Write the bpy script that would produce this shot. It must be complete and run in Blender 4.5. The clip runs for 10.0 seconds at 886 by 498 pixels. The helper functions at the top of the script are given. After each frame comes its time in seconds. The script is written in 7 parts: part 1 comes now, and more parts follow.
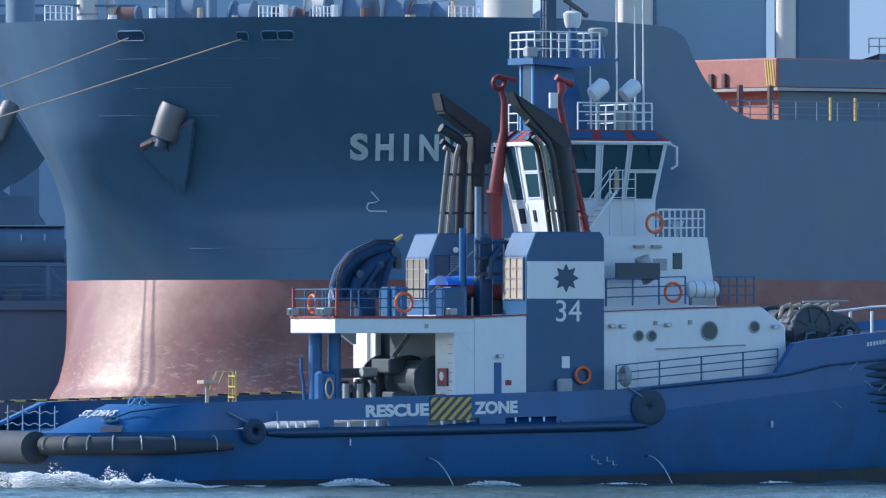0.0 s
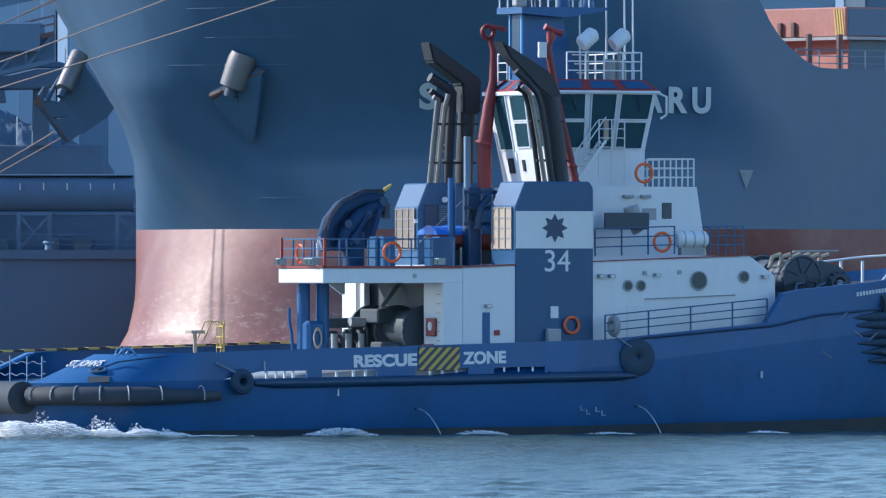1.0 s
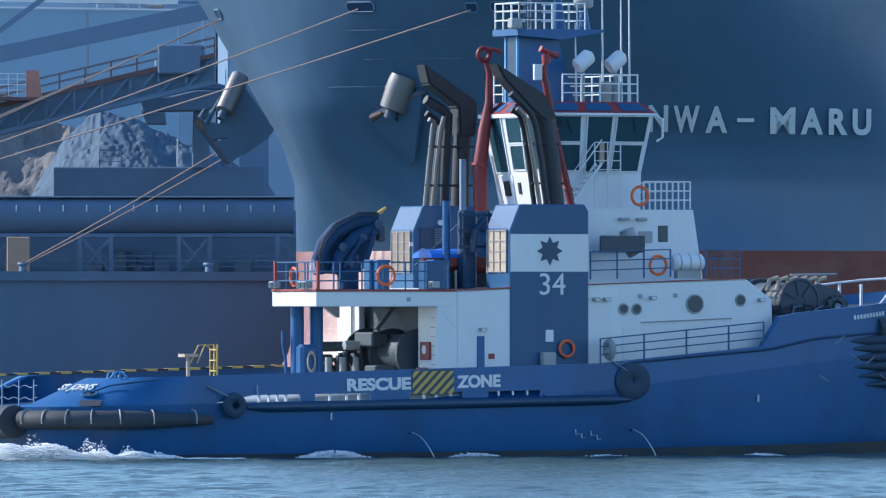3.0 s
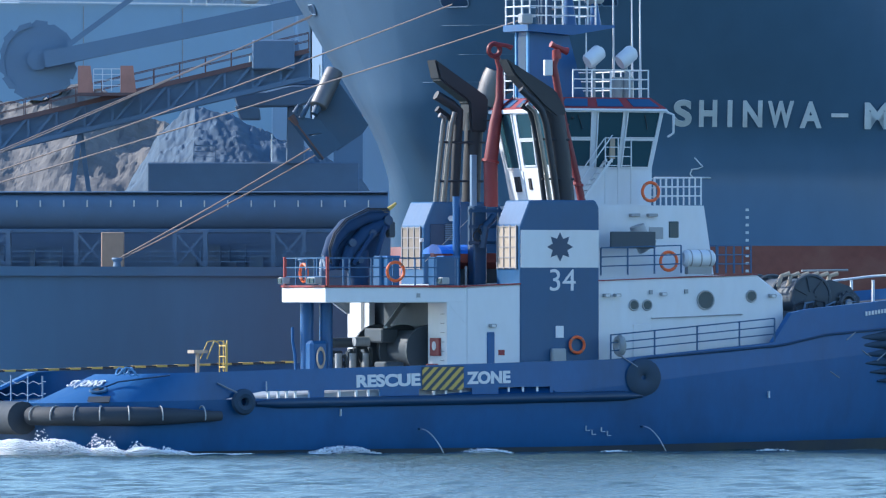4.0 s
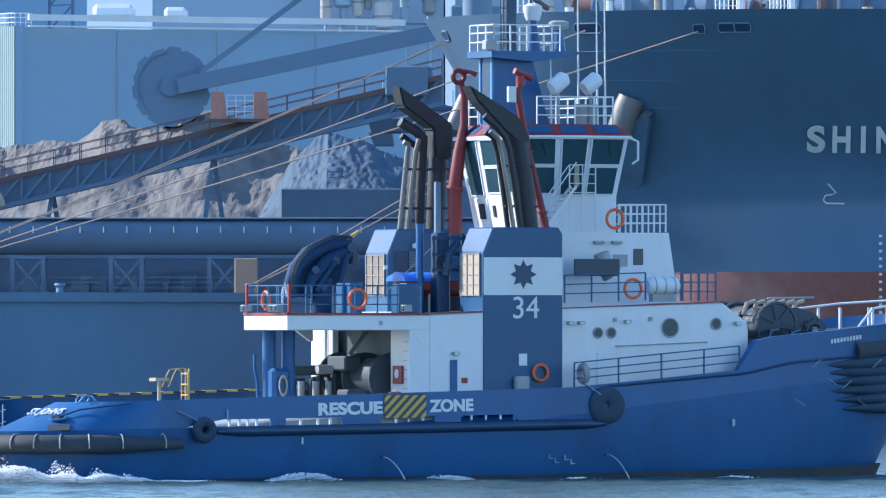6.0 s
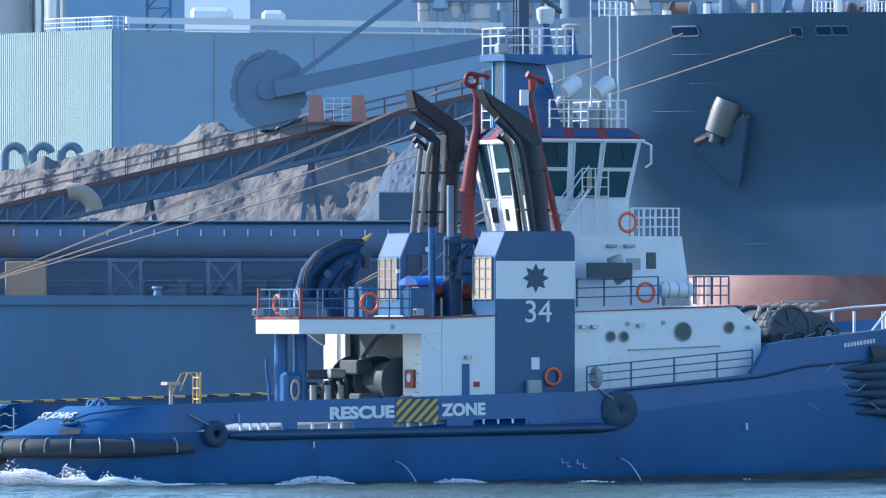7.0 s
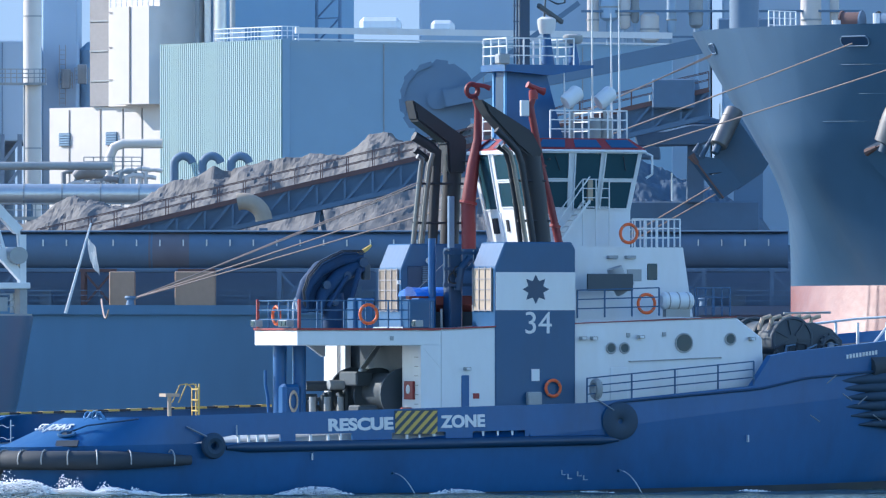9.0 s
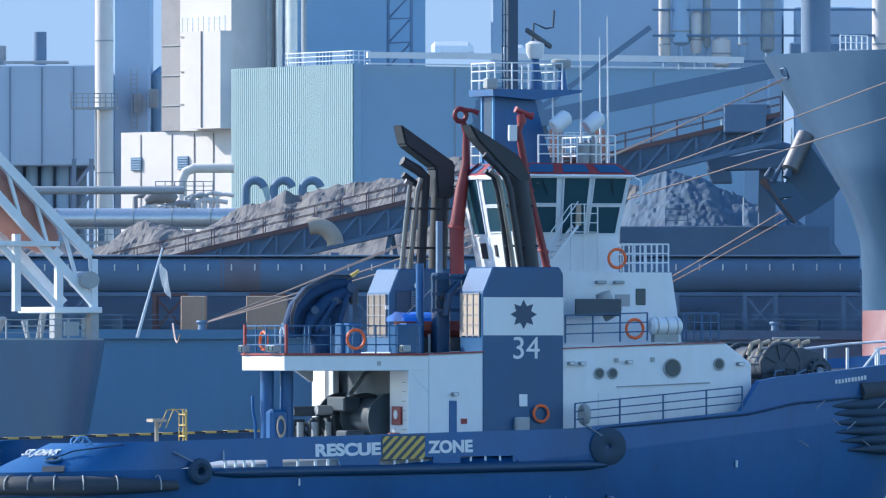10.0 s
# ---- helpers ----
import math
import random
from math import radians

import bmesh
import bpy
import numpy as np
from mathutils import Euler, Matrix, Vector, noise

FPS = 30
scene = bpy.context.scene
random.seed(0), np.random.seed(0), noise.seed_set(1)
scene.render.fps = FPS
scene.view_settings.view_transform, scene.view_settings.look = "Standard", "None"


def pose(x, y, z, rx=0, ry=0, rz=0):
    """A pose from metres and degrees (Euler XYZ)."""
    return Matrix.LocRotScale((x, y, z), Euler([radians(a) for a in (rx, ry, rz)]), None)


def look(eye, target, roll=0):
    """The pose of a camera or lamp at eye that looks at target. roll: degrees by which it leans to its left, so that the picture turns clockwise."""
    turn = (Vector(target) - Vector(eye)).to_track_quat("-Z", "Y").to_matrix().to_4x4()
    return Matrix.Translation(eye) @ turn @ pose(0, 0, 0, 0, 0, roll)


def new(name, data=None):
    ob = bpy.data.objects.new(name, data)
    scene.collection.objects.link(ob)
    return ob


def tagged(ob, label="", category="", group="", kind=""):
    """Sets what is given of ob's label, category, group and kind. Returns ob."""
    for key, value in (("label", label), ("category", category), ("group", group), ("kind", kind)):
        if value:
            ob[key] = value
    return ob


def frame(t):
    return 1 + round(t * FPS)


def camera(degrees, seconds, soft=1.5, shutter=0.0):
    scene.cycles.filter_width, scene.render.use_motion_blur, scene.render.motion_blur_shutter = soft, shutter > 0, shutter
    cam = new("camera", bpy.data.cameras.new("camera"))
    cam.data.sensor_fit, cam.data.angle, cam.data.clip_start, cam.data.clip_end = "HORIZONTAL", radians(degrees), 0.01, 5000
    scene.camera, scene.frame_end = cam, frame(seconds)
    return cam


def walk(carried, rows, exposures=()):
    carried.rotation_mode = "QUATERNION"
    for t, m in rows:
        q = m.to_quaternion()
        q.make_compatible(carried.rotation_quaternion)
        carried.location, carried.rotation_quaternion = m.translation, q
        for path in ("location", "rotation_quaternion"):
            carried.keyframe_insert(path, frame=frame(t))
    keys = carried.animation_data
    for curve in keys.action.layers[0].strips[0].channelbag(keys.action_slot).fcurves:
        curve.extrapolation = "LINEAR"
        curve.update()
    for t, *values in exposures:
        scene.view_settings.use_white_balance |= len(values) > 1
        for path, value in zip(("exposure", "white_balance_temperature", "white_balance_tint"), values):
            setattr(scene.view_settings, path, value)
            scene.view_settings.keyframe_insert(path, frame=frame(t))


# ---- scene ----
EXPOSURE, KELVIN, TINT = [(0, 0.69), (2.2, 0.68), (4.0, 0.95), (5.5, 1.04), (7.0, 1.06), (8.5, 1.02), (10, 0.92)], 5620, 9
cam = camera(4.8278, 10.0, soft=1.2)
walk(cam, [
    (0, pose(0, 0, 6, 90.4254, 0, -2.1695)),
    (0.5, pose(0, 0, 6, 90.2869, 0, -1.9656)),
    (1, pose(0, 0, 6, 90.1483, 0, -1.7924)),
    (1.5, pose(0, 0, 6, 90.1561, 0, -1.5276)),
    (2, pose(0, 0, 6, 90.1826, 0, -1.2891)),
    (2.2, pose(0, 0, 6, 90.2904, 0, -1.2273)),
    (3.5, pose(0, 0, 6, 90.2478, 0, -0.6684)),
    (4, pose(0, 0, 6, 90.2414, 0, -0.4057)),
    (4.5, pose(0, 0, 6, 90.2442, 0, -0.2127)),
    (5, pose(0, 0, 6, 90.2095, 0, -0.0380)),
    (5.5, pose(0, 0, 6, 90.3445, 0, 0.1183)),
    (7, pose(0, 0, 6, 90.4004, 0, 0.8523)),
    (7.5, pose(0, 0, 6, 90.3564, 0, 1.1219)),
    (8, pose(0, 0, 6, 90.4064, 0, 1.3249)),
    (8.5, pose(0, 0, 6, 90.4092, 0, 1.5696)),
    (9, pose(0, 0, 6, 90.4546, 0, 1.7756)),
    (9.5, pose(0, 0, 6, 90.5048, 0, 1.8957)),
    (10, pose(0, 0, 6, 90.5878, 0, 2.1655)),
], exposures=[(t, e, KELVIN, TINT) for t, e in EXPOSURE])
TUG_ROWS = [
    (0, pose(17.696, 404.848, 0.034, 0, 0, 23.831)),
    (1, pose(14.573, 404.038, 0.005, 0, 0, 24.099)),
    (2, pose(11.406, 403.228, -0.023, 0, 0, 24.376)),
    (3, pose(8.206, 402.417, -0.052, 0, 0, 24.659)),
    (4, pose(4.985, 401.605, -0.080, 0, 0, 24.948)),
    (5, pose(1.752, 400.794, -0.108, 0, 0, 25.240)),
    (6, pose(-1.480, 399.982, -0.136, 0, 0, 25.533)),
    (7, pose(-4.702, 399.171, -0.165, 0, 0, 25.828)),
    (8, pose(-7.903, 398.359, -0.193, 0, 0, 26.121)),
    (9, pose(-11.072, 397.547, -0.220, 0, 0, 26.411)),
    (10, pose(-14.199, 396.735, -0.248, 0, 0, 26.697)),
]

# ---- light ----
SUN_TURN, SUN_RISE = 288.0, 31.0      # compass bearing of the sun seen from the eye (0 straight ahead, 90 right), height
world = bpy.data.worlds.new("sky")
scene.world = world
world.use_nodes = True
wn = world.node_tree.nodes
sky = wn.new("ShaderNodeTexSky")
sky.sky_type, sky.sun_disc = "NISHITA", False
sky.sun_elevation, sky.sun_rotation = radians(SUN_RISE), radians(SUN_TURN)
sky.air_density, sky.dust_density, sky.ozone_density = 1.2, 0.2, 4.0
wn["Background"].inputs["Strength"].default_value = 0.15
world.node_tree.links.new(sky.outputs["Color"], wn["Background"].inputs["Color"])
sun = new("sun", bpy.data.lights.new("sun", "SUN"))
sun.data.energy, sun.data.angle, sun.data.color = 4.0, radians(0.5), (1.0, 0.86, 0.70)
_a, _e = radians(SUN_TURN), radians(SUN_RISE)
SUN_DIR = Vector((math.sin(_a) * math.cos(_e), math.cos(_a) * math.cos(_e), math.sin(_e)))
sun.matrix_world = look(SUN_DIR * 100, (0, 0, 0))


# ---- materials ----
def mat(name, color, rough=0.5, metal=0.0, vary=0.12, grain=3.0, stain=0.25, bump=0.15, streak=0.0, stain_color=None):
    """Painted or raw surface: base colour with grain at two scales, stains and fine relief."""
    m = bpy.data.materials.new(name)
    m.use_nodes = True
    n, l = m.node_tree.nodes, m.node_tree.links
    b = n["Principled BSDF"]
    b.inputs["Metallic"].default_value = metal
    tc = n.new("ShaderNodeTexCoord")
    mp = n.new("ShaderNodeMapping")
    mp.inputs["Scale"].default_value = (1, 1, 1 - 0.85 * streak)
    l.new(tc.outputs["Object"], mp.inputs["Vector"])
    n1, n2 = n.new("ShaderNodeTexNoise"), n.new("ShaderNodeTexNoise")
    n1.inputs["Scale"].default_value, n1.inputs["Detail"].default_value = grain, 6
    n2.inputs["Scale"].default_value, n2.inputs["Detail"].default_value = grain * 0.14, 5
    l.new(mp.outputs["Vector"], n1.inputs["Vector"])
    l.new(mp.outputs["Vector"], n2.inputs["Vector"])
    mix1 = n.new("ShaderNodeMix")
    mix1.data_type = "RGBA"
    mix1.inputs["A"].default_value = (*[c * (1 - vary) for c in color], 1)
    mix1.inputs["B"].default_value = (*[min(1, c * (1 + vary)) for c in color], 1)
    l.new(n1.outputs["Fac"], mix1.inputs["Factor"])
    ramp = n.new("ShaderNodeMapRange")
    ramp.inputs["From Min"].default_value, ramp.inputs["From Max"].default_value = 0.5, 0.72
    ramp.inputs["To Max"].default_value = stain
    l.new(n2.outputs["Fac"], ramp.inputs["Value"])
    mix2 = n.new("ShaderNodeMix")
    mix2.data_type = "RGBA"
    l.new(ramp.outputs["Result"], mix2.inputs["Factor"])
    l.new(mix1.outputs["Result"], mix2.inputs["A"])
    sc = stain_color or [c * 0.45 for c in color]
    mix2.inputs["B"].default_value = (*sc, 1)
    l.new(mix2.outputs["Result"], b.inputs["Base Color"])
    rr = n.new("ShaderNodeMapRange")
    rr.inputs["To Min"].default_value, rr.inputs["To Max"].default_value = max(0.03, rough - 0.1), min(1, rough + 0.12)
    l.new(n1.outputs["Fac"], rr.inputs["Value"])
    l.new(rr.outputs["Result"], b.inputs["Roughness"])
    if bump:
        bp = n.new("ShaderNodeBump")
        bp.inputs["Strength"].default_value, bp.inputs["Distance"].default_value = bump, 0.03
        l.new(n1.outputs["Fac"], bp.inputs["Height"])
        l.new(bp.outputs["Normal"], b.inputs["Normal"])
    return m


M_BLUE = mat("tug_blue_paint", (0.013, 0.088, 0.245), 0.42, vary=0.16, stain=0.45, streak=0.6)
M_LBLUE = mat("pale_blue_paint", (0.10, 0.27, 0.52), 0.45)
M_WHITE = mat("white_ship_paint", (0.63, 0.66, 0.69), 0.4, vary=0.06, stain=0.28, streak=0.8, stain_color=(0.5, 0.42, 0.33))
M_BLACK = mat("black_rubber", (0.028, 0.040, 0.056), 0.75, stain=0.5, stain_color=(0.06, 0.06, 0.06))
M_SOOT = mat("sooty_black_steel", (0.017, 0.021, 0.029), 0.55, metal=0.0)
M_PIPE = mat("heat_stained_steel_pipe", (0.20, 0.19, 0.18), 0.36, metal=0.85, stain=0.5)
M_STEEL = mat("dull_bare_steel", (0.36, 0.36, 0.35), 0.32, metal=0.9)
M_RED = mat("red_paint", (0.24, 0.026, 0.028), 0.45)
M_RISER = mat("dark_red_pipe_paint", (0.17, 0.020, 0.024), 0.5, vary=0.15, stain=0.4)
M_ORANGE = mat("orange_plastic", (0.75, 0.13, 0.03), 0.5)
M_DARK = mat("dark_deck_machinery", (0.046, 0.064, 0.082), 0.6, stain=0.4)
M_GREY = mat("grey_paint", (0.30, 0.32, 0.33), 0.5)
M_GLASS = mat("dark_window_glass", (0.022, 0.062, 0.085), 0.16, vary=0.02, stain=0.0, bump=0)
M_GLASS.node_tree.nodes["Principled BSDF"].inputs["Specular IOR Level"].default_value = 0.3
M_YELLOW = mat("yellow_paint", (0.50, 0.36, 0.09), 0.6)
M_BUFF = mat("buff_louvre_paint", (0.40, 0.33, 0.25), 0.6)
# darker version of the buff, for the far funnel's louvre
M_LOUVRE = mat("darker_louvre_paint", (0.21, 0.175, 0.14), 0.7, stain=0.5)
M_DEEP = mat("deep_blue_paint", (0.013, 0.075, 0.180), 0.42, vary=0.08, streak=0.6)
M_NAVY = mat("navy_paint", (0.010, 0.042, 0.10), 0.4)
# black rubber raised towards blue to carry the haze
M_RUBBER = mat("scuffed_blue_black_rubber", (0.018, 0.045, 0.085), 0.75, vary=0.25, grain=2.0, stain=0.5, stain_color=(0.05, 0.07, 0.09))
M_BOOTBAND = mat("weedy_waterline_paint", (0.018, 0.030, 0.045), 0.7, vary=0.3, grain=4.0, stain=0.6, stain_color=(0.05, 0.055, 0.04))
M_CRANE = mat("dark_crane_paint", (0.006, 0.036, 0.10), 0.8, grain=3.0, stain=0.5, stain_color=(0.01, 0.02, 0.04))
M_BOLSTER = mat("worn_bolster_steel", (0.17, 0.17, 0.175), 0.5, metal=0.5, stain=0.5, streak=0.5)
M_BOATRED = mat("faded_red_boat", (0.27, 0.06, 0.045), 0.5, stain=0.4)
M_TARP = mat("blue_tarpaulin", (0.03, 0.16, 0.62), 0.4)
# base lighter and bluer than the paint: haze is put into it
M_HULL = mat("carrier_blue_black_paint", (0.057, 0.117, 0.200), 0.36, vary=0.14, grain=0.6, stain=0.35, streak=0.6, stain_color=(0.070, 0.130, 0.205))
M_BOOT = mat("carrier_red_antifouling", (0.22, 0.085, 0.074), 0.45, vary=0.22, grain=2.2, stain=0.6, bump=0.45, stain_color=(0.33, 0.19, 0.16))


def scrape(m, color, low, high):
    """Adds slanting pale scrapes, gathered in a band of heights, to a paint."""
    n, l = m.node_tree.nodes, m.node_tree.links
    b = n["Principled BSDF"]
    tc, mp, tex = n.new("ShaderNodeTexCoord"), n.new("ShaderNodeMapping"), n.new("ShaderNodeTexNoise")
    mp.inputs["Rotation"].default_value = (radians(50), radians(-40), 0)
    mp.inputs["Scale"].default_value = (1.6, 1.6, 5.0)
    tex.inputs["Scale"].default_value, tex.inputs["Detail"].default_value, tex.inputs["Roughness"].default_value = 0.9, 8, 0.7
    l.new(tc.outputs["Object"], mp.inputs["Vector"])
    l.new(mp.outputs["Vector"], tex.inputs["Vector"])
    cutoff = n.new("ShaderNodeMapRange")
    cutoff.inputs["From Min"].default_value, cutoff.inputs["From Max"].default_value = 0.53, 0.68
    l.new(tex.outputs["Fac"], cutoff.inputs["Value"])
    xyz, band = n.new("ShaderNodeSeparateXYZ"), n.new("ShaderNodeMapRange")
    l.new(tc.outputs["Object"], xyz.inputs["Vector"])
    band.interpolation_type = "SMOOTHSTEP"
    band.inputs["From Min"].default_value, band.inputs["From Max"].default_value = high, low
    l.new(xyz.outputs["Z"], band.inputs["Value"])
    mul, mix = n.new("ShaderNodeMath"), n.new("ShaderNodeMix")
    mul.operation, mix.data_type = "MULTIPLY", "RGBA"
    l.new(cutoff.outputs["Result"], mul.inputs[0])
    l.new(band.outputs["Result"], mul.inputs[1])
    l.new(mul.outputs["Value"], mix.inputs["Factor"])
    l.new(b.inputs["Base Color"].links[0].from_socket, mix.inputs["A"])
    mix.inputs["B"].default_value = (*color, 1)
    l.new(mix.outputs["Result"], b.inputs["Base Color"])


scrape(M_BOOT, (0.40, 0.25, 0.21), 3.5, 6.5)
M_ANCHOR = mat("dark_anchor_steel", (0.040, 0.082, 0.140), 0.6, grain=2.0, stain=0.35, stain_color=(0.09, 0.07, 0.06))
M_HULLMARK = mat("white_hull_lettering", (0.52, 0.58, 0.62), 0.6, vary=0.1, grain=2.0, stain=0.4)
M_DECKRED = mat("hatch_red_oxide", (0.36, 0.155, 0.125), 0.6, vary=0.2, stain=0.4)
# the blue in this base stands for haze over the quay
M_QUAY = mat("stained_quay_concrete", (0.125, 0.225, 0.35), 0.85, grain=0.8, stain=0.4, streak=0.8, stain_color=(0.09, 0.14, 0.20))
M_GROUND = mat("coal_dusty_ground", (0.09, 0.085, 0.08), 0.9, grain=0.4, stain=0.4)
# conveyor steels: bases raised and blued in place of haze
M_GANTRY = mat("dark_conveyor_steel", (0.14, 0.20, 0.28), 0.75, grain=1.0, stain=0.3)
M_TUBE = mat("dusty_dark_gallery", (0.11, 0.17, 0.25), 0.8, vary=0.2, grain=0.8, stain=0.5, stain_color=(0.09, 0.10, 0.13))
M_RUSTPATCH = mat("rust_streaked_gallery", (0.15, 0.15, 0.18), 0.8, vary=0.2, grain=0.8, stain=0.5, stain_color=(0.11, 0.16, 0.23))
M_RUST = mat("rusty_brown_steel", (0.14, 0.085, 0.08), 0.8, stain=0.5)
M_HEAP = mat("grey_ore_heap", (0.155, 0.15, 0.145), 0.95, vary=0.25, grain=2.5, stain=0.5, bump=0.5)
# ore blued in its base for the haze
M_ROCK = mat("pale_ore_lumps", (0.060, 0.098, 0.145), 0.9, vary=0.45, grain=1.0, stain=0.5, bump=0.8)
# paler and bluer base puts the haze into far steel
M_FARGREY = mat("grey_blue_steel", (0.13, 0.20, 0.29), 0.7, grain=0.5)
M_TEAL = mat("pale_teal_cladding", (0.28, 0.39, 0.41), 0.65, vary=0.05, grain=0.8, stain=0.1)
# bluer than M_TEAL: the hall's shaded side and haze are in the base
M_SIDE = mat("shade_haze_cladding", (0.23, 0.355, 0.48), 0.6, vary=0.05, grain=0.6, stain=0.1)
M_CONC = mat("whitewashed_concrete", (0.60, 0.565, 0.535), 0.8, vary=0.08, grain=0.8, stain=0.25, stain_color=(0.4, 0.38, 0.36))
M_BEIGE = mat("brown_grey_panel", (0.27, 0.26, 0.26), 0.7)
M_SILVER = mat("galvanised_pipe", (0.55, 0.57, 0.58), 0.38, metal=0.8)
M_FADED = mat("faded_orange_paint", (0.42, 0.20, 0.15), 0.7, stain=0.5)
M_ROPE = mat("orange_brown_rope", (0.40, 0.30, 0.25), 0.9, grain=30)
M_FOAM = mat("white_foam", (0.93, 0.94, 0.95), 0.8, vary=0.03, grain=8, stain=0.0, bump=0.3)
M_FOAM.node_tree.nodes["Principled BSDF"].inputs["Subsurface Weight"].default_value = 0.6
M_FOAM.node_tree.nodes["Principled BSDF"].inputs["Subsurface Radius"].default_value = (0.4, 0.4, 0.4)
# self-lit: emission supplies the hazy sky light of the distance
M_HAZE = bpy.data.materials.new("glowing_haze_sheet")
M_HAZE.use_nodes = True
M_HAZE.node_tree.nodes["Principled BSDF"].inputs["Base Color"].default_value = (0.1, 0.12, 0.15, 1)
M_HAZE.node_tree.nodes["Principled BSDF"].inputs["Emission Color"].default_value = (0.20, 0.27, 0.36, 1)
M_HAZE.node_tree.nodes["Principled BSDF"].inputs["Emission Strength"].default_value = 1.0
# pale blue base paints the haze over the distant blocks
M_HAZEBLUE = mat("haze_blue_cladding", (0.34, 0.45, 0.57), 0.7, vary=0.08, grain=0.2)
M_TAN = mat("tan_crate", (0.40, 0.28, 0.20), 0.8)


def water_material():
    m = bpy.data.materials.new("harbour_water")
    m.use_nodes = True
    n, l = m.node_tree.nodes, m.node_tree.links
    b = n["Principled BSDF"]
    b.inputs["Base Color"].default_value = (0.050, 0.085, 0.080, 1)
    b.inputs["Roughness"].default_value = 0.22
    b.inputs["IOR"].default_value = 1.33
    tc = n.new("ShaderNodeTexCoord")
    mp = n.new("ShaderNodeMapping")
    mp.inputs["Scale"].default_value = (1.0, 0.35, 1)
    l.new(tc.outputs["Object"], mp.inputs["Vector"])
    big, fine = n.new("ShaderNodeTexNoise"), n.new("ShaderNodeTexNoise")
    big.inputs["Scale"].default_value, big.inputs["Detail"].default_value = 4.2, 6
    fine.inputs["Scale"].default_value, fine.inputs["Detail"].default_value = 13.0, 3
    l.new(mp.outputs["Vector"], big.inputs["Vector"])
    l.new(mp.outputs["Vector"], fine.inputs["Vector"])
    b1, b2 = n.new("ShaderNodeBump"), n.new("ShaderNodeBump")
    b1.inputs["Strength"].default_value, b1.inputs["Distance"].default_value = 0.8, 0.20
    b2.inputs["Strength"].default_value, b2.inputs["Distance"].default_value = 0.5, 0.05
    l.new(big.outputs["Fac"], b1.inputs["Height"])
    l.new(fine.outputs["Fac"], b2.inputs["Height"])
    l.new(b1.outputs["Normal"], b2.inputs["Normal"])
    l.new(b2.outputs["Normal"], b.inputs["Normal"])
    return m


M_WATER = water_material()


# ---- mesh helpers ----
def box(bm, x0, x1, y0, y1, z0, z1, bevel=0.0):
    vs = [bm.verts.new((x, y, z)) for x in (x0, x1) for y in (y0, y1) for z in (z0, z1)]
    fs = [bm.faces.new([vs[i] for i in q]) for q in ((0, 1, 3, 2), (4, 6, 7, 5), (0, 4, 5, 1), (2, 3, 7, 6), (0, 2, 6, 4), (1, 5, 7, 3))]
    if bevel:
        bmesh.ops.bevel(bm, geom=list({e for f in fs for e in f.edges}), offset=bevel, segments=1, affect="EDGES")
    return bm


def boxed(*a, **k):
    return box(bmesh.new(), *a, **k)


def prism(bm, poly, axis, a, b):
    """Polygon in the two other axes, carried along axis from a to b."""
    def p(u, v, w):
        return {"x": (w, u, v), "y": (u, w, v), "z": (u, v, w)}[axis]
    A = [bm.verts.new(p(u, v, a)) for u, v in poly]
    B = [bm.verts.new(p(u, v, b)) for u, v in poly]
    n = len(poly)
    bm.faces.new(A)
    bm.faces.new(B[::-1])
    for i in range(n):
        bm.faces.new((A[i], A[i - 1], B[i - 1], B[i]))
    bmesh.ops.recalc_face_normals(bm, faces=bm.faces)
    return bm


def loft(bm, rings, closed=True, caps=True):
    R = [[bm.verts.new(p) for p in r] for r in rings]
    for a, b in zip(R, R[1:]):
        n = len(a)
        for i in range(n if closed else n - 1):
            j = (i + 1) % n
            try:
                bm.faces.new((a[i], a[j], b[j], b[i]))
            except ValueError:
                pass
    if caps and closed:
        bm.faces.new(R[0][::-1])
        bm.faces.new(R[-1])
    return bm


def tube(bm, pts, r, sides=8, caps=True):
    """Round bar or pipe along a line of points; r is one radius or one a point."""
    pts = [Vector(p) for p in pts]
    rs = r if isinstance(r, (list, tuple)) else [r] * len(pts)
    rings, up = [], None
    for i, p in enumerate(pts):
        d = (pts[min(i + 1, len(pts) - 1)] - pts[max(i - 1, 0)]).normalized()
        if up is None:
            up = Vector((0, 0, 1)) if abs(d.z) < 0.9 else Vector((1, 0, 0))
        u = d.cross(up).normalized()
        up = u.cross(d).normalized()
        rings.append([p + rs[i] * (math.cos(k) * u + math.sin(k) * up) for k in [2 * math.pi * j / sides for j in range(sides)]])
    return loft(bm, rings, True, caps)


def tubed(pts, r, sides=8):
    return tube(bmesh.new(), pts, r, sides)


def bar(bm, a, b, w, h=None):
    """Square bar between two points."""
    a, b = Vector(a), Vector(b)
    h = h or w
    d = (b - a).normalized()
    up = Vector((0, 0, 1)) if abs(d.z) < 0.95 else Vector((1, 0, 0))
    u = d.cross(up).normalized()
    v = u.cross(d).normalized()
    rings = [[p + sx * u * w / 2 + sy * v * h / 2 for sx, sy in ((-1, -1), (1, -1), (1, 1), (-1, 1))] for p in (a, b)]
    return loft(bm, rings)


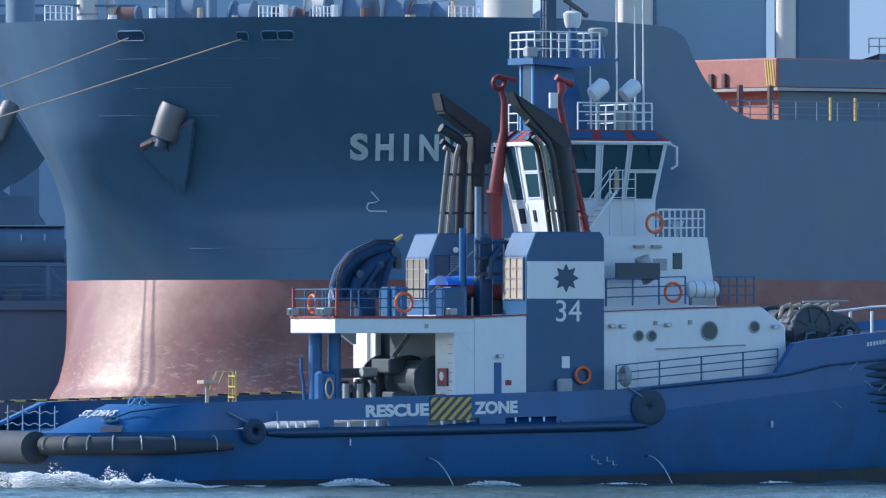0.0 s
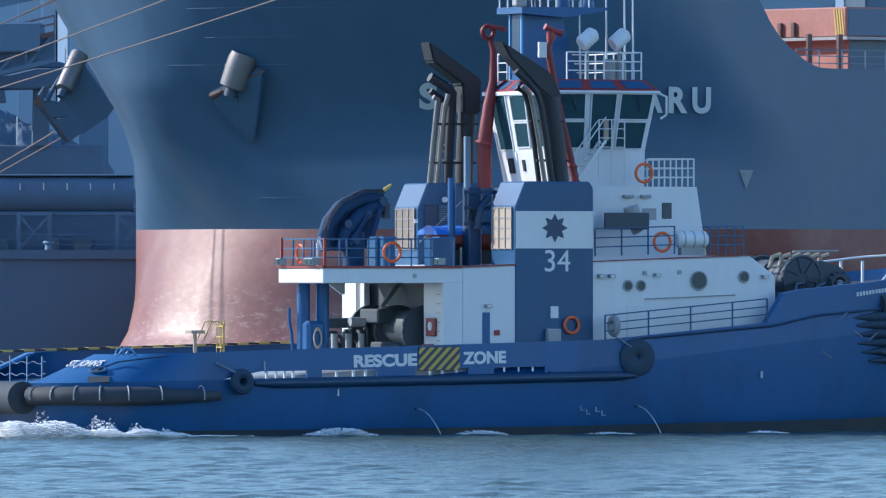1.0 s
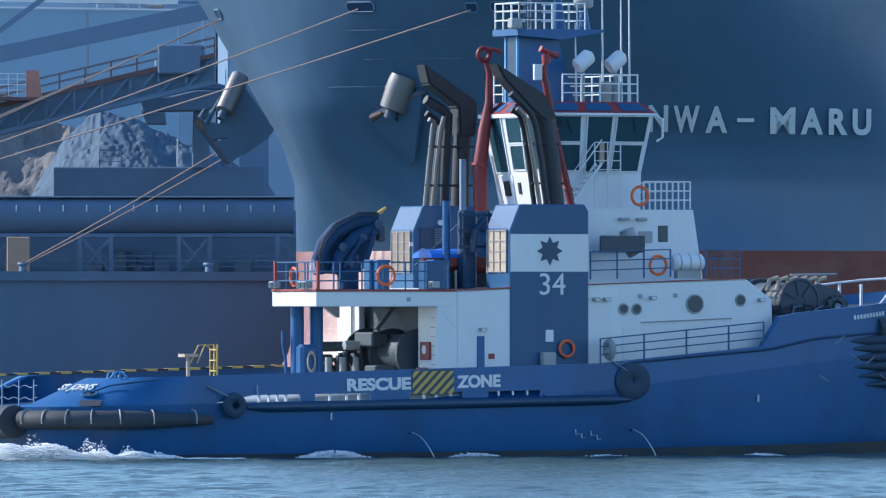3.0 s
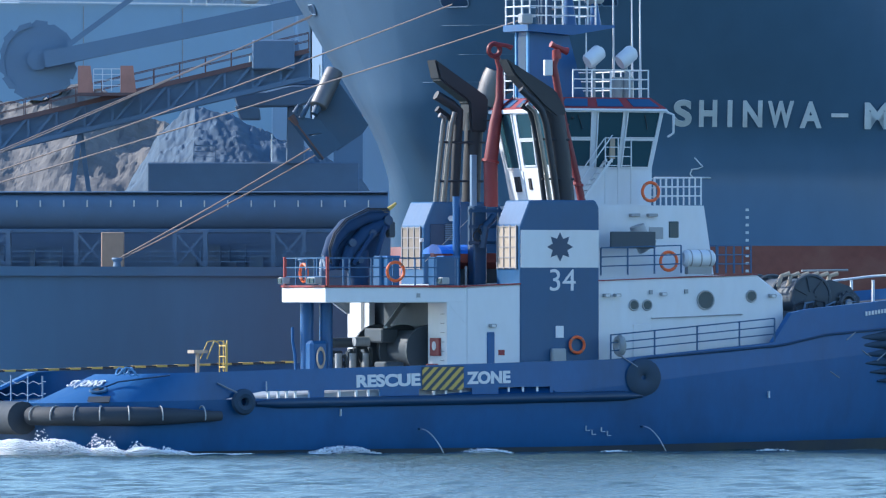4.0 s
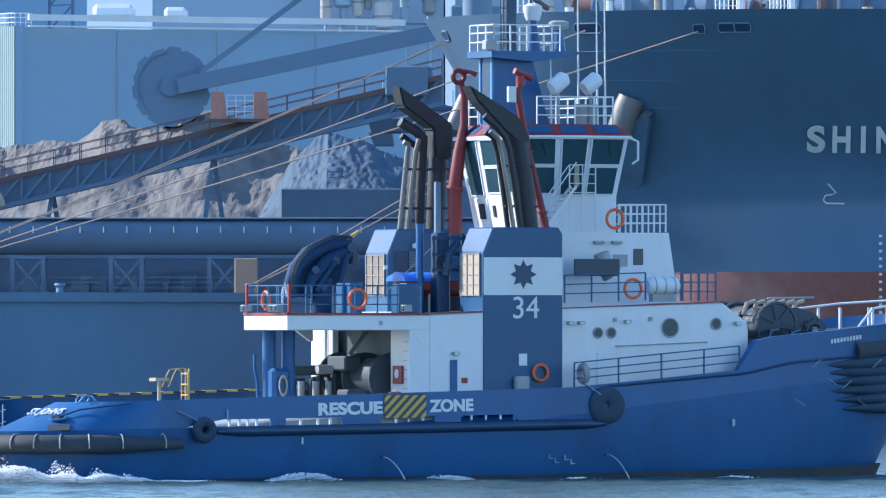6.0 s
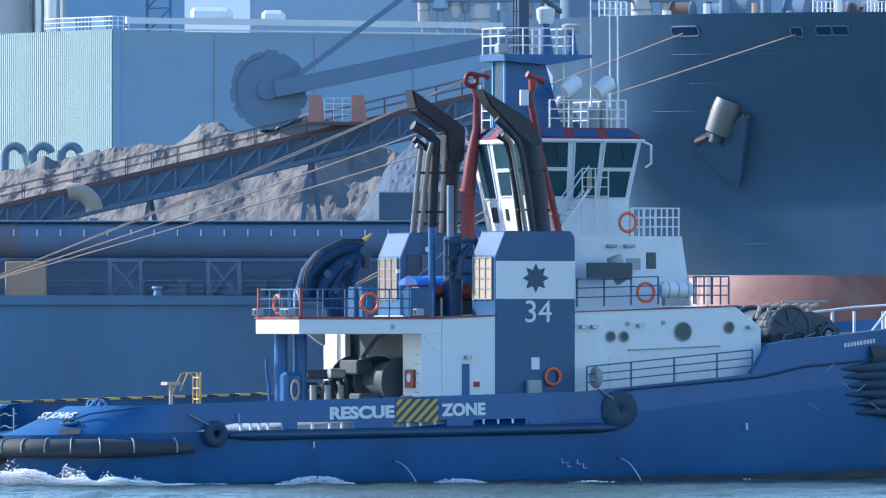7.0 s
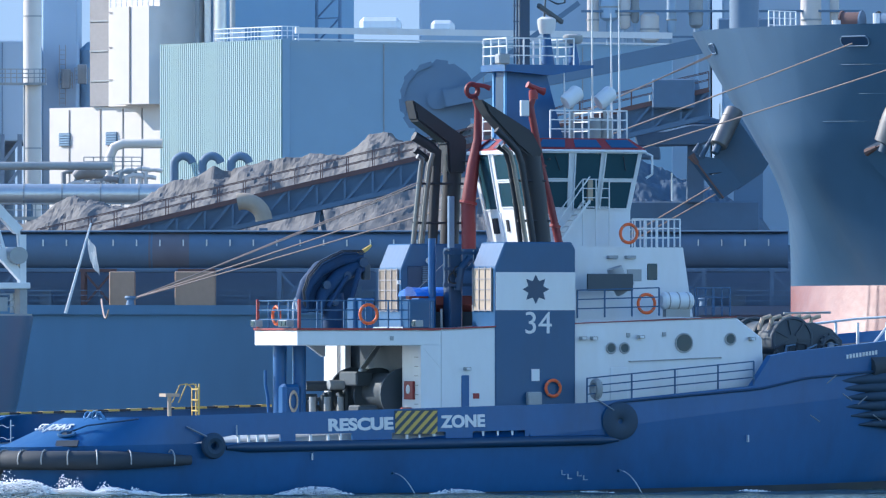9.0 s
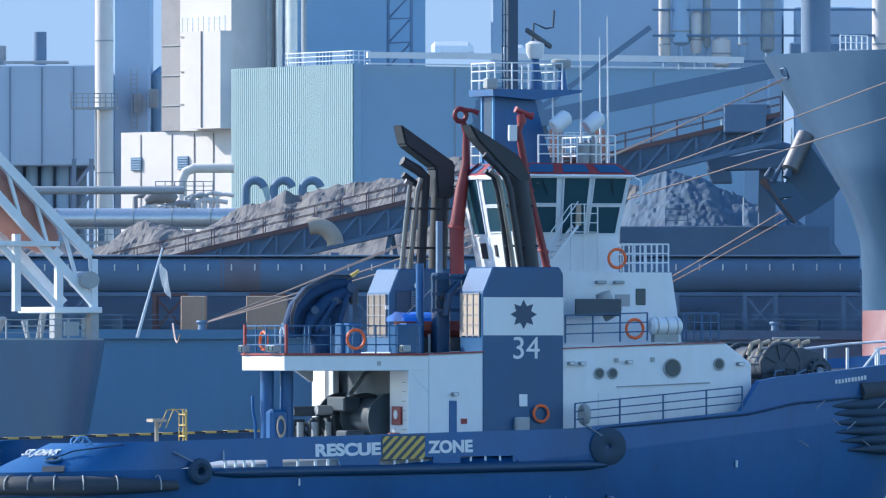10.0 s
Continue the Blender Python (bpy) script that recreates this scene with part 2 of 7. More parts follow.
def ring(bm, c, R, r, axis="y", seg=20, sides=8):
    c = Vector(c)
    rings = []
    for i in range(seg):
        a = 2 * math.pi * i / seg
        e = {"y": Vector((math.cos(a), 0, math.sin(a))), "x": Vector((0, math.cos(a), math.sin(a))), "z": Vector((math.cos(a), math.sin(a), 0))}[axis]
        n = {"y": Vector((0, 1, 0)), "x": Vector((1, 0, 0)), "z": Vector((0, 0, 1))}[axis]
        rings.append([c + e * (R + r * math.cos(b)) + n * r * math.sin(b) for b in [2 * math.pi * k / sides for k in range(sides)]])
    rings.append(rings[0])
    loft(bm, rings, True, False)
    bmesh.ops.remove_doubles(bm, verts=bm.verts, dist=1e-5)
    bmesh.ops.recalc_face_normals(bm, faces=bm.faces)
    return bm


def disc(bm, c, r, axis="y", h=0.05, seg=16):
    n = {"y": Vector((0, 1, 0)), "x": Vector((1, 0, 0)), "z": Vector((0, 0, 1))}[axis]
    c = Vector(c)
    return tube(bm, [c - n * h / 2, c + n * h / 2], r, seg)


def mesh_of(name, bm, material, smooth=False):
    me = bpy.data.meshes.new(name)
    bmesh.ops.recalc_face_normals(bm, faces=bm.faces)
    bm.to_mesh(me)
    bm.free()
    me.materials.append(material)
    if smooth:
        me.shade_smooth()
        me.set_sharp_from_angle(angle=radians(40))
    return me


def part(name, bm, material, parent=None, label="", smooth=False):
    ob = new(name, mesh_of(name, bm, material, smooth))
    if parent:
        ob.parent = parent
    if label:
        tagged(ob, label)
    return ob


def thing(name, label, category, group="", kind=""):
    return tagged(new(name), label, category, group, kind)


def lettering(name, text, size, material, parent, m, depth=0.01, spacing=1.0, stretch=1.0, bold=0.02):
    """Raised letters of the built-in font; m puts the text's plane (x along, y up) into the parent's space."""
    cu = bpy.data.curves.new(name, "FONT")
    cu.body, cu.size, cu.extrude, cu.space_character, cu.align_x = text, size, depth, spacing, "CENTER"
    cu.offset = bold * size
    tmp = bpy.data.objects.new(name, cu)
    me = bpy.data.meshes.new_from_object(tmp)
    bpy.data.objects.remove(tmp)
    bpy.data.curves.remove(cu)
    me.materials.clear()
    me.materials.append(material)
    me.transform(m @ Matrix.Diagonal((stretch, 1, 1, 1)))
    ob = new(name, me)
    if parent:
        ob.parent = parent
    return ob


def railing(name, pts, parent, material, height=1.05, bars=(0.35, 0.7, 1.05), step=1.3, r=0.03, label=""):
    """Pipe rail along deck points: the hand rail, with its lower bars and posts as pieces of their own."""
    pts = [Vector(p) for p in pts]
    top = bmesh.new()
    for a, b in zip(pts, pts[1:]):
        bar(top, a + Vector((0, 0, height)), b + Vector((0, 0, height)), r * 1.6)
    rail = part(name, top, material, parent, label)
    post = mesh_of("post", bar(bmesh.new(), (0, 0, 0), (0, 0, height), r * 1.7), material)
    for i, (a, b) in enumerate(zip(pts, pts[1:])):
        n = max(1, round((b - a).length / step))
        for k in range(1 if i else 0, n + 1):
            ob = new("post", post)
            ob.parent, ob.location = rail, a.lerp(b, k / n)
        for h in bars:
            if h < height - 0.01:
                part("rail_bar", bar(bmesh.new(), a + Vector((0, 0, h)), b + Vector((0, 0, h)), r * 1.5), material, rail)
    return rail


# ---- water and quay ----
def build_embankment():
    e = part("embankment", prism(bmesh.new(), [(-300, -3), (70, -3), (30, 4.4), (-300, 4.4)], "x", -900, 900), M_QUAY)
    tagged(e, "grey embankment along the near shore", "embankment", kind="structure")


build_embankment()


def build_water():
    xs = np.unique(np.concatenate([np.linspace(-4500, -60, 24), np.linspace(-60, 60, 361), np.linspace(60, 4500, 24)]))
    ys = np.unique(np.concatenate([np.linspace(-600, 260, 12), np.linspace(260, 420, 421), np.linspace(420, 4500, 20)]))
    X, Y = np.meshgrid(xs, ys)
    Z = np.zeros_like(X)
    rng = np.random.RandomState(4)
    for k in range(46):
        wl = 0.8 * 1.06 ** k if k < 24 else 0.8 + 2.2 * rng.rand()
        a = rng.normal(1.5, 0.6)
        Z += 0.0055 * wl ** 0.7 * np.sin(2 * math.pi / wl * (X * math.cos(a) + Y * math.sin(a)) + rng.rand() * 6.28)
    fade = np.clip((60 - np.abs(X)) / 8, 0, 1) * np.clip((Y - 262) / 8, 0, 1) * np.clip((419 - Y) / 8, 0, 1)
    Z *= fade
    ny, nx = X.shape
    verts = np.stack([X, Y, Z], -1).reshape(-1, 3)
    idx = np.arange(ny * nx).reshape(ny, nx)
    faces = np.stack([idx[:-1, :-1], idx[:-1, 1:], idx[1:, 1:], idx[1:, :-1]], -1).reshape(-1, 4)
    me = bpy.data.meshes.new("water")
    me.from_pydata(verts.tolist(), [], faces.tolist())
    me.materials.append(M_WATER)
    me.shade_smooth()
    tagged(new("water", me), "rippled grey-blue harbour water", "water", kind="structure")


build_water()


QUAY_DIR, QUAY_AT = Vector((math.cos(radians(35)), math.sin(radians(35)), 0)), Vector((-36, 588, 0))


def quay_point(k, back=0.0):
    """Place on the quay's edge, k metres along it and back metres inland."""
    return QUAY_AT + QUAY_DIR * k + Vector((-QUAY_DIR.y, QUAY_DIR.x, 0)) * back


def build_quay():
    q = thing("quay_wall", "dark stained concrete quay wall with coping", "quay", kind="structure")
    bm = bmesh.new()
    ends = [quay_point(-300, 0.3), quay_point(600, 0.3), quay_point(600, 3), quay_point(-300, 3)]
    prism(bm, [(p.x, p.y) for p in ends], "z", -3, 7.0)
    part("quay_face", bm, M_QUAY, q)
    ends = [quay_point(-300, 0.05), quay_point(600, 0.05), quay_point(600, 3.2), quay_point(-300, 3.2)]
    part("coping", prism(bmesh.new(), [(p.x, p.y) for p in ends], "z", 7.0, 7.53), M_QUAY, q)
    a, b = quay_point(-300, 3.1), quay_point(600, 3.1)
    g = part("ground", prism(bmesh.new(), [(a.x, a.y), (b.x, b.y), (2600, b.y), (2600, 4600), (-2600, 4600), (-2600, a.y)], "z", 4, 7.5), M_GROUND)
    tagged(g, "dusty dark ground of the ore terminal", "ground", kind="structure")
    # glowing sheet in place of the hazy sky behind the works
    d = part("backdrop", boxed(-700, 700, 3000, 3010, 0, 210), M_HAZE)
    tagged(d, "glowing pale blue sheet for the hazy distance behind the works", "backdrop", kind="structure")


build_quay()

# ---- bulk carrier moored bow-on to the quay ----
SHIP_TURN = 35.0                       # degrees by which the bow points towards the eye
SHIP = pose(0.15, 585, 0, 0, 0, 180 + SHIP_TURN)


def lerp_table(table, z):
    for (a, va), (b, vb) in zip(table, table[1:]):
        if z <= b:
            k = max(0.0, (z - a) / (b - a))
            return va + (vb - va) * k
    return table[-1][1]


STEM = [(-3, -3.2), (0, -1.65), (1.84, -2.66), (2.84, -3.45), (3.78, -3.83), (5.34, -4.37), (7, -4.94), (8.64, -5.43), (10.5, -4.29), (12.4, -3.13), (14.59, -1.85), (16.5, -1.03), (18.35, -0.64), (21.32, 0.18), (23.2, 0.65)]
ROUND = [(-3, 1), (8.62, 1), (10.5, 0.75), (12.5, 0.5), (14.5, 0.4), (16, 0.44), (19, 0.7), (23.2, 0.95)]
ENTRY = [(-3, 46), (2, 44), (4.5, 40), (7, 31), (8.62, 27), (10, 27.4), (12, 28), (14, 28), (17, 26.5), (23.2, 20)]


def hull_at(s, z, side=1):
    """Place on the carrier's shell, s metres aft of the stem at height z (port side +1)."""
    L = lerp_table(ENTRY, z)
    u = min(s / L, 1.0)
    k = lerp_table(ROUND, z)              # blunt (1) or wedge-shaped (0) entry at this height
    y = 22.0 * (k * math.sqrt(max(0.0, 1 - (1 - u) ** 2)) + (1 - k) * (1 - (1 - u) ** 1.8))
    return Vector((lerp_table(STEM, z) - s, side * y, z))


def hull_where(across, z):
    """Distance aft at which the port shell lies at a given place across the view (metres at the stem's distance)."""
    lo, hi = 0.0, 60.0
    for _ in range(40):
        mid = (lo + hi) / 2
        p = SHIP @ hull_at(mid, z)
        lo, hi = (mid, hi) if p.x / p.y * 580 < across else (lo, mid)
    return lo


def sheer_top(x):
    return lerp_table([(-200, 17.55), (-32.5, 17.6), (-31, 18.2), (-29.3, 19.6), (-28.2, 21.3), (-27.7, 22.3), (-26.4, 22.7), (-20, 23.0), (10, 23.0)], x)


def build_carrier():
    ship = thing("bulk_carrier", "dark blue bulk carrier with red boot-topping, moored bow-on", "ship")
    ship.matrix_world = SHIP
    ss = [0.0] + [0.15 * 1.16 ** i for i in range(34)]
    ss = [s for s in ss if s < 30] + [24, 25.2, 26, 26.6, 27.2, 27.8, 28.4, 29, 29.6, 30.2, 31, 32, 33, 34, 36, 40, 60, 120]
    ss = sorted(set(ss))

    def shell(zs, top=False):
        bm = bmesh.new()
        rings = []
        for z in zs:
            row = []
            for side, seq in ((-1, ss[::-1]), (1, ss[1:])):
                for s in seq:
                    p = hull_at(s, z, side)
                    row.append(p)
            rings.append(row)
        if top:
            for r in rings:
                for p in r:
                    lim = sheer_top(p.x)
                    if p.z > 17.5:
                        p.z = 17.5 + (p.z - 17.5) * (lim - 17.5) / 5.5
        return loft(bm, rings, closed=False)
    part("topside_shell", shell([8.62 + 0.479 * i for i in range(20)] + [18.2, 18.8, 19.4, 20, 20.6, 21.2, 21.8, 22.4, 23], True), M_HULL, ship, smooth=True)
    part("boot_topping", shell([-3, -1.5] + [-0.5 + 0.48 * i for i in range(19)] + [8.62]), M_BOOT, ship, "weathered red antifouling with scrapes", smooth=True)
    bm = bmesh.new()
    row = [hull_at(s, 21.6, -1) for s in ss[::-1] if s < 27] + [hull_at(s, 21.6, 1) for s in ss[1:] if s < 27]
    bm.faces.new([bm.verts.new(p) for p in row])
    part("forecastle_deck", bm, M_GREY, ship)
    bm = boxed(-140, -26, -21.5, 21.5, 17.0, 17.4)
    part("main_deck", bm, M_DECKRED, ship)
    return ship


carrier = build_carrier()


# ---- tugboat ----
tug = thing("tugboat", "blue and white harbour tug going astern", "tugboat")
TOP = [(-23, 2.95), (-20, 3.02), (-10, 3.28), (1.7, 3.58), (8.8, 4.22), (9.5, 5.42), (13.3, 5.75), (22, 6.6)]
DECK = [(-23, 1.95), (-14, 2.15), (-1, 2.3), (2, 2.6), (9, 3.4), (22, 4.6)]


def plan(bow, beam, stern, zf, n=26, stern_len=8.0, bow_at=7.0, inset=0.0):
    """One level of the hull: starboard bow round the stern to port bow; zf gives the height at x."""
    xs = []
    x1 = stern + stern_len
    for i in range(n + 1):                       # bow quarter
        a = math.pi / 2 * i / n
        xs.append((bow_at + (bow - bow_at) * math.cos(a), beam * math.sin(a) ** 0.9))
    X = bow_at
    while X > x1 + 0.2:
        X -= 0.2
        xs.append((X, beam))
    for i in range(1, n + 1):
        a = math.pi / 2 * i / n
        xs.append((x1 - stern_len * math.sin(a) ** (2 / 3.4), beam * math.cos(a) ** (2 / 3.4) if i < n else 0.0))
    half = [(x, -y) for x, y in xs]
    ringp = half + [(x, -y) for x, y in half[-2:0:-1]]
    return [Vector((x, y * (1 - inset / max(beam, 1)), zf(x))) for x, y in ringp]


def build_hull():
    def lev(base, w):
        return lambda x: base + w * (lerp_table(DECK, x) - 2.0)
    rings = [plan(15, 4.6, -15.5, lev(-1.6, 0.0)), plan(16.6, 5.75, -20.3, lev(-0.3, 0.0)), plan(17.4, 5.95, -20.5, lev(0.5, 0.3)),
             plan(18.4, 6.12, -20.75, lev(1.3, 0.6)), plan(19.2, 6.2, -20.9, lambda x: lerp_table(DECK, x))]
    part("hull", loft(bmesh.new(), rings), M_BLUE, tug, "blue hull with dark scuffs along the waterline", smooth=True)

    def low(x):
        return lerp_table(DECK, x) + (0.27 if -13.05 < x < -0.75 else -0.01)
    a, b = plan(19.2, 6.2, -20.9, low), plan(20.6, 6.16, -18.3, lambda x: lerp_table(TOP, x), stern_len=5.4)
    ai, bi = [p * 1 for p in a], [p * 1 for p in b]
    for p, q in zip(ai, bi):
        for v in (p, q):
            v.x, v.y = v.x * 0.988, v.y * 0.972
    gap = [k for k, p in enumerate(a) if p.x < -18 and abs(p.y) < 2.9]
    order = list(range(gap[-1] + 1, len(a))) + list(range(gap[0]))
    bm = bmesh.new()
    loft(bm, [[a[k], b[k], bi[k], ai[k]] for k in order])
    part("bulwark", bm, M_BLUE, tug, "blue bulwark with white lettering and freeing slots", smooth=True)
    # closing plates between the freeing slots
    for side in (-1, 1):
        for x0, x1 in ((-10.8, -10.2), (-7.9, -6.3), (-4.1, -3.0), (-0.85, -0.7)):
            z0, z1 = lerp_table(DECK, x0), lerp_table(DECK, x1)
            y0, y1 = sorted((side * 6.19, side * 6.06))
            part("slot_plate", prism(bmesh.new(), [(x0, z0 - 0.05), (x1, z1 - 0.05), (x1, z1 + 0.3), (x0, z0 + 0.3)], "y", y0, y1), M_BLUE, tug)
        for x0 in (-12.5, -12.1, -11.75, -11.4, -9.6, -8.9, -8.4, -5.7, -5.2, -4.6, -2.6, -2.0, -1.4):
            z0 = lerp_table(DECK, x0)
            y0, y1 = sorted((side * 6.17, side * 6.08))
            part("slot_bar", boxed(x0, x0 + 0.08, y0, y1, z0 - 0.03, z0 + 0.3), M_WHITE, tug)
    # cap rail and the two quarter lengths of black fender
    for lo, hi in ((gap[-1] + 1, len(a)), (0, gap[0])):
        path = [p for p in (a[k] for k in range(lo, hi)) if p.x < -13.4]
        cx = [Vector((p.x * 1.004, p.y * 1.03, 1.53)) for p in path]
        part("stern_fender", tubed(cx[::2] + [cx[-1]], [0.06 + 0.29 * min(1.0, 0.15 + (-13.4 - p.x) / 4.5) for p in cx[::2] + [cx[-1]]], 12), M_BLACK, tug, "scuffed black rubber fender held by chains", smooth=True)
        for k in range(1, len(cx) - 1, 3):
            d = (cx[k + 1] - cx[k - 1]).normalized()
            bm = bmesh.new()
            side = Vector((d.y, -d.x, 0))
            pts = [cx[k] + 0.38 * (math.cos(q) * side + math.sin(q) * Vector((0, 0, 1))) for q in [math.pi * j / 8 for j in range(-1, 10)]]
            part("fender_strap", tube(bm, pts, 0.028, 5), M_GREY, tug)
    return a, b


def build_stern():
    part("stern_roller", tubed([(-21.0, -2.9, 1.45), (-21.05, 0, 1.45), (-21.0, 2.9, 1.45)], 0.62, 16), M_BLACK, tug, "scraped dark stern roller fender", smooth=True)
    bm = bmesh.new()
    for y in (-2.2, -0.8, 0.8, 2.2):
        bar(bm, (-19.9, y, 1.9), (-19.9, y, 3.0), 0.05)
    for z in (2.35, 2.8):
        tube(bm, [(-19.9, y, z - 0.10 * math.sin((y + 2.4) * 3.0) ** 2) for y in np.linspace(-2.5, 2.5, 24)], 0.014, 5)
    part("chain_rail", bm, M_FARGREY, tug)
    # towing gear on the after deck
    bm = bmesh.new()
    tube(bm, [(-12.7, -0.2, 2.1), (-12.7, -0.2, 3.85)], 0.075, 10)
    box(bm, -12.98, -12.42, -0.5, 0.1, 3.82, 3.94)
    part("bollard", bm, M_BUFF, tug, smooth=True)
    bm = bmesh.new()
    for y in (-0.6, 0.0):
        tube(bm, [(-11.7, y, 2.1), (-11.7, y, 4.15), (-11.9, y, 4.3), (-12.2, y, 4.25), (-12.5, y, 3.6)], 0.024, 6)
    for y in (-0.45, -0.15):
        bar(bm, (-11.6, y, 2.1), (-11.6, y, 4.3), 0.045)
    for z in (3.3, 3.7, 4.1):
        bar(bm, (-11.7, -0.6, z), (-11.7, 0.0, z), 0.05)
    part("yellow_ladder_frame", bm, M_YELLOW, tug)
    for k in range(28):
        x = -18.5 + 0.45 * k
        z = lerp_table(TOP, x) + 0.02
        part("hazard_cap", boxed(x, x + 0.44, 5.75, 6.2, z, z + 0.08), M_YELLOW if k % 2 else M_SOOT, tug)
    rng = random.Random(5)
    bm = bmesh.new()
    for k in range(5):
        c = Vector((-18.2 + 0.16 * k, -5.5 + 0.08 * rng.random(), 3.06 + 0.1 * rng.random()))
        tube(bm, [c + Vector((0.14 * math.cos(q), 0.1 * math.sin(q), 0.05 + 0.14 * math.sin(q * 1.3 + k))) for q in np.linspace(0, 5.6, 9)], 0.03, 6)
    part("rope_bundle", bm, M_LBLUE, tug, "blue mooring line over the bulwark")


RING_LOW, RING_TOP = build_hull()
build_stern()


def slab(bm, quad, u0, u1, v0, v1, out=0.03):
    """Thin slab on a four-cornered face (corners: low start, low end, high end, high start)."""
    q = [Vector(p) for p in quad]

    def at(u, v):
        return (q[0].lerp(q[1], u)).lerp(q[3].lerp(q[2], u), v)
    n = (q[1] - q[0]).cross(q[3] - q[0]).normalized()
    base = [at(u0, v0), at(u1, v0), at(u1, v1), at(u0, v1)]
    return loft(bm, [[p - n * 0.01 for p in base], [p + n * out for p in base]])


def frame_slab(bm, quad, u0, u1, v0, v1, w, out=0.06):
    q = [Vector(p) for p in quad]
    wu, wv = w / (q[1] - q[0]).length, w / (q[3] - q[0]).length
    slab(bm, quad, u0 - wu, u0, v0 - wv, v1 + wv, out)
    slab(bm, quad, u1, u1 + wu, v0 - wv, v1 + wv, out)
    slab(bm, quad, u0, u1, v0 - wv, v0, out)
    slab(bm, quad, u0, u1, v1, v1 + wv, out)
    return bm


def words(name, text, width, height, material, parent, m, depth=0.012, bold=0.02):
    ob = lettering(name, text, 1.0, material, parent, Matrix(), depth, bold=bold)
    co = np.array([v.co for v in ob.data.vertices])
    lo, hi = co.min(0), co.max(0)
    fit = Matrix.Diagonal((width / (hi[0] - lo[0]), height / (hi[1] - lo[1]), 1, 1)) @ Matrix.Translation((-(lo[0] + hi[0]) / 2, -lo[1], 0))
    ob.data.transform(m @ fit)
    return ob


def clip_x(poly, x0, x1):
    for lim, sign in ((x0, 1), (x1, -1)):
        res = []
        for p, q in zip(poly, poly[1:] + poly[:1]):
            a, b = sign * (p[0] - lim) >= 0, sign * (q[0] - lim) >= 0
            if a:
                res.append(p)
            if a != b:
                k = (lim - p[0]) / (q[0] - p[0])
                res.append((lim, p[1] + k * (q[1] - p[1])))
        poly = res
    return poly


def lifebuoy(c, axis="y", r=0.33, parent=None):
    ob = part("lifebuoy", ring(bmesh.new(), c, r, 0.06, axis, 22, 8), M_ORANGE, parent or tug, "orange ring lifebuoy", smooth=True)
    for k in range(4):
        bm = bmesh.new()
        a = math.pi / 4 + k * math.pi / 2
        d = Vector((math.cos(a), 0, math.sin(a))) if axis == "y" else Vector((0, math.cos(a), math.sin(a)))
        p = Vector(c) + d * r
        t = Vector((-d.z, 0, d.x)) if axis == "y" else Vector((0, -d.z, d.y))
        tube(bm, [p - t * 0.03, p + t * 0.03], 0.064, 8)
        part("reflective_band", bm, M_FADED, ob)
    return ob


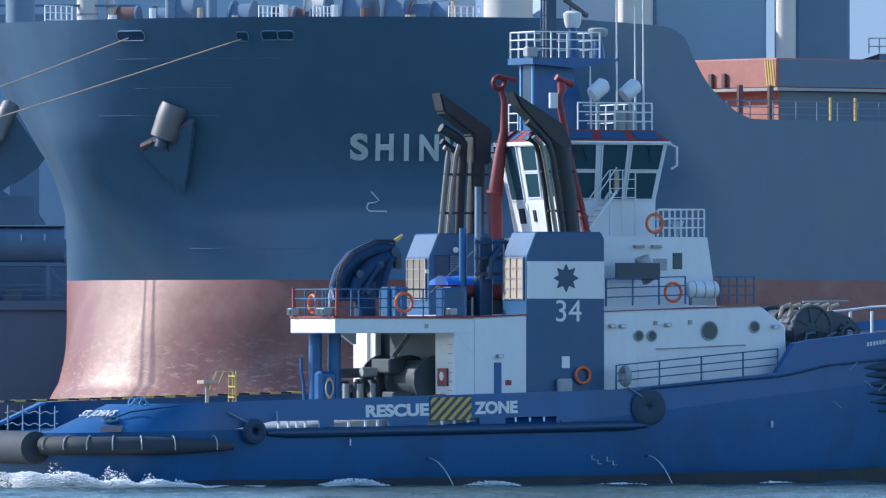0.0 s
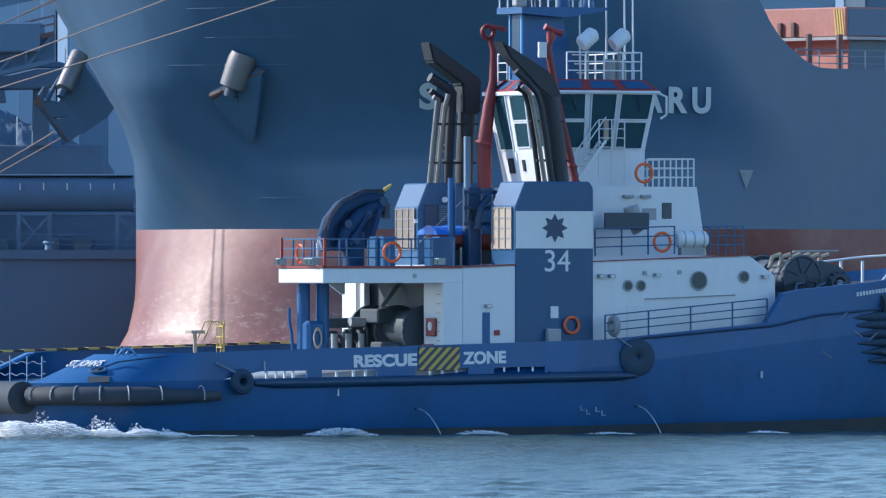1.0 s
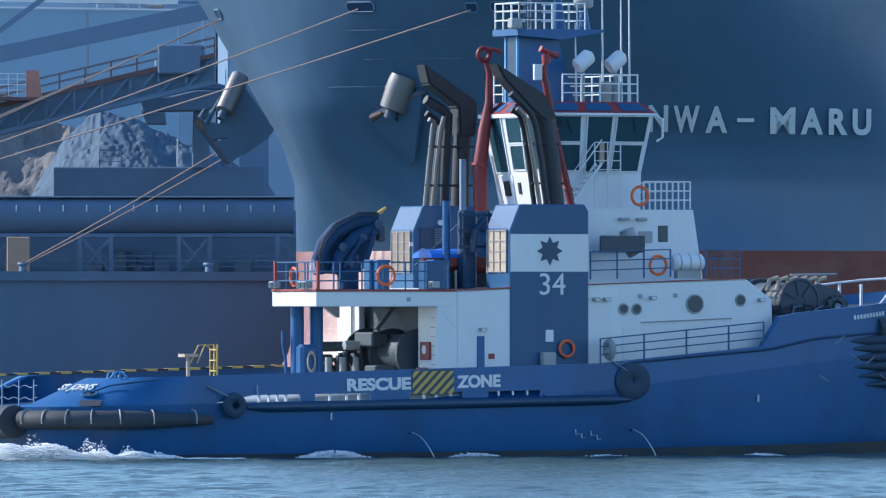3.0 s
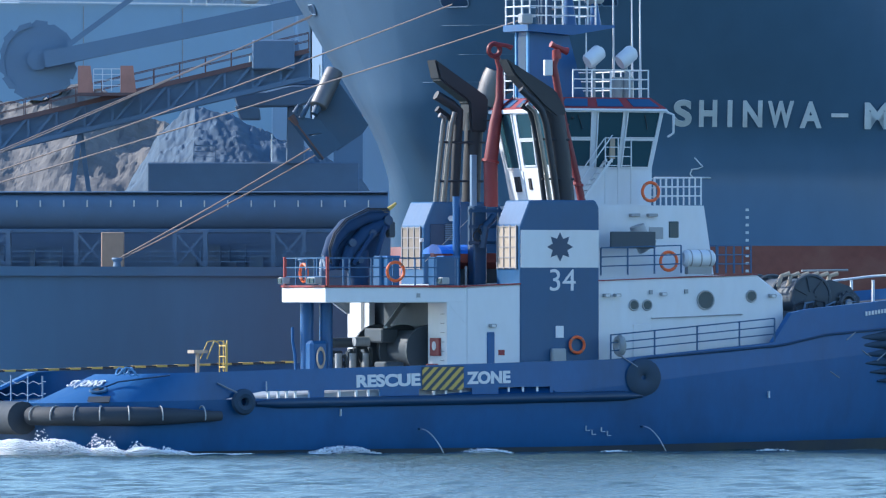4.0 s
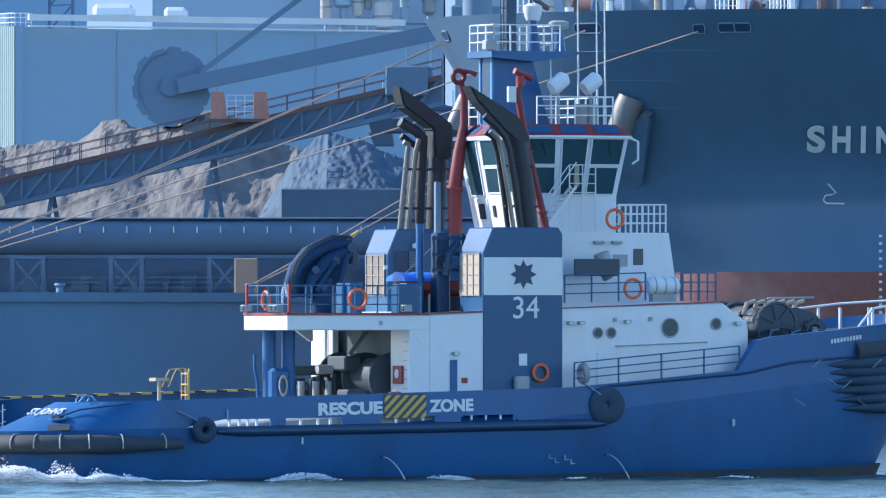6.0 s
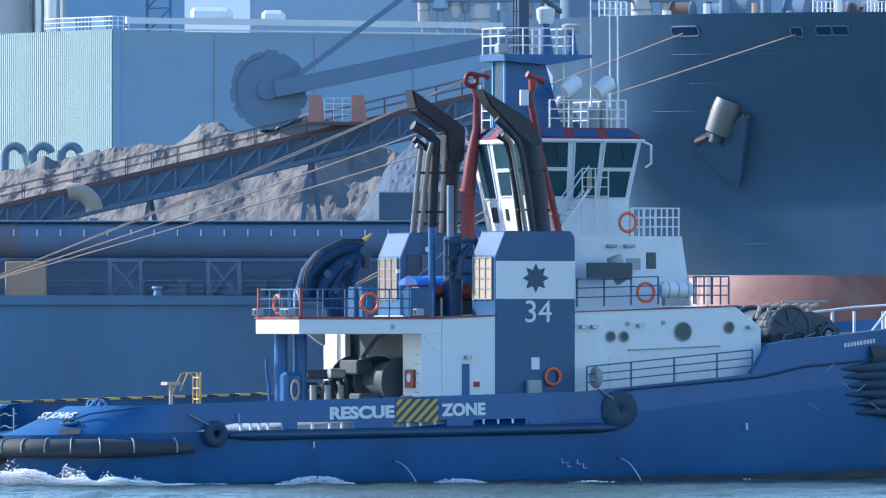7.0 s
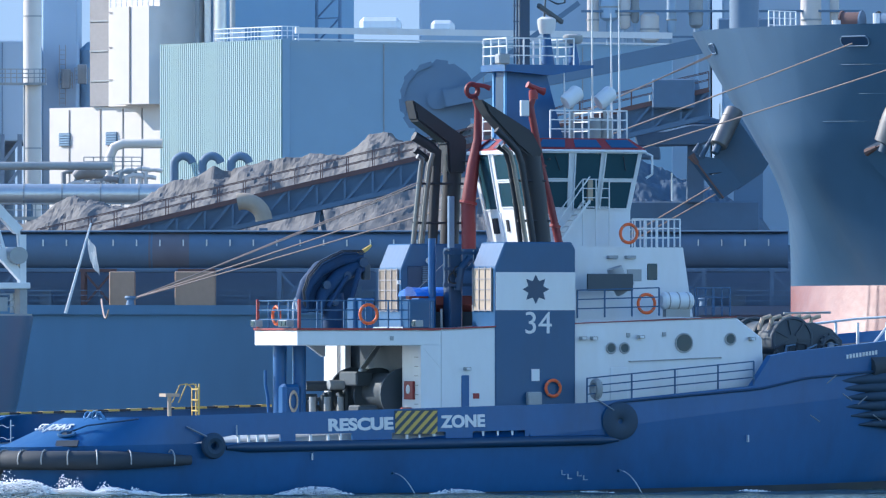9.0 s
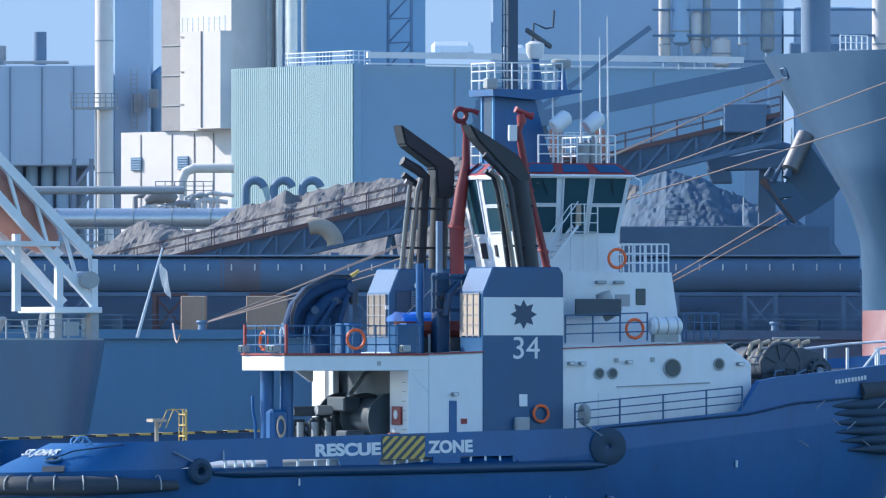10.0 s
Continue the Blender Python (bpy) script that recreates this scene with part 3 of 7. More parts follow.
def build_tug_marks():
    words("lettering_rescue", "RESCUE", 2.64, 0.48, M_WHITE, tug, pose(-7.56, -6.205, 2.585, 90, -1.3, 0), bold=0.045)
    words("lettering_zone", "ZONE", 1.82, 0.48, M_WHITE, tug, pose(-3.41, -6.205, 2.68, 90, -1.3, 0), bold=0.045)
    p = part("hazard_panel", prism(bmesh.new(), [(-6.18, 2.42), (-4.45, 2.46), (-4.45, 3.36), (-6.18, 3.32)], "y", -6.215, -6.18), M_DARK, tug, "black panel with yellow diagonal stripes")
    for k in range(-3, 6):
        x = -6.18 + k * 0.36
        poly = clip_x([(x, 2.46), (x + 0.18, 2.46), (x + 1.03, 3.31), (x + 0.85, 3.31)], -6.17, -4.46)
        if len(poly) > 2:
            part("stripe", prism(bmesh.new(), poly, "y", -6.225, -6.21), M_YELLOW, p)
    # port of registry on the raked quarter
    def quarter(x, f, lift):
        """Frame on the raked quarter at length x and share f of the bulwark's height."""
        best = min(range(len(RING_LOW)), key=lambda k: abs(RING_LOW[k].lerp(RING_TOP[k], f).x - x) + (10 if RING_LOW[k].y > 0 else 0))
        lo, hi = RING_LOW[best], RING_TOP[best]
        t = ((RING_LOW[best - 2] + RING_TOP[best - 2]) - (RING_LOW[best + 2] + RING_TOP[best + 2])).normalized()
        up = (hi - lo).normalized()
        n = t.cross(up).normalized()
        return Matrix.Translation(lo.lerp(hi, f) + n * lift) @ Matrix((t, n.cross(t), n)).transposed().to_4x4()
    m = quarter(-19.08, 0.5, 0.03)
    words("lettering_port", "ST. JOHN'S", 1.68, 0.66, M_WHITE, tug, m, 0.02, bold=0.012)
    bm = box(bmesh.new(), -0.42, 0.42, -0.17, 0.17, -0.06, 0.0)
    bmesh.ops.transform(bm, matrix=quarter(-19.0, 0.12, 0.006), verts=bm.verts)
    part("quarter_port", bm, M_BLACK, tug, "dark rectangular opening in the quarter")
    m = quarter(-18.8, 0.40, 0.03) @ Matrix.Translation((-1.25, 0.25, 0))
    rp = m @ Vector((1.25, -0.25, 0.06))
    part("tow_rope", tubed([rp, rp + Vector((0.7, -0.25, 0.28)), Vector((-16.5, -6.22, 3.05))], 0.035, 6), M_NAVY, tug, "dark rope led through the fairlead")
    bm = ring(bmesh.new(), (0, 0, 0), 0.2, 0.06, "z", 16, 6)
    bmesh.ops.transform(bm, matrix=m @ Matrix.Translation((1.25, -0.25, 0.03)) @ Matrix.Diagonal((1.5, 0.8, 1, 1)), verts=bm.verts)
    fl = part("fairlead", bm, M_DEEP, tug)
    bm = disc(bmesh.new(), (0, 0, 0), 0.2, "z", 0.03)
    bmesh.ops.transform(bm, matrix=m @ Matrix.Translation((1.25, -0.25, 0.03)) @ Matrix.Diagonal((1.5, 0.8, 1, 1)), verts=bm.verts)
    part("fairlead_hole", bm, M_BLACK, fl)
    # ship's name on the bow as plain bars, draught figures as bars
    for k in range(10):
        x = 12.85 + k * 0.155
        y = -6.17 * math.sqrt(1 - ((x - 7) / 13.3) ** 2) ** 0.9
        part("name_bar", boxed(x, x + 0.085, y - 0.03, y + 0.1, 5.22 + k * 0.018, 5.38 + k * 0.018), M_WHITE, tug)
    for x, z in ((0.7, 0.9), (0.95, 0.75), (1.35, 0.85), (1.6, 0.7)):
        part("draught_bar", boxed(x, x + 0.16, -6.13, -6.06, z, z + 0.02), M_HULLMARK, tug)
        part("draught_bar", boxed(x, x + 0.02, -6.13, -6.06, z, z + 0.18), M_HULLMARK, tug)
    for x, z in ((8.4, 2.1), (-9.55, 1.5)):
        part("hull_mark", boxed(x, x + 0.04, -6.24, -6.1, z, z + 0.26), M_WHITE, tug)
    # scuppers, scrape marks and fenders along the side
    bm = ring(bmesh.new(), (-13.6, -6.42, 2.05), 0.3, 0.19, "y", 22, 8)
    ty = part("tyre_fender", bm, M_RUBBER, tug, "black tyre hung on short chains", smooth=True)
    part("chain", tubed([(-14.6, -6.25, 2.75), (-13.8, -6.5, 2.35)], 0.035, 5), M_STEEL, ty)
    part("chain", tubed([(-12.6, -6.25, 2.8), (-12.65, -6.4, 2.4)], 0.03, 5), M_STEEL, ty)
    for x, z, r in ((3.05, 2.9, 0.36),):
        bm = ring(bmesh.new(), (0, 0, 0), r, 0.28, "y", 22, 8)
        bmesh.ops.transform(bm, matrix=pose(x, -6.27, z) @ Matrix.Diagonal((1.15, 0.35, 1.1, 1)), verts=bm.verts)
        t2 = part("tyre_fender", bm, M_RUBBER, tug, "flattened black rubber tyre", smooth=True)
        part("chain", tubed([(x - 1.0, -6.2, z + 0.85), (x - 0.3, -6.35, z + 0.4)], 0.03, 5), M_STEEL, t2)
    # rubbing strakes: a broad dark one aft, a black one under the raised bulwark forward
    for s in (-1, 1):
        aft = [(x, s * 6.2, lerp_table([(-13, 1.98), (-4, 2.1), (3, 2.22)], x)) for x in np.linspace(-13, 3, 20)]
        part("rubbing_strake", tubed(aft, [0.09] + [0.2] * 18 + [0.09], 10), M_NAVY, tug, "dark blue rubbing strake", smooth=True)
        def side_at(x, z):
            k = min(1.0, max(0.0, (z - 1.0) / 4.5))
            return s * (6.2 if x < 7 else 6.2 * (1 - ((x - 7) / (11.8 + 1.9 * k)) ** 2) ** 0.45)
        fwd = [(x, side_at(x, 4), lerp_table([(2.6, 3.5), (3.1, 3.62), (9, 4.1), (11, 4.5), (19, 5.1)], x)) for x in np.linspace(2.6, 18.6, 40)]
        part("rubbing_strake", tubed(fwd, [0.02] + [0.05] * 38 + [0.02], 8), M_NAVY, tug, "worn dark strake under the bulwark", smooth=True)
        for z0, x0 in ((2.6, 13.6), (2.95, 13.2), (3.3, 12.8), (3.65, 12.5), (4.0, 12.2), (4.3, 12.0)):
            line = [(x, side_at(x, z0) * 0.972, z0 + 0.035 * (x - 10)) for x in np.linspace(x0, 18.4, 26)]
            part("bow_fender_belt", tubed(line, [0.03 + 0.024 * i for i in range(10)] + [0.27] * 16, 10), M_RUBBER, tug, "scuffed black rubber bow fender", smooth=True)
        for k in range(6):
            x = 11.0 + 0.75 * k
            z = 3.1 + 0.4 * (k * 7 % 4)
            part("chain", tubed([(x, side_at(x, z) * 1.06, z), (x + 0.4, side_at(x + 0.4, z) * 1.07, z + (0.3 if k % 2 else -0.25))], 0.025, 5), M_STEEL, tug)
    part("deck", loft(bmesh.new(), [[p * 0.98 - Vector((0, 0, 0.02)) for p in plan(19.2, 6.1, -20.7, lambda x: lerp_table(DECK, x))],
                                   [p * 0.98 + Vector((0, 0, 0.03)) for p in plan(19.2, 6.1, -20.7, lambda x: lerp_table(DECK, x))]]), M_GREY, tug)
    part("boot_band", loft(bmesh.new(), [plan(16.9, 5.90, -20.42, lambda x: -0.25), plan(17.35, 5.985, -20.54, lambda x: lerp_table([(-21, 0.2), (0, 0.3), (18, 0.6)], x))], caps=False), M_BOOTBAND, tug)



def build_outflow():
    for x, z in ((-6.2, 1.0), (3.1, 1.05)):
        pts = [(x + 0.75 * u, -6.12 - 0.6 * u, z - (z + 0.05) * u * u) for u in np.linspace(0, 1, 10)]
        part("cooling_water_jet", tubed(pts, [0.005 + 0.009 * k / 9 for k in range(10)], 6), M_FOAM, tug, "white jet of cooling water", smooth=True)
        part("outlet_pipe", tubed([(x - 0.02, -6.0, z), (x, -6.16, z)], 0.05, 8), M_DEEP, tug)


build_tug_marks()
build_outflow()


def build_house():
    bm = prism(bmesh.new(), [(-3.9, 2.2), (9.6, 2.6), (9.5, 6.0), (8.4, 6.78), (1.6, 6.6), (-3.9, 6.32)], "y", -5.25, 5.25)
    bmesh.ops.bevel(bm, geom=bm.edges[:], offset=0.06, segments=1, affect="EDGES")
    house = part("deckhouse", bm, M_WHITE, tug, "white deckhouse with portholes")
    for x, z, r in ((3.14, 5.63, 0.17), (3.7, 5.63, 0.17), (6.18, 5.82, 0.33), (8.13, 5.97, 0.19)):
        pf = part("porthole", disc(bmesh.new(), (x, -5.26, z), r, "y", 0.06, 20), M_GLASS, house)
        part("porthole_frame", ring(bmesh.new(), (x, -5.28, z), r + 0.02, 0.035, "y", 20, 6), M_GREY, pf)
    for x, z in ((3.85, 6.12), (5.35, 6.15), (-1.0 - 4.9, 6.0)):
        yy = -5.3
        part("vent_plate", boxed(x - 0.07, x + 0.07, yy - 0.02, yy + 0.06, z - 0.08, z + 0.08), M_GREY, house)
    for x, z in ((1.95, 6.0), (4.35, 6.05), (9.0, 5.98), (-2.83, 4.86), (2.4, 6.0)):
        lamp = part("deck_light", boxed(x - 0.13, x + 0.13, -5.45, -5.24, z - 0.06, z + 0.07, 0.02), M_GREY, house)
        part("lamp_glass", boxed(x - 0.08, x + 0.08, -5.47, -5.44, z - 0.05, z + 0.04), M_WHITE, lamp)
    # hand rail, door, notice boxes on the starboard side
    bm = bmesh.new()
    tube(bm, [(3.9, -5.34, 5.13), (5.5, -5.34, 5.19), (7.7, -5.34, 5.28)], 0.025, 6)
    for x in (3.9, 5.2, 6.5, 7.7):
        bar(bm, (x, -5.36, 5.13 + (x - 3.9) * 0.035), (x, -5.22, 5.13 + (x - 3.9) * 0.035), 0.04)
    part("handrail", bm, M_GREY, house)
    part("side_door", boxed(-3.03, -2.72, -5.29, -5.2, 3.0, 4.62, 0.02), M_BLUE, house, "narrow dark blue opening")
    part("notice", boxed(-2.55, -2.3, -5.275, -5.2, 3.75, 3.95), M_RED, house)
    for x in (3.1, 5.9):
        part("locker_door", boxed(x, x + 0.75, -5.28, -5.2, 3.2 + (x - 3) * 0.06, 4.9, 0.02), M_WHITE, house)
    part("deck_edge", prism(bmesh.new(), [(-3.9, 6.33), (8.4, 6.79), (8.4, 6.82), (-3.9, 6.38)], "y", -5.29, -5.15), M_RED, house)
    # side wings, and a dark sheet that paints the shade of the winch's recess
    part("winch_shade_sheet", boxed(-3.96, -3.88, -3.6, 5.2, 2.2, 5.95), M_DARK, house, "dark sheet painting the shade behind the winch")
    for s in (-1,):
        y0, y1 = sorted((s * 5.26, s * 3.6))
        part("wing_wall", prism(bmesh.new(), [(-4.7, 2.15), (-3.88, 2.2), (-3.88, 6.3), (-4.7, 6.25)], "y", y0, y1), M_WHITE, house)
    part("gusset", prism(bmesh.new(), [(-4.7, 5.75), (-3.9, 5.75), (-3.9, 4.9)], "y", -5.275, -5.2), M_WHITE, house)
    fb = part("hose_cabinet", boxed(-4.80, -4.69, -4.75, -3.95, 3.72, 4.4, 0.02), M_RED, house, "red fire hose cabinet")
    part("label_disc", disc(bmesh.new(), (-4.81, -4.35, 4.1), 0.17, "x", 0.02), M_WHITE, fb)
    part("hydrant", tubed([(-4.85, -4.7, 3.35), (-4.85, -3.9, 3.35)], 0.08, 8), M_RED, house)
    for z in (3.2, 3.55, 3.9, 4.25, 4.6, 4.95, 5.3):
        part("rung", bar(bmesh.new(), (-4.74, -5.1, z), (-4.74, -4.8, z), 0.03), M_GREY, house)
    # boat deck over the winch
    bd = part("boat_deck", boxed(-9.72, -3.9, -5.28, -1.3, 5.73, 6.3, 0.03), M_WHITE, tug, "white overhanging boat deck with red edge")
    part("deck_edge", boxed(-9.76, -3.9, -5.32, -5.2, 6.3, 6.38), M_RED, bd)
    part("deck_edge", boxed(-9.76, -9.64, -5.32, -1.3, 6.3, 6.38), M_RED, bd)
    part("deck_plate", boxed(-7.0, 1.6, -1.3, 2.4, 6.0, 6.3), M_DARK, bd)
    part("bracket", prism(bmesh.new(), [(-5.97, 5.75), (-5.22, 5.75), (-5.22, 5.3), (-5.32, 5.3)], "y", 2.3, 2.5), M_WHITE, bd)
    for x, y in ((-9.8, -1.7), (-9.8, -4.6), (-9.78, -4.2), (-4.9, -5.4)):
        fl = part("floodlight", boxed(x - 0.16, x + 0.16, y - 0.2, y + 0.2, 6.42, 6.68, 0.03), M_GREY, bd, "grey deck floodlight")
        part("lens", boxed(x - 0.19, x - 0.15, y - 0.15, y + 0.15, 6.46, 6.64), M_GLASS, fl)
    railing("railing", [(-4.2, -5.2, 6.35), (-9.6, -5.2, 6.35)], tug, M_DEEP, 1.05, step=0.95, label="blue pipe railing")
    railing("railing", [(-9.6, -5.2, 6.35), (-9.6, -1.4, 6.35), (-7.2, -1.4, 6.35)], tug, M_DEEP, 1.05, step=1.0)
    for p in ((-9.63, -5.23), (-9.63, -1.4)):
        part("red_post", boxed(p[0] - 0.05, p[0] + 0.05, p[1] - 0.05, p[1] + 0.05, 6.35, 7.45), M_RED, bd)
    lifebuoy((-6.85, -5.3, 6.9), "y", 0.35)
    lifebuoy((-9.4, -2.6, 6.85), "x", 0.33)
    # blue towing posts below the deck
    bp = part("towing_post", tubed([(-8.95, -1.9, 2.1), (-8.95, -1.9, 5.75)], 0.26, 14), M_BLUE, tug, smooth=True)
    tp = part("towing_post", tubed([(-8.2, -2.0, 2.1), (-8.2, -2.0, 5.75)], 0.26, 14), M_BLUE, tug, smooth=True)
    part("fairlead_block", boxed(-9.1, -8.35, -2.6, -2.0, 2.2, 4.3, 0.12), M_BLUE, bp, "blue towing block with an eye")
    ey = ring(bmesh.new(), (0, 0, 0), 0.28, 0.06, "y", 18, 6)
    bmesh.ops.transform(ey, matrix=pose(-8.72, -2.66, 3.65) @ Matrix.Diagonal((0.55, 1, 1.25, 1)), verts=ey.verts)
    part("eye", ey, M_BUFF, bp)
    part("pipe_hook", tubed([(-9.3, -1.7, 3.0), (-9.35, -1.7, 3.8), (-9.45, -1.7, 4.3), (-9.45, -1.7, 4.8)], 0.06, 6), M_BLUE, bp)
    # white pillar and winch
    part("pillar", boxed(-4.4, -4.15, 2.3, 4.3, 2.2, 5.95, 0.03), M_WHITE, tug, "white pillar under the boat deck")
    for dx in (0.55, 0.68):
        part("conduit", tubed([(-4.45, 2.2 + dx, 3.0), (-4.45, 2.2 + dx, 5.8)], 0.03, 6), M_GREY, tug)
    wn_ = part("winch", tubed([(-4.4, -3.0, 4.0), (-4.4, 1.6, 4.0)], 0.7, 22), M_DARK, tug, "dark towing winch drum", smooth=True)
    for y in (-3.1, -0.7, 1.6):
        part("flange", disc(bmesh.new(), (-4.4, y, 3.9), 1.0, "y", 0.12, 26), M_DARK, wn_)
    for x0, x1, y0, y1, z1 in ((-6.3, -5.5, -3.2, -2.2, 3.5), (-5.3, -4.6, 0.2, 1.2, 4.3), (-6.6, -6.0, 1.2, 2.0, 3.9)):
        part("winch_cabinet", boxed(x0, x1, y0, y1, 2.2, z1, 0.06), M_DARK, wn_)
    part("motor_box", boxed(-5.6, -4.9, -1.4, 0.2, 4.2, 4.75, 0.06), M_DARK, wn_)
    part("brake_arm", bar(bmesh.new(), (-4.8, 0.0, 4.75), (-4.0, 0.0, 5.75), 0.08, 0.16), M_GREY, wn_)
    part("brake_box", boxed(-4.85, -4.4, -0.25, 0.1, 4.45, 4.85, 0.03), M_GREY, wn_)
    rng = random.Random(11)
    for k in range(9):
        bm = bmesh.new()
        x, y = -7.1 + 0.25 * k, 0.4 + rng.random()
        z = 3.3 + 0.7 * rng.random()
        tube(bm, [(x, y, 2.1), (x, y, z)], 0.09 + 0.05 * rng.random(), 8)
        tube(bm, [(x, y, z), (x + 0.4, y, z + 0.05), (x + 0.55, y, z - 0.4)], 0.1, 8)
        part("hydraulic_valve", bm, M_DARK, tug, "dark hydraulic pipe and valve", smooth=True)
    part("hydraulic_header", tubed([(-7.0, 0.2, 4.2), (-5.4, 0.2, 4.22)], 0.2, 10), M_DARK, tug, smooth=True)
    bm = bmesh.new()
    for x in (-6.9, -6.3, -5.75):
        tube(bm, [(x, -0.3, 2.1), (x, -0.3, 3.8)], 0.13, 10)
    tube(bm, [(-6.2, -0.2, 4.25), (-5.6, -0.2, 4.25)], 0.19, 10)
    part("pump_column", bm, M_GREY, tug, smooth=True)
    # rail on the side deck forward
    pts = [(x, -6.1, lerp_table(TOP, x)) for x in (1.75, 3.6, 5.4, 7.2, 8.7)]
    railing("side_railing", pts, tug, M_DEEP, 0.92, bars=(0.32, 0.62, 0.92), step=1.5)
    part("rope_coil", ring(bmesh.new(), (2.2, -5.95, 4.1), 0.3, 0.13, "x", 16, 6), M_GREY, tug, smooth=True)


build_house()


def build_funnels():
    for s in (-1, 1):
        y0, y1 = sorted((s * 5.3, s * 3.2))
        bm = prism(bmesh.new(), [(-1.66, 2.3), (1.66, 2.3), (1.66, 9.35), (1.5, 9.6), (-1.25, 9.6), (-1.66, 8.65)], "y", y0, y1)
        bmesh.ops.bevel(bm, geom=[e for e in bm.edges], offset=0.05, segments=1, affect="EDGES")
        fn = part("funnel", bm, M_DEEP, tug, "deep blue funnel casing with a white band")
        for side_y, sg in ((s * 5.3, s), (s * 3.2, -s)):
            if sg == -1 or s == -1:
                a, b = sorted((side_y, side_y + sg * 0.012))
                if s == -1 and sg == -1:
                    part("white_band", boxed(-1.64, 1.64, a, b, 7.05, 8.47), M_WHITE, fn)
        # louvred after face
        part("louvre", boxed(-1.69, -1.65, y0 + 0.25, y1 - 0.2, 7.05, 8.6), M_BUFF if s < 0 else M_LOUVRE, fn, "buff louvre panel")
        bm = bmesh.new()
        for k in range(4):
            y = y0 + 0.25 + (y1 - y0 - 0.45) * k / 3
            box(bm, -1.73, -1.69, y - 0.025, y + 0.025, 7.0, 8.65)
        for k in range(5):
            z = 7.05 + 1.55 * k / 4
            box(bm, -1.725, -1.692, y0 + 0.25, y1 - 0.2, z - 0.02, z + 0.02)
        part("louvre_grille", bm, M_BEIGE, fn)
    fn = [o for o in tug.children if o.name.startswith("funnel")][0]
    # eight-pointed star
    poly = []
    for k in range(16):
        a = math.pi * k / 8 + math.pi / 2
        r = 0.55 if k % 2 == 0 else 0.33
        poly.append((r * math.cos(a), 7.83 + r * math.sin(a)))
    part("star", prism(bmesh.new(), poly, "y", -5.33, -5.31), M_NAVY, fn, "navy eight-pointed star")
    words("number", "34", 1.08, 0.82, M_WHITE, fn, pose(0.12, -5.305, 6.17, 90, 0, 0), bold=0.0)
    part("notice_plate", boxed(-0.18, 0.15, -5.33, -5.29, 4.4, 4.85), M_WHITE, fn)
    part("gas_locker", boxed(-0.42, 0.15, -5.6, -5.3, 3.3, 4.0, 0.05), M_GREY, fn)
    lifebuoy((0.67, -5.42, 4.13), "y", 0.3)
    # inner face of the far funnel: door and louvre
    il = part("inner_louvre", boxed(-0.77, -0.37, 3.15, 3.2, 8.11, 8.76), M_DARK, fn, "dark louvred vent")
    for k in range(9):
        z = 8.11 + 0.05 + k * 0.069
        part("louvre_slat", boxed(-0.77 - 0.03, -0.37 + 0.03, 3.09, 3.15, z - 0.02, z + 0.02), M_FARGREY, il)
    part("inner_door", boxed(-1.41, -0.81, 3.15, 3.2, 7.53, 8.74, 0.02), M_NAVY, fn, "dark blue casing door")
    sign = part("inner_sign", boxed(-1.84, -1.7, 3.15, 3.2, 8.05, 8.2), M_WHITE, fn)
    part("sign_mark", boxed(-1.84 + 0.08, -1.7 - 0.08, 3.13, 3.15, 8.05 + 0.1, 8.2 - 0.06), M_NAVY, sign)
    part("round_lamp", disc(bmesh.new(), (-0.54, 3.15, 8.96), 0.11, "y", 0.08, 14), M_WHITE, fn)
    part("guy_wire", tubed([(-1.41 - 0.3, 3.0, 7.3), (-0.37 + 0.2, 2.4, 8.9)], 0.015, 5), M_GREY, fn)
    # exhaust pipes: a wide duct with a pointed hood and a bundle of smaller pipes at each funnel
    for s in (-1, 1):
        y = s * 4.3
        if s == -1:
            duct = [(0.68, 9.5), (0.50, 11.2), (0.26, 12.7), (0.05, 13.25), (-0.2, 13.5)]
            hood = [(-1.95, 14.95), (-1.62, 14.35), (-0.45, 13.2), (0.2, 12.7), (0.62, 12.9), (0.15, 13.75)]
            bundle = (([(-0.15, 9.5), (-0.40, 11.0), (-0.66, 12.4), (-0.80, 12.95), (-1.14, 13.22)], -0.5, 0.09, M_PIPE),
                      ([(0.17, 9.5), (-0.10, 11.2), (-0.32, 12.5), (-0.49, 13.0), (-0.88, 13.39), (-1.37, 13.79)], -0.45, 0.13, M_SOOT),
                      ([(0.02, 9.5), (-0.22, 11.2), (-0.45, 12.5), (-0.62, 13.0), (-0.95, 13.2)], 0.35, 0.1, M_SOOT))
        else:
            duct = [(0.85, 9.5), (0.92, 11.2), (1.0, 12.6), (1.02, 13.2)]
            hood = [(-0.86, 15.11), (-0.66, 14.31), (0.60, 13.45), (0.66, 12.3), (1.36, 12.3), (1.42, 13.65)]
            bundle = (([(-0.80, 9.5), (-0.62, 11.2), (-0.47, 12.55), (-0.42, 12.85), (-0.63, 12.95)], -0.3, 0.1, M_PIPE),
                      ([(-0.46, 9.5), (-0.28, 11.2), (-0.10, 12.6), (0.03, 13.06)], -0.3, 0.1, M_PIPE),
                      ([(0.10, 9.5), (0.18, 11.2), (0.26, 12.6), (0.30, 13.1), (-0.02, 13.37), (-0.68, 13.72)], -0.1, 0.19, M_SOOT),
                      ([(-0.25, 9.5), (-0.08, 11.2), (0.08, 12.5), (0.12, 12.8), (-0.2, 13.0), (-0.5, 13.2)], 0.2, 0.13, M_SOOT))
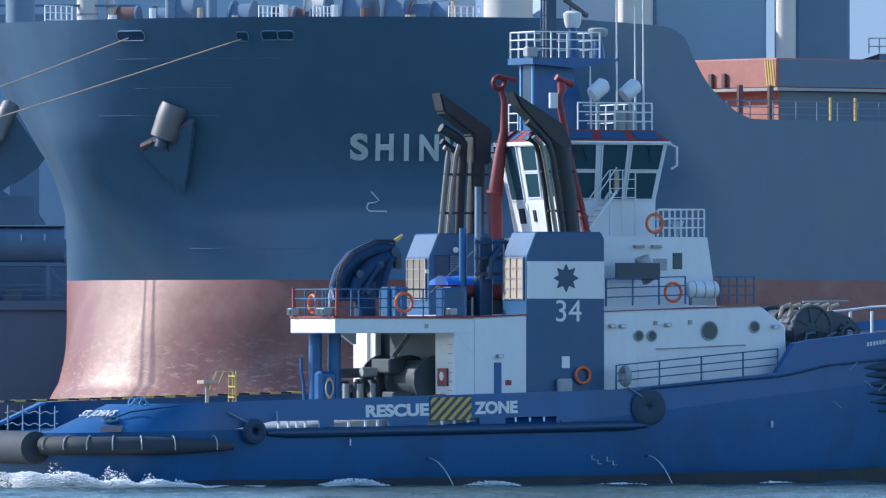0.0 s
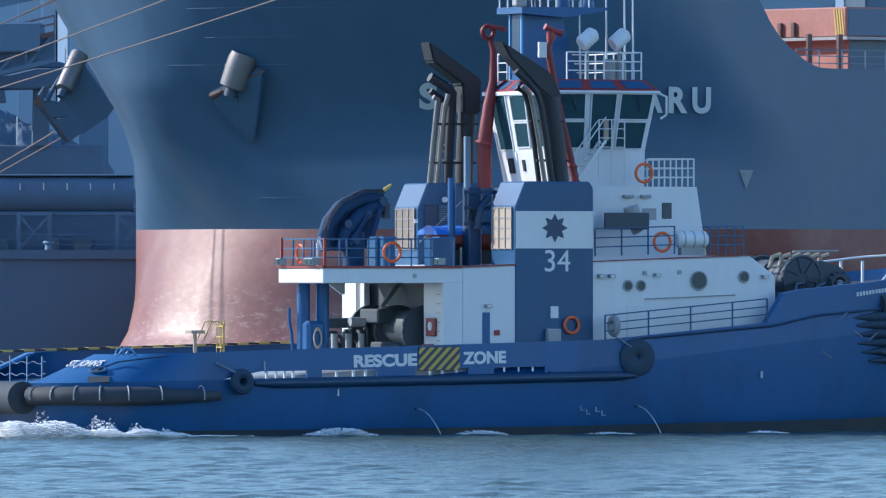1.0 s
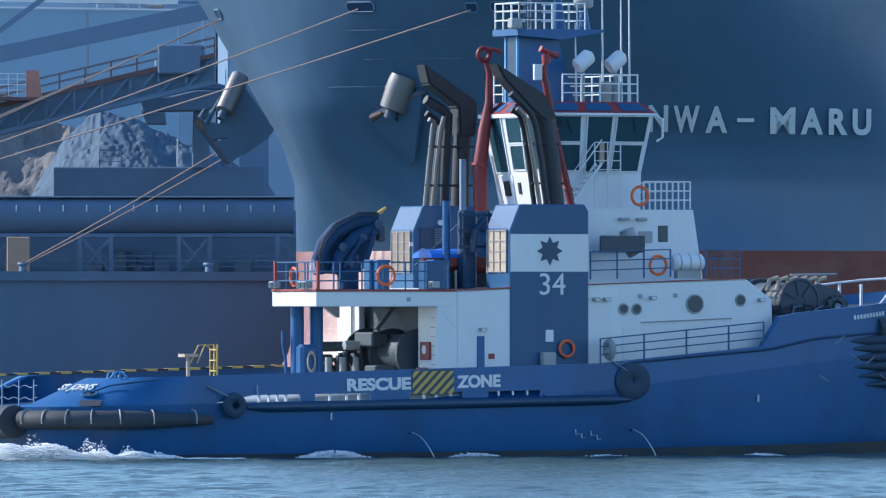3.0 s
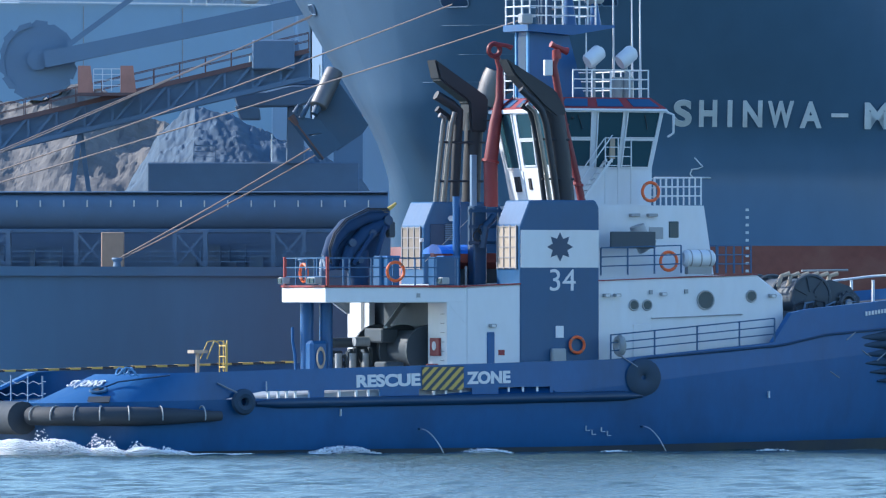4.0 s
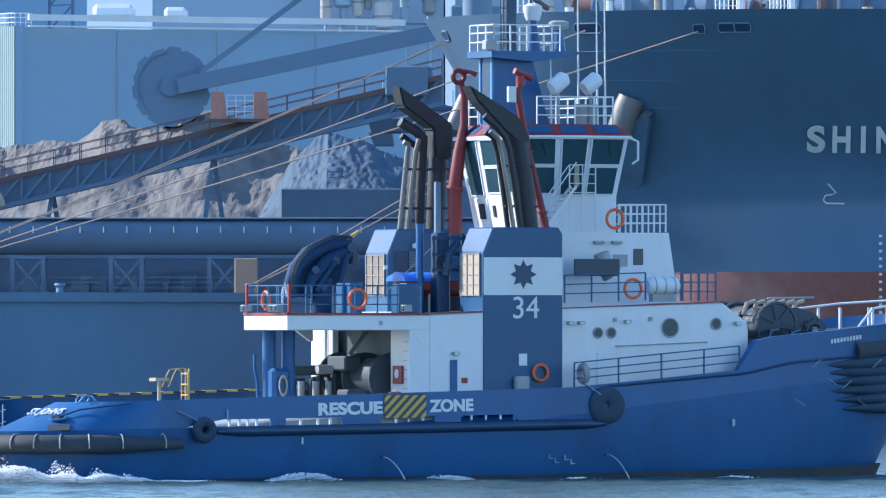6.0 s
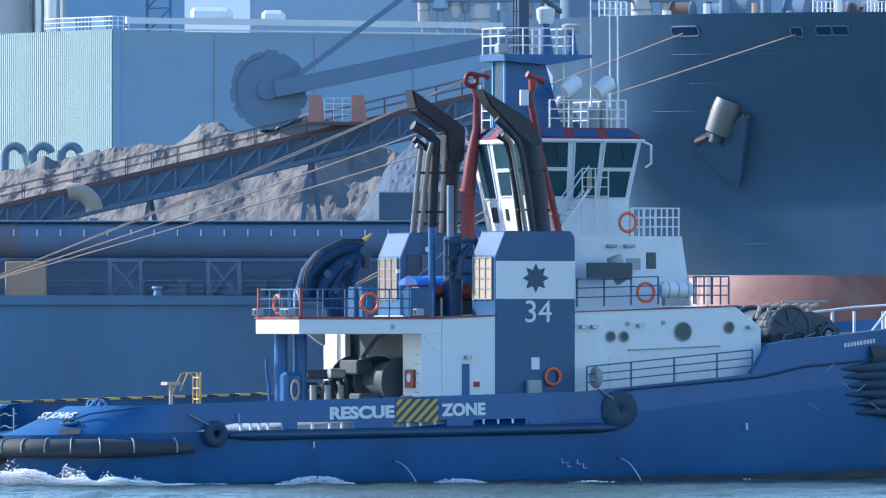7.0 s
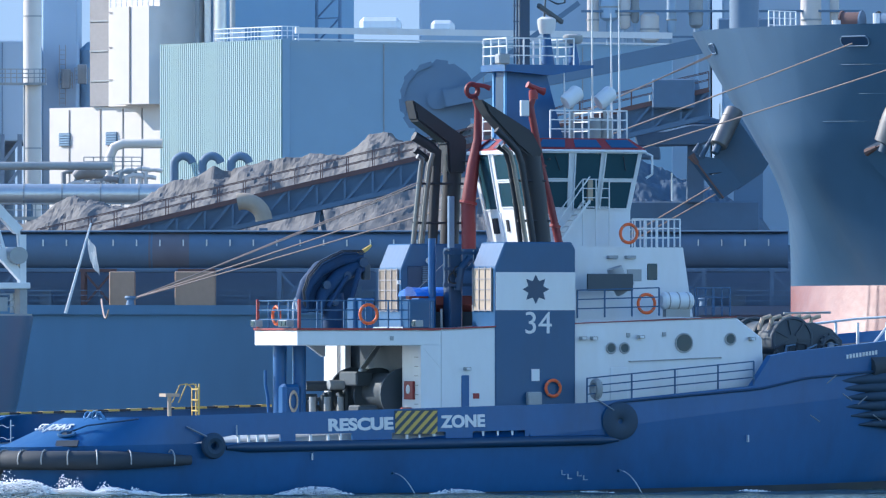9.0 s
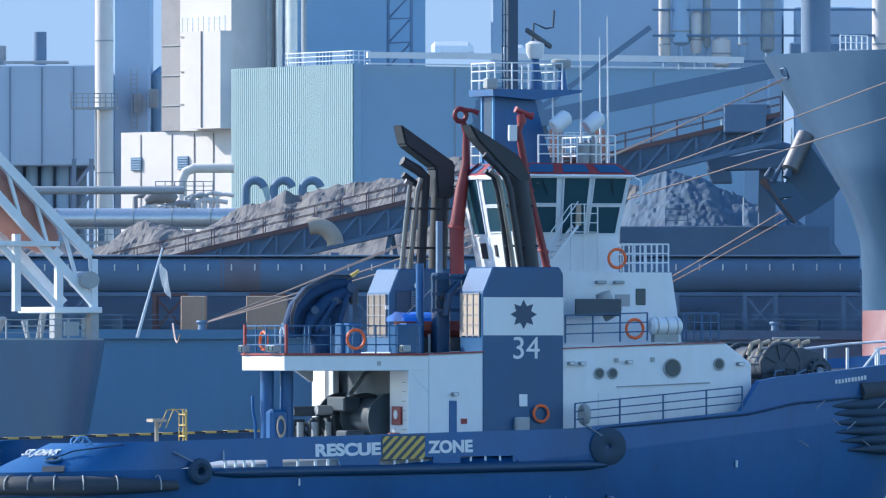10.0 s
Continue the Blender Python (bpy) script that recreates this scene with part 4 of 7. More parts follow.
        ex = part("exhaust", tubed([(x, y, z) for x, z in duct], 0.40 if s < 0 else 0.36, 18), M_SOOT, tug, "sooty black exhaust duct with a pointed hood", smooth=True)
        bm = prism(bmesh.new(), hood, "y", y - 0.42, y + 0.42)
        bmesh.ops.bevel(bm, geom=bm.edges[:], offset=0.07, segments=2, affect="EDGES")
        part("exhaust_hood", bm, M_SOOT, ex, "flat-sided black exhaust outlet")
        for pts, dy, r, m in bundle:
            part("small_exhaust", tubed([(x, y + dy, z) for x, z in pts], r, 10), m, ex, "generator exhaust pipe", smooth=True)
        for z in (10.4, 11.9):
            x0 = lerp_table([(9.5, bundle[0][0][0][0]), (13.0, bundle[0][0][3][0])], z)
            x1 = lerp_table([(b, a) for a, b in duct], z)
            part("pipe_clamp", tubed([(x0 - 0.1, y - 0.3, z), (x1 + 0.35, y - 0.3, z)], 0.05, 6), M_SOOT, ex)
        part("wind_stay", tubed([(1.0, y, 12.75), (1.9, y * 0.6, 12.75)], 0.035, 6), M_SOOT, ex)
    # red fire-fighting risers with their monitors
    for y, line, r in ((2.0, [(0.62, 9.4), (0.60, 11.15), (0.80, 12.58), (0.99, 13.57), (1.0, 14.73), (0.88, 15.15)], [0.28, 0.28, 0.24, 0.17, 0.13, 0.12]),
                       (-3.0, [(2.08, 9.5), (1.9, 10.22), (1.31, 12.51), (0.97, 14.19), (0.87, 14.72), (0.99, 15.1)], [0.16, 0.15, 0.14, 0.14, 0.13, 0.12])):
        mo = part("fire_riser", tubed([(x, y, z) for x, z in line], r, 14), M_RISER, tug, "red fire-fighting riser pipe", smooth=True)
        x1, z1 = line[-1]
        if y > 0:
            part("monitor", ring(bmesh.new(), (x1 - 0.12, y, z1 + 0.28), 0.24, 0.10, "y", 18, 8), M_RISER, mo, "dark red monitor bend", smooth=True)
            part("nozzle", tubed([(x1 - 0.1, y, z1 + 0.5), (x1 + 0.35, y - 0.1, z1 + 0.45), (x1 + 0.55, y - 0.2, z1 + 0.35)], [0.1, 0.08, 0.11], 10), M_RED, mo, smooth=True)
        else:
            part("monitor", tubed([(x1, y, z1 - 0.1), (x1, y, z1 + 0.1), (x1 - 0.05, y, z1 + 0.25)], [0.17, 0.18, 0.14], 12), M_RED, mo, smooth=True)
            part("nozzle", tubed([(x1 - 0.25, y, z1 + 0.45), (x1 - 0.1, y, z1 + 0.38), (x1 + 0.3, y, z1 + 0.22), (x1 + 0.45, y, z1 + 0.18)], [0.13, 0.1, 0.12, 0.15], 12), M_RED, mo, "red monitor nozzle with a bright worn rim", smooth=True)
            part("control_box", boxed(x1 - 0.55, x1 - 0.22, y - 0.12, y + 0.05, 14.35, 14.95, 0.02), M_WHITE, mo)
            part("riser_bracket", tubed([(1.31, y, 12.5), (1.75, -2.6, 12.5)], 0.04, 6), M_RED, mo)
        x0, z0 = line[1]
        part("riser_flange", tubed([(x0 - 0.02, y, z0 - 0.05), (x0, y, z0 + 0.05)], r[1] + 0.07, 14), M_RED, mo)


build_funnels()


def build_bridge():
    up = part("upper_house", prism(bmesh.new(), [(1.6, 6.5), (7.42, 6.8), (7.0, 9.43), (1.6, 9.43)], "y", -3.5, 3.5), M_WHITE, tug, "white upper deckhouse")
    part("upper_window", boxed(5.5, 5.92, -3.53, -3.48, 8.2, 8.82, 0.02), M_GLASS, up, "small dark window")
    part("notice_plate", boxed(4.65, 5.25, -3.53, -3.48, 8.15, 8.6), M_GREY, up)
    for x in (4.0, 4.75):
        part("deck_light", boxed(x - 0.2, x + 0.2, -3.72, -3.48, 9.0, 9.12, 0.02), M_GREY, up)
    part("awning_panel", boxed(2.3, 4.2, -5.0, -4.9, 7.78, 8.42, 0.02), M_DARK, tug, "dark screen panel on the boat deck")
    bm = tubed([(3.7, -4.4, 8.65), (3.85, -4.4, 8.2), (4.15, -4.4, 7.85)], [0.3, 0.34, 0.42], 14)
    part("vent_cowl", bm, M_GREY, tug, smooth=True)
    lifebuoy((4.7, -5.1, 7.3), "y", 0.35)
    lifebuoy((4.68, -3.6, 9.95), "y", 0.35)
    rf = part("life_raft", tubed([(5.35, -5.0, 7.4), (5.45, -5.0, 7.4), (6.55, -5.0, 7.4), (6.65, -5.0, 7.4)], [0.22, 0.33, 0.33, 0.22], 18), M_WHITE, tug, "white life raft canister on a cradle", smooth=True)
    for x in (5.6, 6.0, 6.4):
        part("strap", disc(bmesh.new(), (x, -5.0, 7.4), 0.34, "x", 0.05, 18), M_GREY, rf)
    part("cradle", boxed(5.5, 6.5, -5.15, -4.85, 6.8, 7.1), M_GREY, rf)
    railing("boat_deck_railing", [(1.8, -5.15, 6.75), (5.2, -5.15, 6.85)], tug, M_DEEP, 1.05, step=1.1)
    railing("boat_deck_railing", [(6.7, -5.15, 6.85), (8.3, -4.9, 6.85), (8.3, 4.9, 6.85)], tug, M_DEEP, 1.05, step=0.7)
    railing("bridge_railing", [(4.9, -3.45, 9.45), (6.9, -3.45, 9.45), (6.9, 3.45, 9.45)], tug, M_WHITE, 1.05, step=0.5, label="white pipe railing")
    # wheelhouse
    lo = [(1.62, -2.3, 9.4), (5.35, -2.3, 9.4), (5.35, 2.3, 9.4), (1.62, 2.3, 9.4)]
    mid = [(1.40, -2.4, 10.85), (5.35, -2.35, 10.85), (5.35, 2.35, 10.85), (1.40, 2.45, 10.85)]
    top = [(1.06, -2.85, 13.1), (5.66, -2.8, 13.1), (5.66, 2.8, 13.1), (1.06, 2.9, 13.1)]
    wh = part("wheelhouse", loft(bmesh.new(), [lo, mid, top]), M_WHITE, tug, "white wheelhouse with outward-leaning windows")
    stb = (mid[0], mid[1], top[1], top[0])
    aft = (mid[3], mid[0], top[0], top[3])
    afl = (lo[3], lo[0], mid[0], mid[3])
    fwd = (mid[1], mid[2], top[2], top[1])
    prt = (mid[2], mid[3], top[3], top[2])
    for quad, wins in ((stb, ((0.05, 0.32, 0.53, 0.95), (0.06, 0.32, 0.04, 0.47), (0.39, 0.62, 0.02, 0.97), (0.67, 0.96, 0.53, 0.95), (0.67, 0.95, 0.03, 0.47))),
                       (aft, ((0.08, 0.30, 0.02, 0.94), (0.38, 0.60, 0.52, 0.93), (0.39, 0.60, 0.06, 0.46), (0.68, 0.92, 0.06, 0.93))),
                       (fwd, ((0.05, 0.30, 0.05, 0.93), (0.36, 0.64, 0.05, 0.93), (0.70, 0.95, 0.05, 0.93))),
                       (prt, ((0.05, 0.30, 0.05, 0.93), (0.36, 0.64, 0.05, 0.93), (0.70, 0.95, 0.05, 0.93)))):
        for u0, u1, v0, v1 in wins:
            part("window", slab(bmesh.new(), quad, u0, u1, v0, v1, 0.012), M_GLASS, wh, "dark tinted window pane")
            part("window_frame", frame_slab(bmesh.new(), quad, u0, u1, v0, v1, 0.05, 0.05), M_WHITE, wh)
    for u in (0.12, 0.42):
        part("aft_door", slab(bmesh.new(), afl, u, u + 0.22, 0.06, 0.94, 0.03), M_WHITE, wh)
    part("hose_rack", slab(bmesh.new(), afl, 0.2, 0.28, 0.4, 0.8, 0.12), M_SOOT, wh)
    part("door_grip", slab(bmesh.new(), afl, 0.44, 0.48, 0.45, 0.75, 0.08), M_SOOT, wh)
    part("binnacle_door", boxed(3.45, 3.65, -2.62, -2.5, 11.2, 12.9), M_BUFF, wh)
    bm = bmesh.new()
    for z in (10.95, 11.3, 11.65, 12.0):
        bar(bm, (3.1, -2.9, z), (4.2, -2.9, z), 0.035)
    for x in (3.1, 3.65, 4.2):
        bar(bm, (x, -2.9, 9.5), (x, -2.9, 12.0), 0.04)
    part("ladder_rail", bm, M_WHITE, wh)
    # roof with red sloping fascia
    rt = [(1.45, -2.5, 13.55), (5.25, -2.45, 13.55), (5.25, 2.45, 13.55), (1.45, 2.55, 13.55)]
    tp = [(0.98, -2.93, 13.12), (5.74, -2.88, 13.12), (5.74, 2.88, 13.12), (0.98, 2.98, 13.12)]
    roof = part("roof", loft(bmesh.new(), [tp, rt]), M_RED, wh, "red sloping roof fascia")
    part("roof_edge", loft(bmesh.new(), [[Vector(p) - Vector((0, 0, 0.14)) for p in tp], tp]), M_WHITE, roof)
    for quad, n in (((tp[0], tp[1], rt[1], rt[0]), 3), ((tp[3], tp[0], rt[0], rt[3]), 3)):
        for k in range(n):
            part("skylight", slab(bmesh.new(), quad, (k + 0.14) / n, (k + 0.86) / n, 0.18, 0.86, 0.02), M_DEEP, roof)
    railing("roof_railing", [(2.0, -2.35, 13.55), (5.2, -2.35, 13.55), (5.2, 2.35, 13.55), (2.0, 2.35, 13.55)], tug, M_WHITE, 1.05, step=0.8, label="white pipe railing")
    railing("aft_railing", [(2.0, 2.6, 13.55), (1.5, 2.6, 13.55), (1.5, 0.2, 13.55)], tug, M_WHITE, 1.05, step=0.8)
    for u in (0.19, 0.82):
        q0, q1 = Vector(mid[0]).lerp(Vector(mid[1]), u), Vector(top[0]).lerp(Vector(top[1]), u)
        part("wiper", tubed([q0.lerp(q1, 0.9) - Vector((0, 0.07, 0)), q0.lerp(q1, 0.66) - Vector((-0.2, 0.07, 0))], 0.018, 5), M_SOOT, wh)
    part("gutter", tubed([(1.0, -2.98, 13.05), (5.74, -2.93, 13.05)], 0.035, 6), M_WHITE, roof)
    part("drain_pipe", tubed([(5.7, -2.95, 13.0), (5.95, -3.0, 12.9), (5.95, -3.0, 12.2), (5.75, -2.9, 12.05)], 0.05, 8), M_WHITE, roof, smooth=True)
    for k in range(3):
        part("roof_rib", tubed([Vector(tp[3]).lerp(Vector(tp[0]), (k + 0.5) / 3) + Vector((-0.03, 0, 0.03)), Vector(rt[3]).lerp(Vector(rt[0]), (k + 0.5) / 3) + Vector((-0.03, 0, 0.05))], 0.045, 6), M_RED, roof)
    # outside stair
    bm = bmesh.new()
    for y in (-3.1, -2.6):
        bar(bm, (1.9, y, 9.45), (3.3, y, 11.2), 0.05, 0.09)
        tube(bm, [(1.9, y, 10.3), (3.3, y, 12.1)], 0.025, 6)
    for k in range(8):
        p = Vector((1.9, -2.85, 9.45)).lerp(Vector((3.3, -2.85, 11.2)), (k + 0.5) / 8)
        box(bm, p.x - 0.1, p.x + 0.1, -3.1, -2.6, p.z - 0.02, p.z + 0.02)
    part("bridge_stair", bm, M_WHITE, tug, "white steel stair to the bridge")
    # mast
    ms = part("mast_trunk", prism(bmesh.new(), [(1.0, 13.55), (3.4, 13.55), (2.6, 16.3), (1.0, 16.3)], "y", -0.55, 0.55), M_BLUE, tug, "blue box mast")
    part("mast_door", boxed(0.97, 1.0, -0.35, 0.35, 13.8, 15.9), M_NAVY, ms)
    bm = bmesh.new()
    for y in (-0.5, 0.5):
        box(bm, 0.94, 1.02, y - 0.06, y + 0.06, 13.6, 16.3)
    part("door_post", bm, M_LBLUE, ms)
    pl = part("mast_platform", prism(bmesh.new(), [(0.7, 16.35), (0.7, 16.1), (2.6, 15.95), (4.4, 16.25), (4.4, 16.35)], "y", -1.1, 1.1), M_BLUE, tug)
    railing("mast_railing", [(0.8, -1.05, 16.35), (3.6, -1.05, 16.35), (3.6, 1.05, 16.35), (0.8, 1.05, 16.35), (0.8, -1.05, 16.35)], tug, M_WHITE, 1.0, step=0.75)
    bm = bmesh.new()
    box(bm, 1.75, 2.15, -0.2, 0.2, 16.3, 24.0)
    for dx in (-0.2, -0.08):
        tube(bm, [(1.75 + dx, -0.1, 16.4), (1.75 + dx, -0.1, 24)], 0.03, 6)
    for k in range(12):
        bar(bm, (1.5, -0.1, 16.8 + 0.6 * k), (1.75, -0.1, 16.8 + 0.6 * k), 0.04)
    part("mast_pole", bm, M_NAVY, ms)
    bm = tubed([(3.0, 0, 16.35), (2.95, 0, 17.6)], [0.28, 0.14], 10)
    rp = part("radar_pedestal", bm, M_BLUE, tug, smooth=True)
    part("radar_gearbox", tubed([(2.95, 0, 17.55), (2.95, 0, 17.75), (2.95, 0, 18.1), (2.95, 0, 18.2)], [0.25, 0.33, 0.36, 0.2], 12), M_WHITE, rp, smooth=True)
    rb = boxed(-0.95, 0.95, -0.08, 0.08, -0.09, 0.09, 0.03)
    bmesh.ops.transform(rb, matrix=pose(3.1, 0, 18.32, 0, 18, 35), verts=rb.verts)
    part("radar_scanner", rb, M_DARK, rp)
    bm = tubed([(4.1, 0, 16.35), (4.05, 0, 17.2)], [0.24, 0.14], 10)
    dp = part("dome_pedestal", bm, M_BLUE, tug, smooth=True)
    part("dome", tubed([(4.05, 0, 17.2), (4.05, 0, 17.3), (4.05, 0, 17.5), (4.05, 0, 17.56)], [0.3, 0.38, 0.38, 0.25], 16), M_GREY, dp, smooth=True)
    part("anemometer", tubed([(2.95, 0.2, 18.2), (3.0, 0.2, 18.9), (3.5, 0.2, 18.7), (3.8, 0.2, 18.75), (3.85, 0.2, 19.4)], 0.04, 6), M_DARK, rp)
    fl = part("mast_floodlight", boxed(0.35, 0.8, -1.35, -0.9, 16.35, 16.75, 0.05), M_GREY, tug)
    # search lights on the roof
    for x, sh in ((3.2, 0.0), (4.75, 0.35)):
        sl = part("searchlight", tubed([(x - 0.28, -1.7 + sh, 14.9), (x - 0.2, -1.7 + sh, 14.95), (x + 0.3, -1.55 + sh, 15.3), (x + 0.36, -1.5 + sh, 15.32)], [0.27, 0.31, 0.31, 0.2], 16), M_WHITE, tug, "white drum searchlight", smooth=True)
        part("stand", tubed([(x, -1.7 + sh, 13.55), (x, -1.7 + sh, 14.8)], 0.07, 8), M_GREY, sl)
    for x, y, h, z in ((4.9, 0.0, 6.5, 13.6), (5.9, 0.4, 4.8, 13.6), (5.75, -0.6, 5.6, 13.6), (3.3, -0.9, 3.0, 13.6)):
        part("whip_aerial", tubed([(x, y, z), (x - 0.02, y, z + 1.4), (x - 0.05, y, z + h)], [0.045, 0.04, 0.02], 6), M_WHITE, tug)
    for x in (4.4, 4.85):
        part("vent_drum", tubed([(x, -1.2, 13.55), (x, -1.2, 14.35)], 0.25, 12), M_GREY, tug, smooth=True)


build_bridge()


def build_crane_and_boat():
    boom = [(-7.15, 0.0, 6.95), (-7.2, 0.0, 7.5), (-7.0, 0.0, 8.05), (-6.5, 0.0, 8.6), (-5.6, 0.0, 9.0), (-4.75, 0.0, 9.0)]
    cr = part("deck_crane", tubed(boom, [0.22, 0.26, 0.28, 0.3, 0.3, 0.24], 10), M_CRANE, tug, "dark blue folded knuckle-boom crane", smooth=True)
    part("crane_base", tubed([(-5.9, 0.1, 6.3), (-5.9, 0.1, 7.7)], 0.42, 14), M_CRANE, cr, smooth=True)
    part("inner_boom", tubed([(-6.6, -0.1, 7.0), (-6.35, -0.1, 7.7), (-5.7, -0.1, 8.35), (-4.8, -0.1, 8.75)], [0.2, 0.26, 0.3, 0.26], 10), M_CRANE, cr, smooth=True)
    web = prism(bmesh.new(), [(-7.0, 7.0), (-6.9, 7.9), (-6.3, 8.6), (-5.4, 8.95), (-4.7, 8.9), (-4.9, 8.0), (-5.2, 7.2), (-5.6, 6.9)], "y", 0.12, 0.26)
    part("web_plate", web, M_CRANE, cr)
    for a, b, r, m in (((-6.3, -0.4, 7.2), (-5.5, -0.4, 8.35), 0.09, M_CRANE), ((-5.95, -0.4, 7.7), (-5.5, -0.4, 8.35), 0.045, M_STEEL), ((-5.35, -0.4, 7.5), (-5.0, -0.4, 8.6), 0.11, M_CRANE), ((-5.15, -0.42, 7.9), (-5.0, -0.42, 8.45), 0.04, M_STEEL)):
        part("ram", tubed([a, b], r, 8), m, cr, smooth=True)
    for x, z, r in ((-6.35, 8.0, 0.16), (-5.5, 8.35, 0.15), (-4.85, 8.85, 0.18), (-6.0, 7.35, 0.13)):
        part("pivot_pin", disc(bmesh.new(), (x, -0.35, z), r, "y", 0.16, 12), M_NAVY, cr)
    for k in range(3):
        pts = [(x - 0.05 * k, -0.32, z + 0.2 + 0.05 * k) for x, _, z in boom]
        part("hose", tubed(pts, 0.028, 6), M_SOOT if k else M_NAVY, cr, smooth=True)
    part("hook", tubed([(-5.0, -0.1, 9.1), (-4.6, -0.1, 9.35), (-4.4, -0.1, 9.5)], [0.09, 0.08, 0.05], 8), M_YELLOW, cr, smooth=True)
    part("hook_block", boxed(-4.75, -4.45, -0.2, 0.1, 8.2, 8.8, 0.05), M_DARK, cr)
    part("deck_box", boxed(-6.25, -5.75, -2.6, -2.0, 6.3, 7.5, 0.05), M_DEEP, tug)
    # workboat under a blue cover with its davit
    rings = []
    for x, b, h in ((-3.4, 0.15, 7.35), (-3.0, 0.65, 7.1), (-2.2, 0.85, 7.0), (-0.9, 0.85, 7.0), (0.2, 0.8, 7.05), (0.5, 0.6, 7.15)):
        rings.append([(x, -1.2 - b, 7.6), (x, -1.2 - b * 0.85, 7.25), (x, -1.2, h - 0.1), (x, -1.2 + b * 0.85, 7.25), (x, -1.2 + b, 7.6)])
    wb = part("workboat", loft(bmesh.new(), rings), M_BOATRED, tug, "dull red workboat under a blue cover", smooth=True)
    rng = random.Random(2)
    rings = []
    for k in range(9):
        x = -3.4 + 0.20 * k
        rings.append([(x, -1.2 + 0.85 * math.cos(q), 7.58 + (0.28 + 0.1 * rng.random()) * math.sin(q)) for q in [math.pi * j / 8 for j in range(9)]])
    part("cover", loft(bmesh.new(), rings), M_TARP, wb, "crumpled bright blue tarpaulin", smooth=False)
    part("chock", boxed(-3.2, -0.2, -1.6, -0.8, 6.3, 7.0), M_DARK, wb)
    part("hose_locker", boxed(-4.9, -4.0, -4.6, -4.0, 6.35, 7.45, 0.06), M_DEEP, tug)
    for x0, x1, z1, m in ((-6.1, -5.6, 7.5, M_DEEP), (-3.75, -3.1, 7.5, M_DEEP)):
        lk = part("deck_locker", boxed(x0, x1, -3.0, -2.4, 6.3, z1 - 0.1, 0.04), m, tug, "blue painted deck locker")
        part("locker_lid", boxed(x0 - 0.03, x1 + 0.03, -3.03, -2.37, z1 - 0.1, z1, 0.03), M_BLUE, lk)
    for k, x in enumerate((-2.95, -2.5, -2.2)):
        part("boat_cradle_leg", bar(bmesh.new(), (x, -2.3, 6.3), (x, -2.3, 7.1), 0.07), M_GREY, wb)
    part("boat_fender", tubed([(-2.95, -2.05, 7.3), (-2.75, -2.1, 7.3)], [0.15, 0.15], 12), M_BOATRED, wb, smooth=True)
    for x, z in ((-2.2, 8.25), (-2.0, 8.5)):
        part("cable_loop", ring(bmesh.new(), (x, -2.75, z), 0.2, 0.03, "y", 16, 6), M_SOOT, tug, smooth=True)
    part("hose_end", tubed([(-9.0, -3.2, 6.4), (-9.0, -3.25, 7.2), (-8.9, -3.2, 7.5), (-8.8, -3.2, 7.0)], 0.04, 6), M_WHITE, tug, "pale hose hung on the rail", smooth=True)
    dv = part("davit", boxed(-2.3, -1.75, -2.6, -2.0, 6.3, 9.4, 0.05), M_NAVY, tug, "dark blue davit column with fittings")
    part("davit_post", tubed([(-2.75, -2.0, 6.3), (-2.75, -2.0, 9.75)], 0.15, 10), M_BLUE, dv, smooth=True)
    bm = bmesh.new()
    for z in (8.0, 8.6, 9.2):
        bar(bm, (-2.6, -2.7, z), (-1.0, -2.7, z), 0.12)
    for x in (-2.5, -1.3):
        bar(bm, (x, -2.7, 7.9), (x, -2.7, 9.3), 0.1)
    tube(bm, [(-2.0, -2.7, 7.8), (-1.9, -2.75, 8.6), (-1.5, -2.7, 9.0)], 0.16, 8)
    part("davit_arm", bm, M_NAVY, dv)
    part("aerial_trunk", boxed(-0.10, 0.12, 2.2, 2.4, 6.3, 11.4, 0.02), M_FARGREY, tug)
    # bow winch and rails
    bw = part("anchor_winch", tubed([(12.2, -2.2, 5.9), (12.2, 2.2, 5.9)], 0.75, 18), M_DARK, tug, "dark anchor windlass with hawser drum", smooth=True)
    for y in (-2.3, -0.6, 1.0, 2.3):
        fg = part("drum_flange", disc(bmesh.new(), (12.2, y, 5.95), 0.88, "y", 0.1, 20), M_DARK, bw)
        part("flange_rim", ring(bmesh.new(), (12.2, y - 0.04, 5.95), 0.82, 0.07, "y", 24, 6), M_DARK, fg)
        for k in range(7):
            a = 2 * math.pi * k / 7
            part("flange_rib", bar(bmesh.new(), (12.2 + 0.2 * math.cos(a), y - 0.07, 5.95 + 0.2 * math.sin(a)), (12.2 + 0.78 * math.cos(a), y - 0.07, 5.95 + 0.78 * math.sin(a)), 0.07), M_DARK, fg)
    gw = part("gear_wheel", ring(bmesh.new(), (13.75, -2.45, 5.72), 0.3, 0.1, "y", 20, 6), M_DARK, bw, "dark toothed gear wheel")
    part("gear_hub", disc(bmesh.new(), (13.75, -2.45, 5.72), 0.14, "y", 0.2, 12), M_GREY, gw)
    for k in range(12):
        a = 2 * math.pi * k / 12
        part("gear_tooth", bar(bmesh.new(), (13.75 + 0.36 * math.cos(a), -2.45, 5.72 + 0.36 * math.sin(a)), (13.75 + 0.46 * math.cos(a), -2.45, 5.72 + 0.46 * math.sin(a)), 0.1), M_DARK, gw)
    part("gear_casing", prism(bmesh.new(), [(12.4, 5.3), (14.3, 5.3), (14.35, 5.9), (13.9, 6.35), (13.1, 6.6), (12.4, 6.5)], "y", -2.3, -1.9), M_DARK, bw)
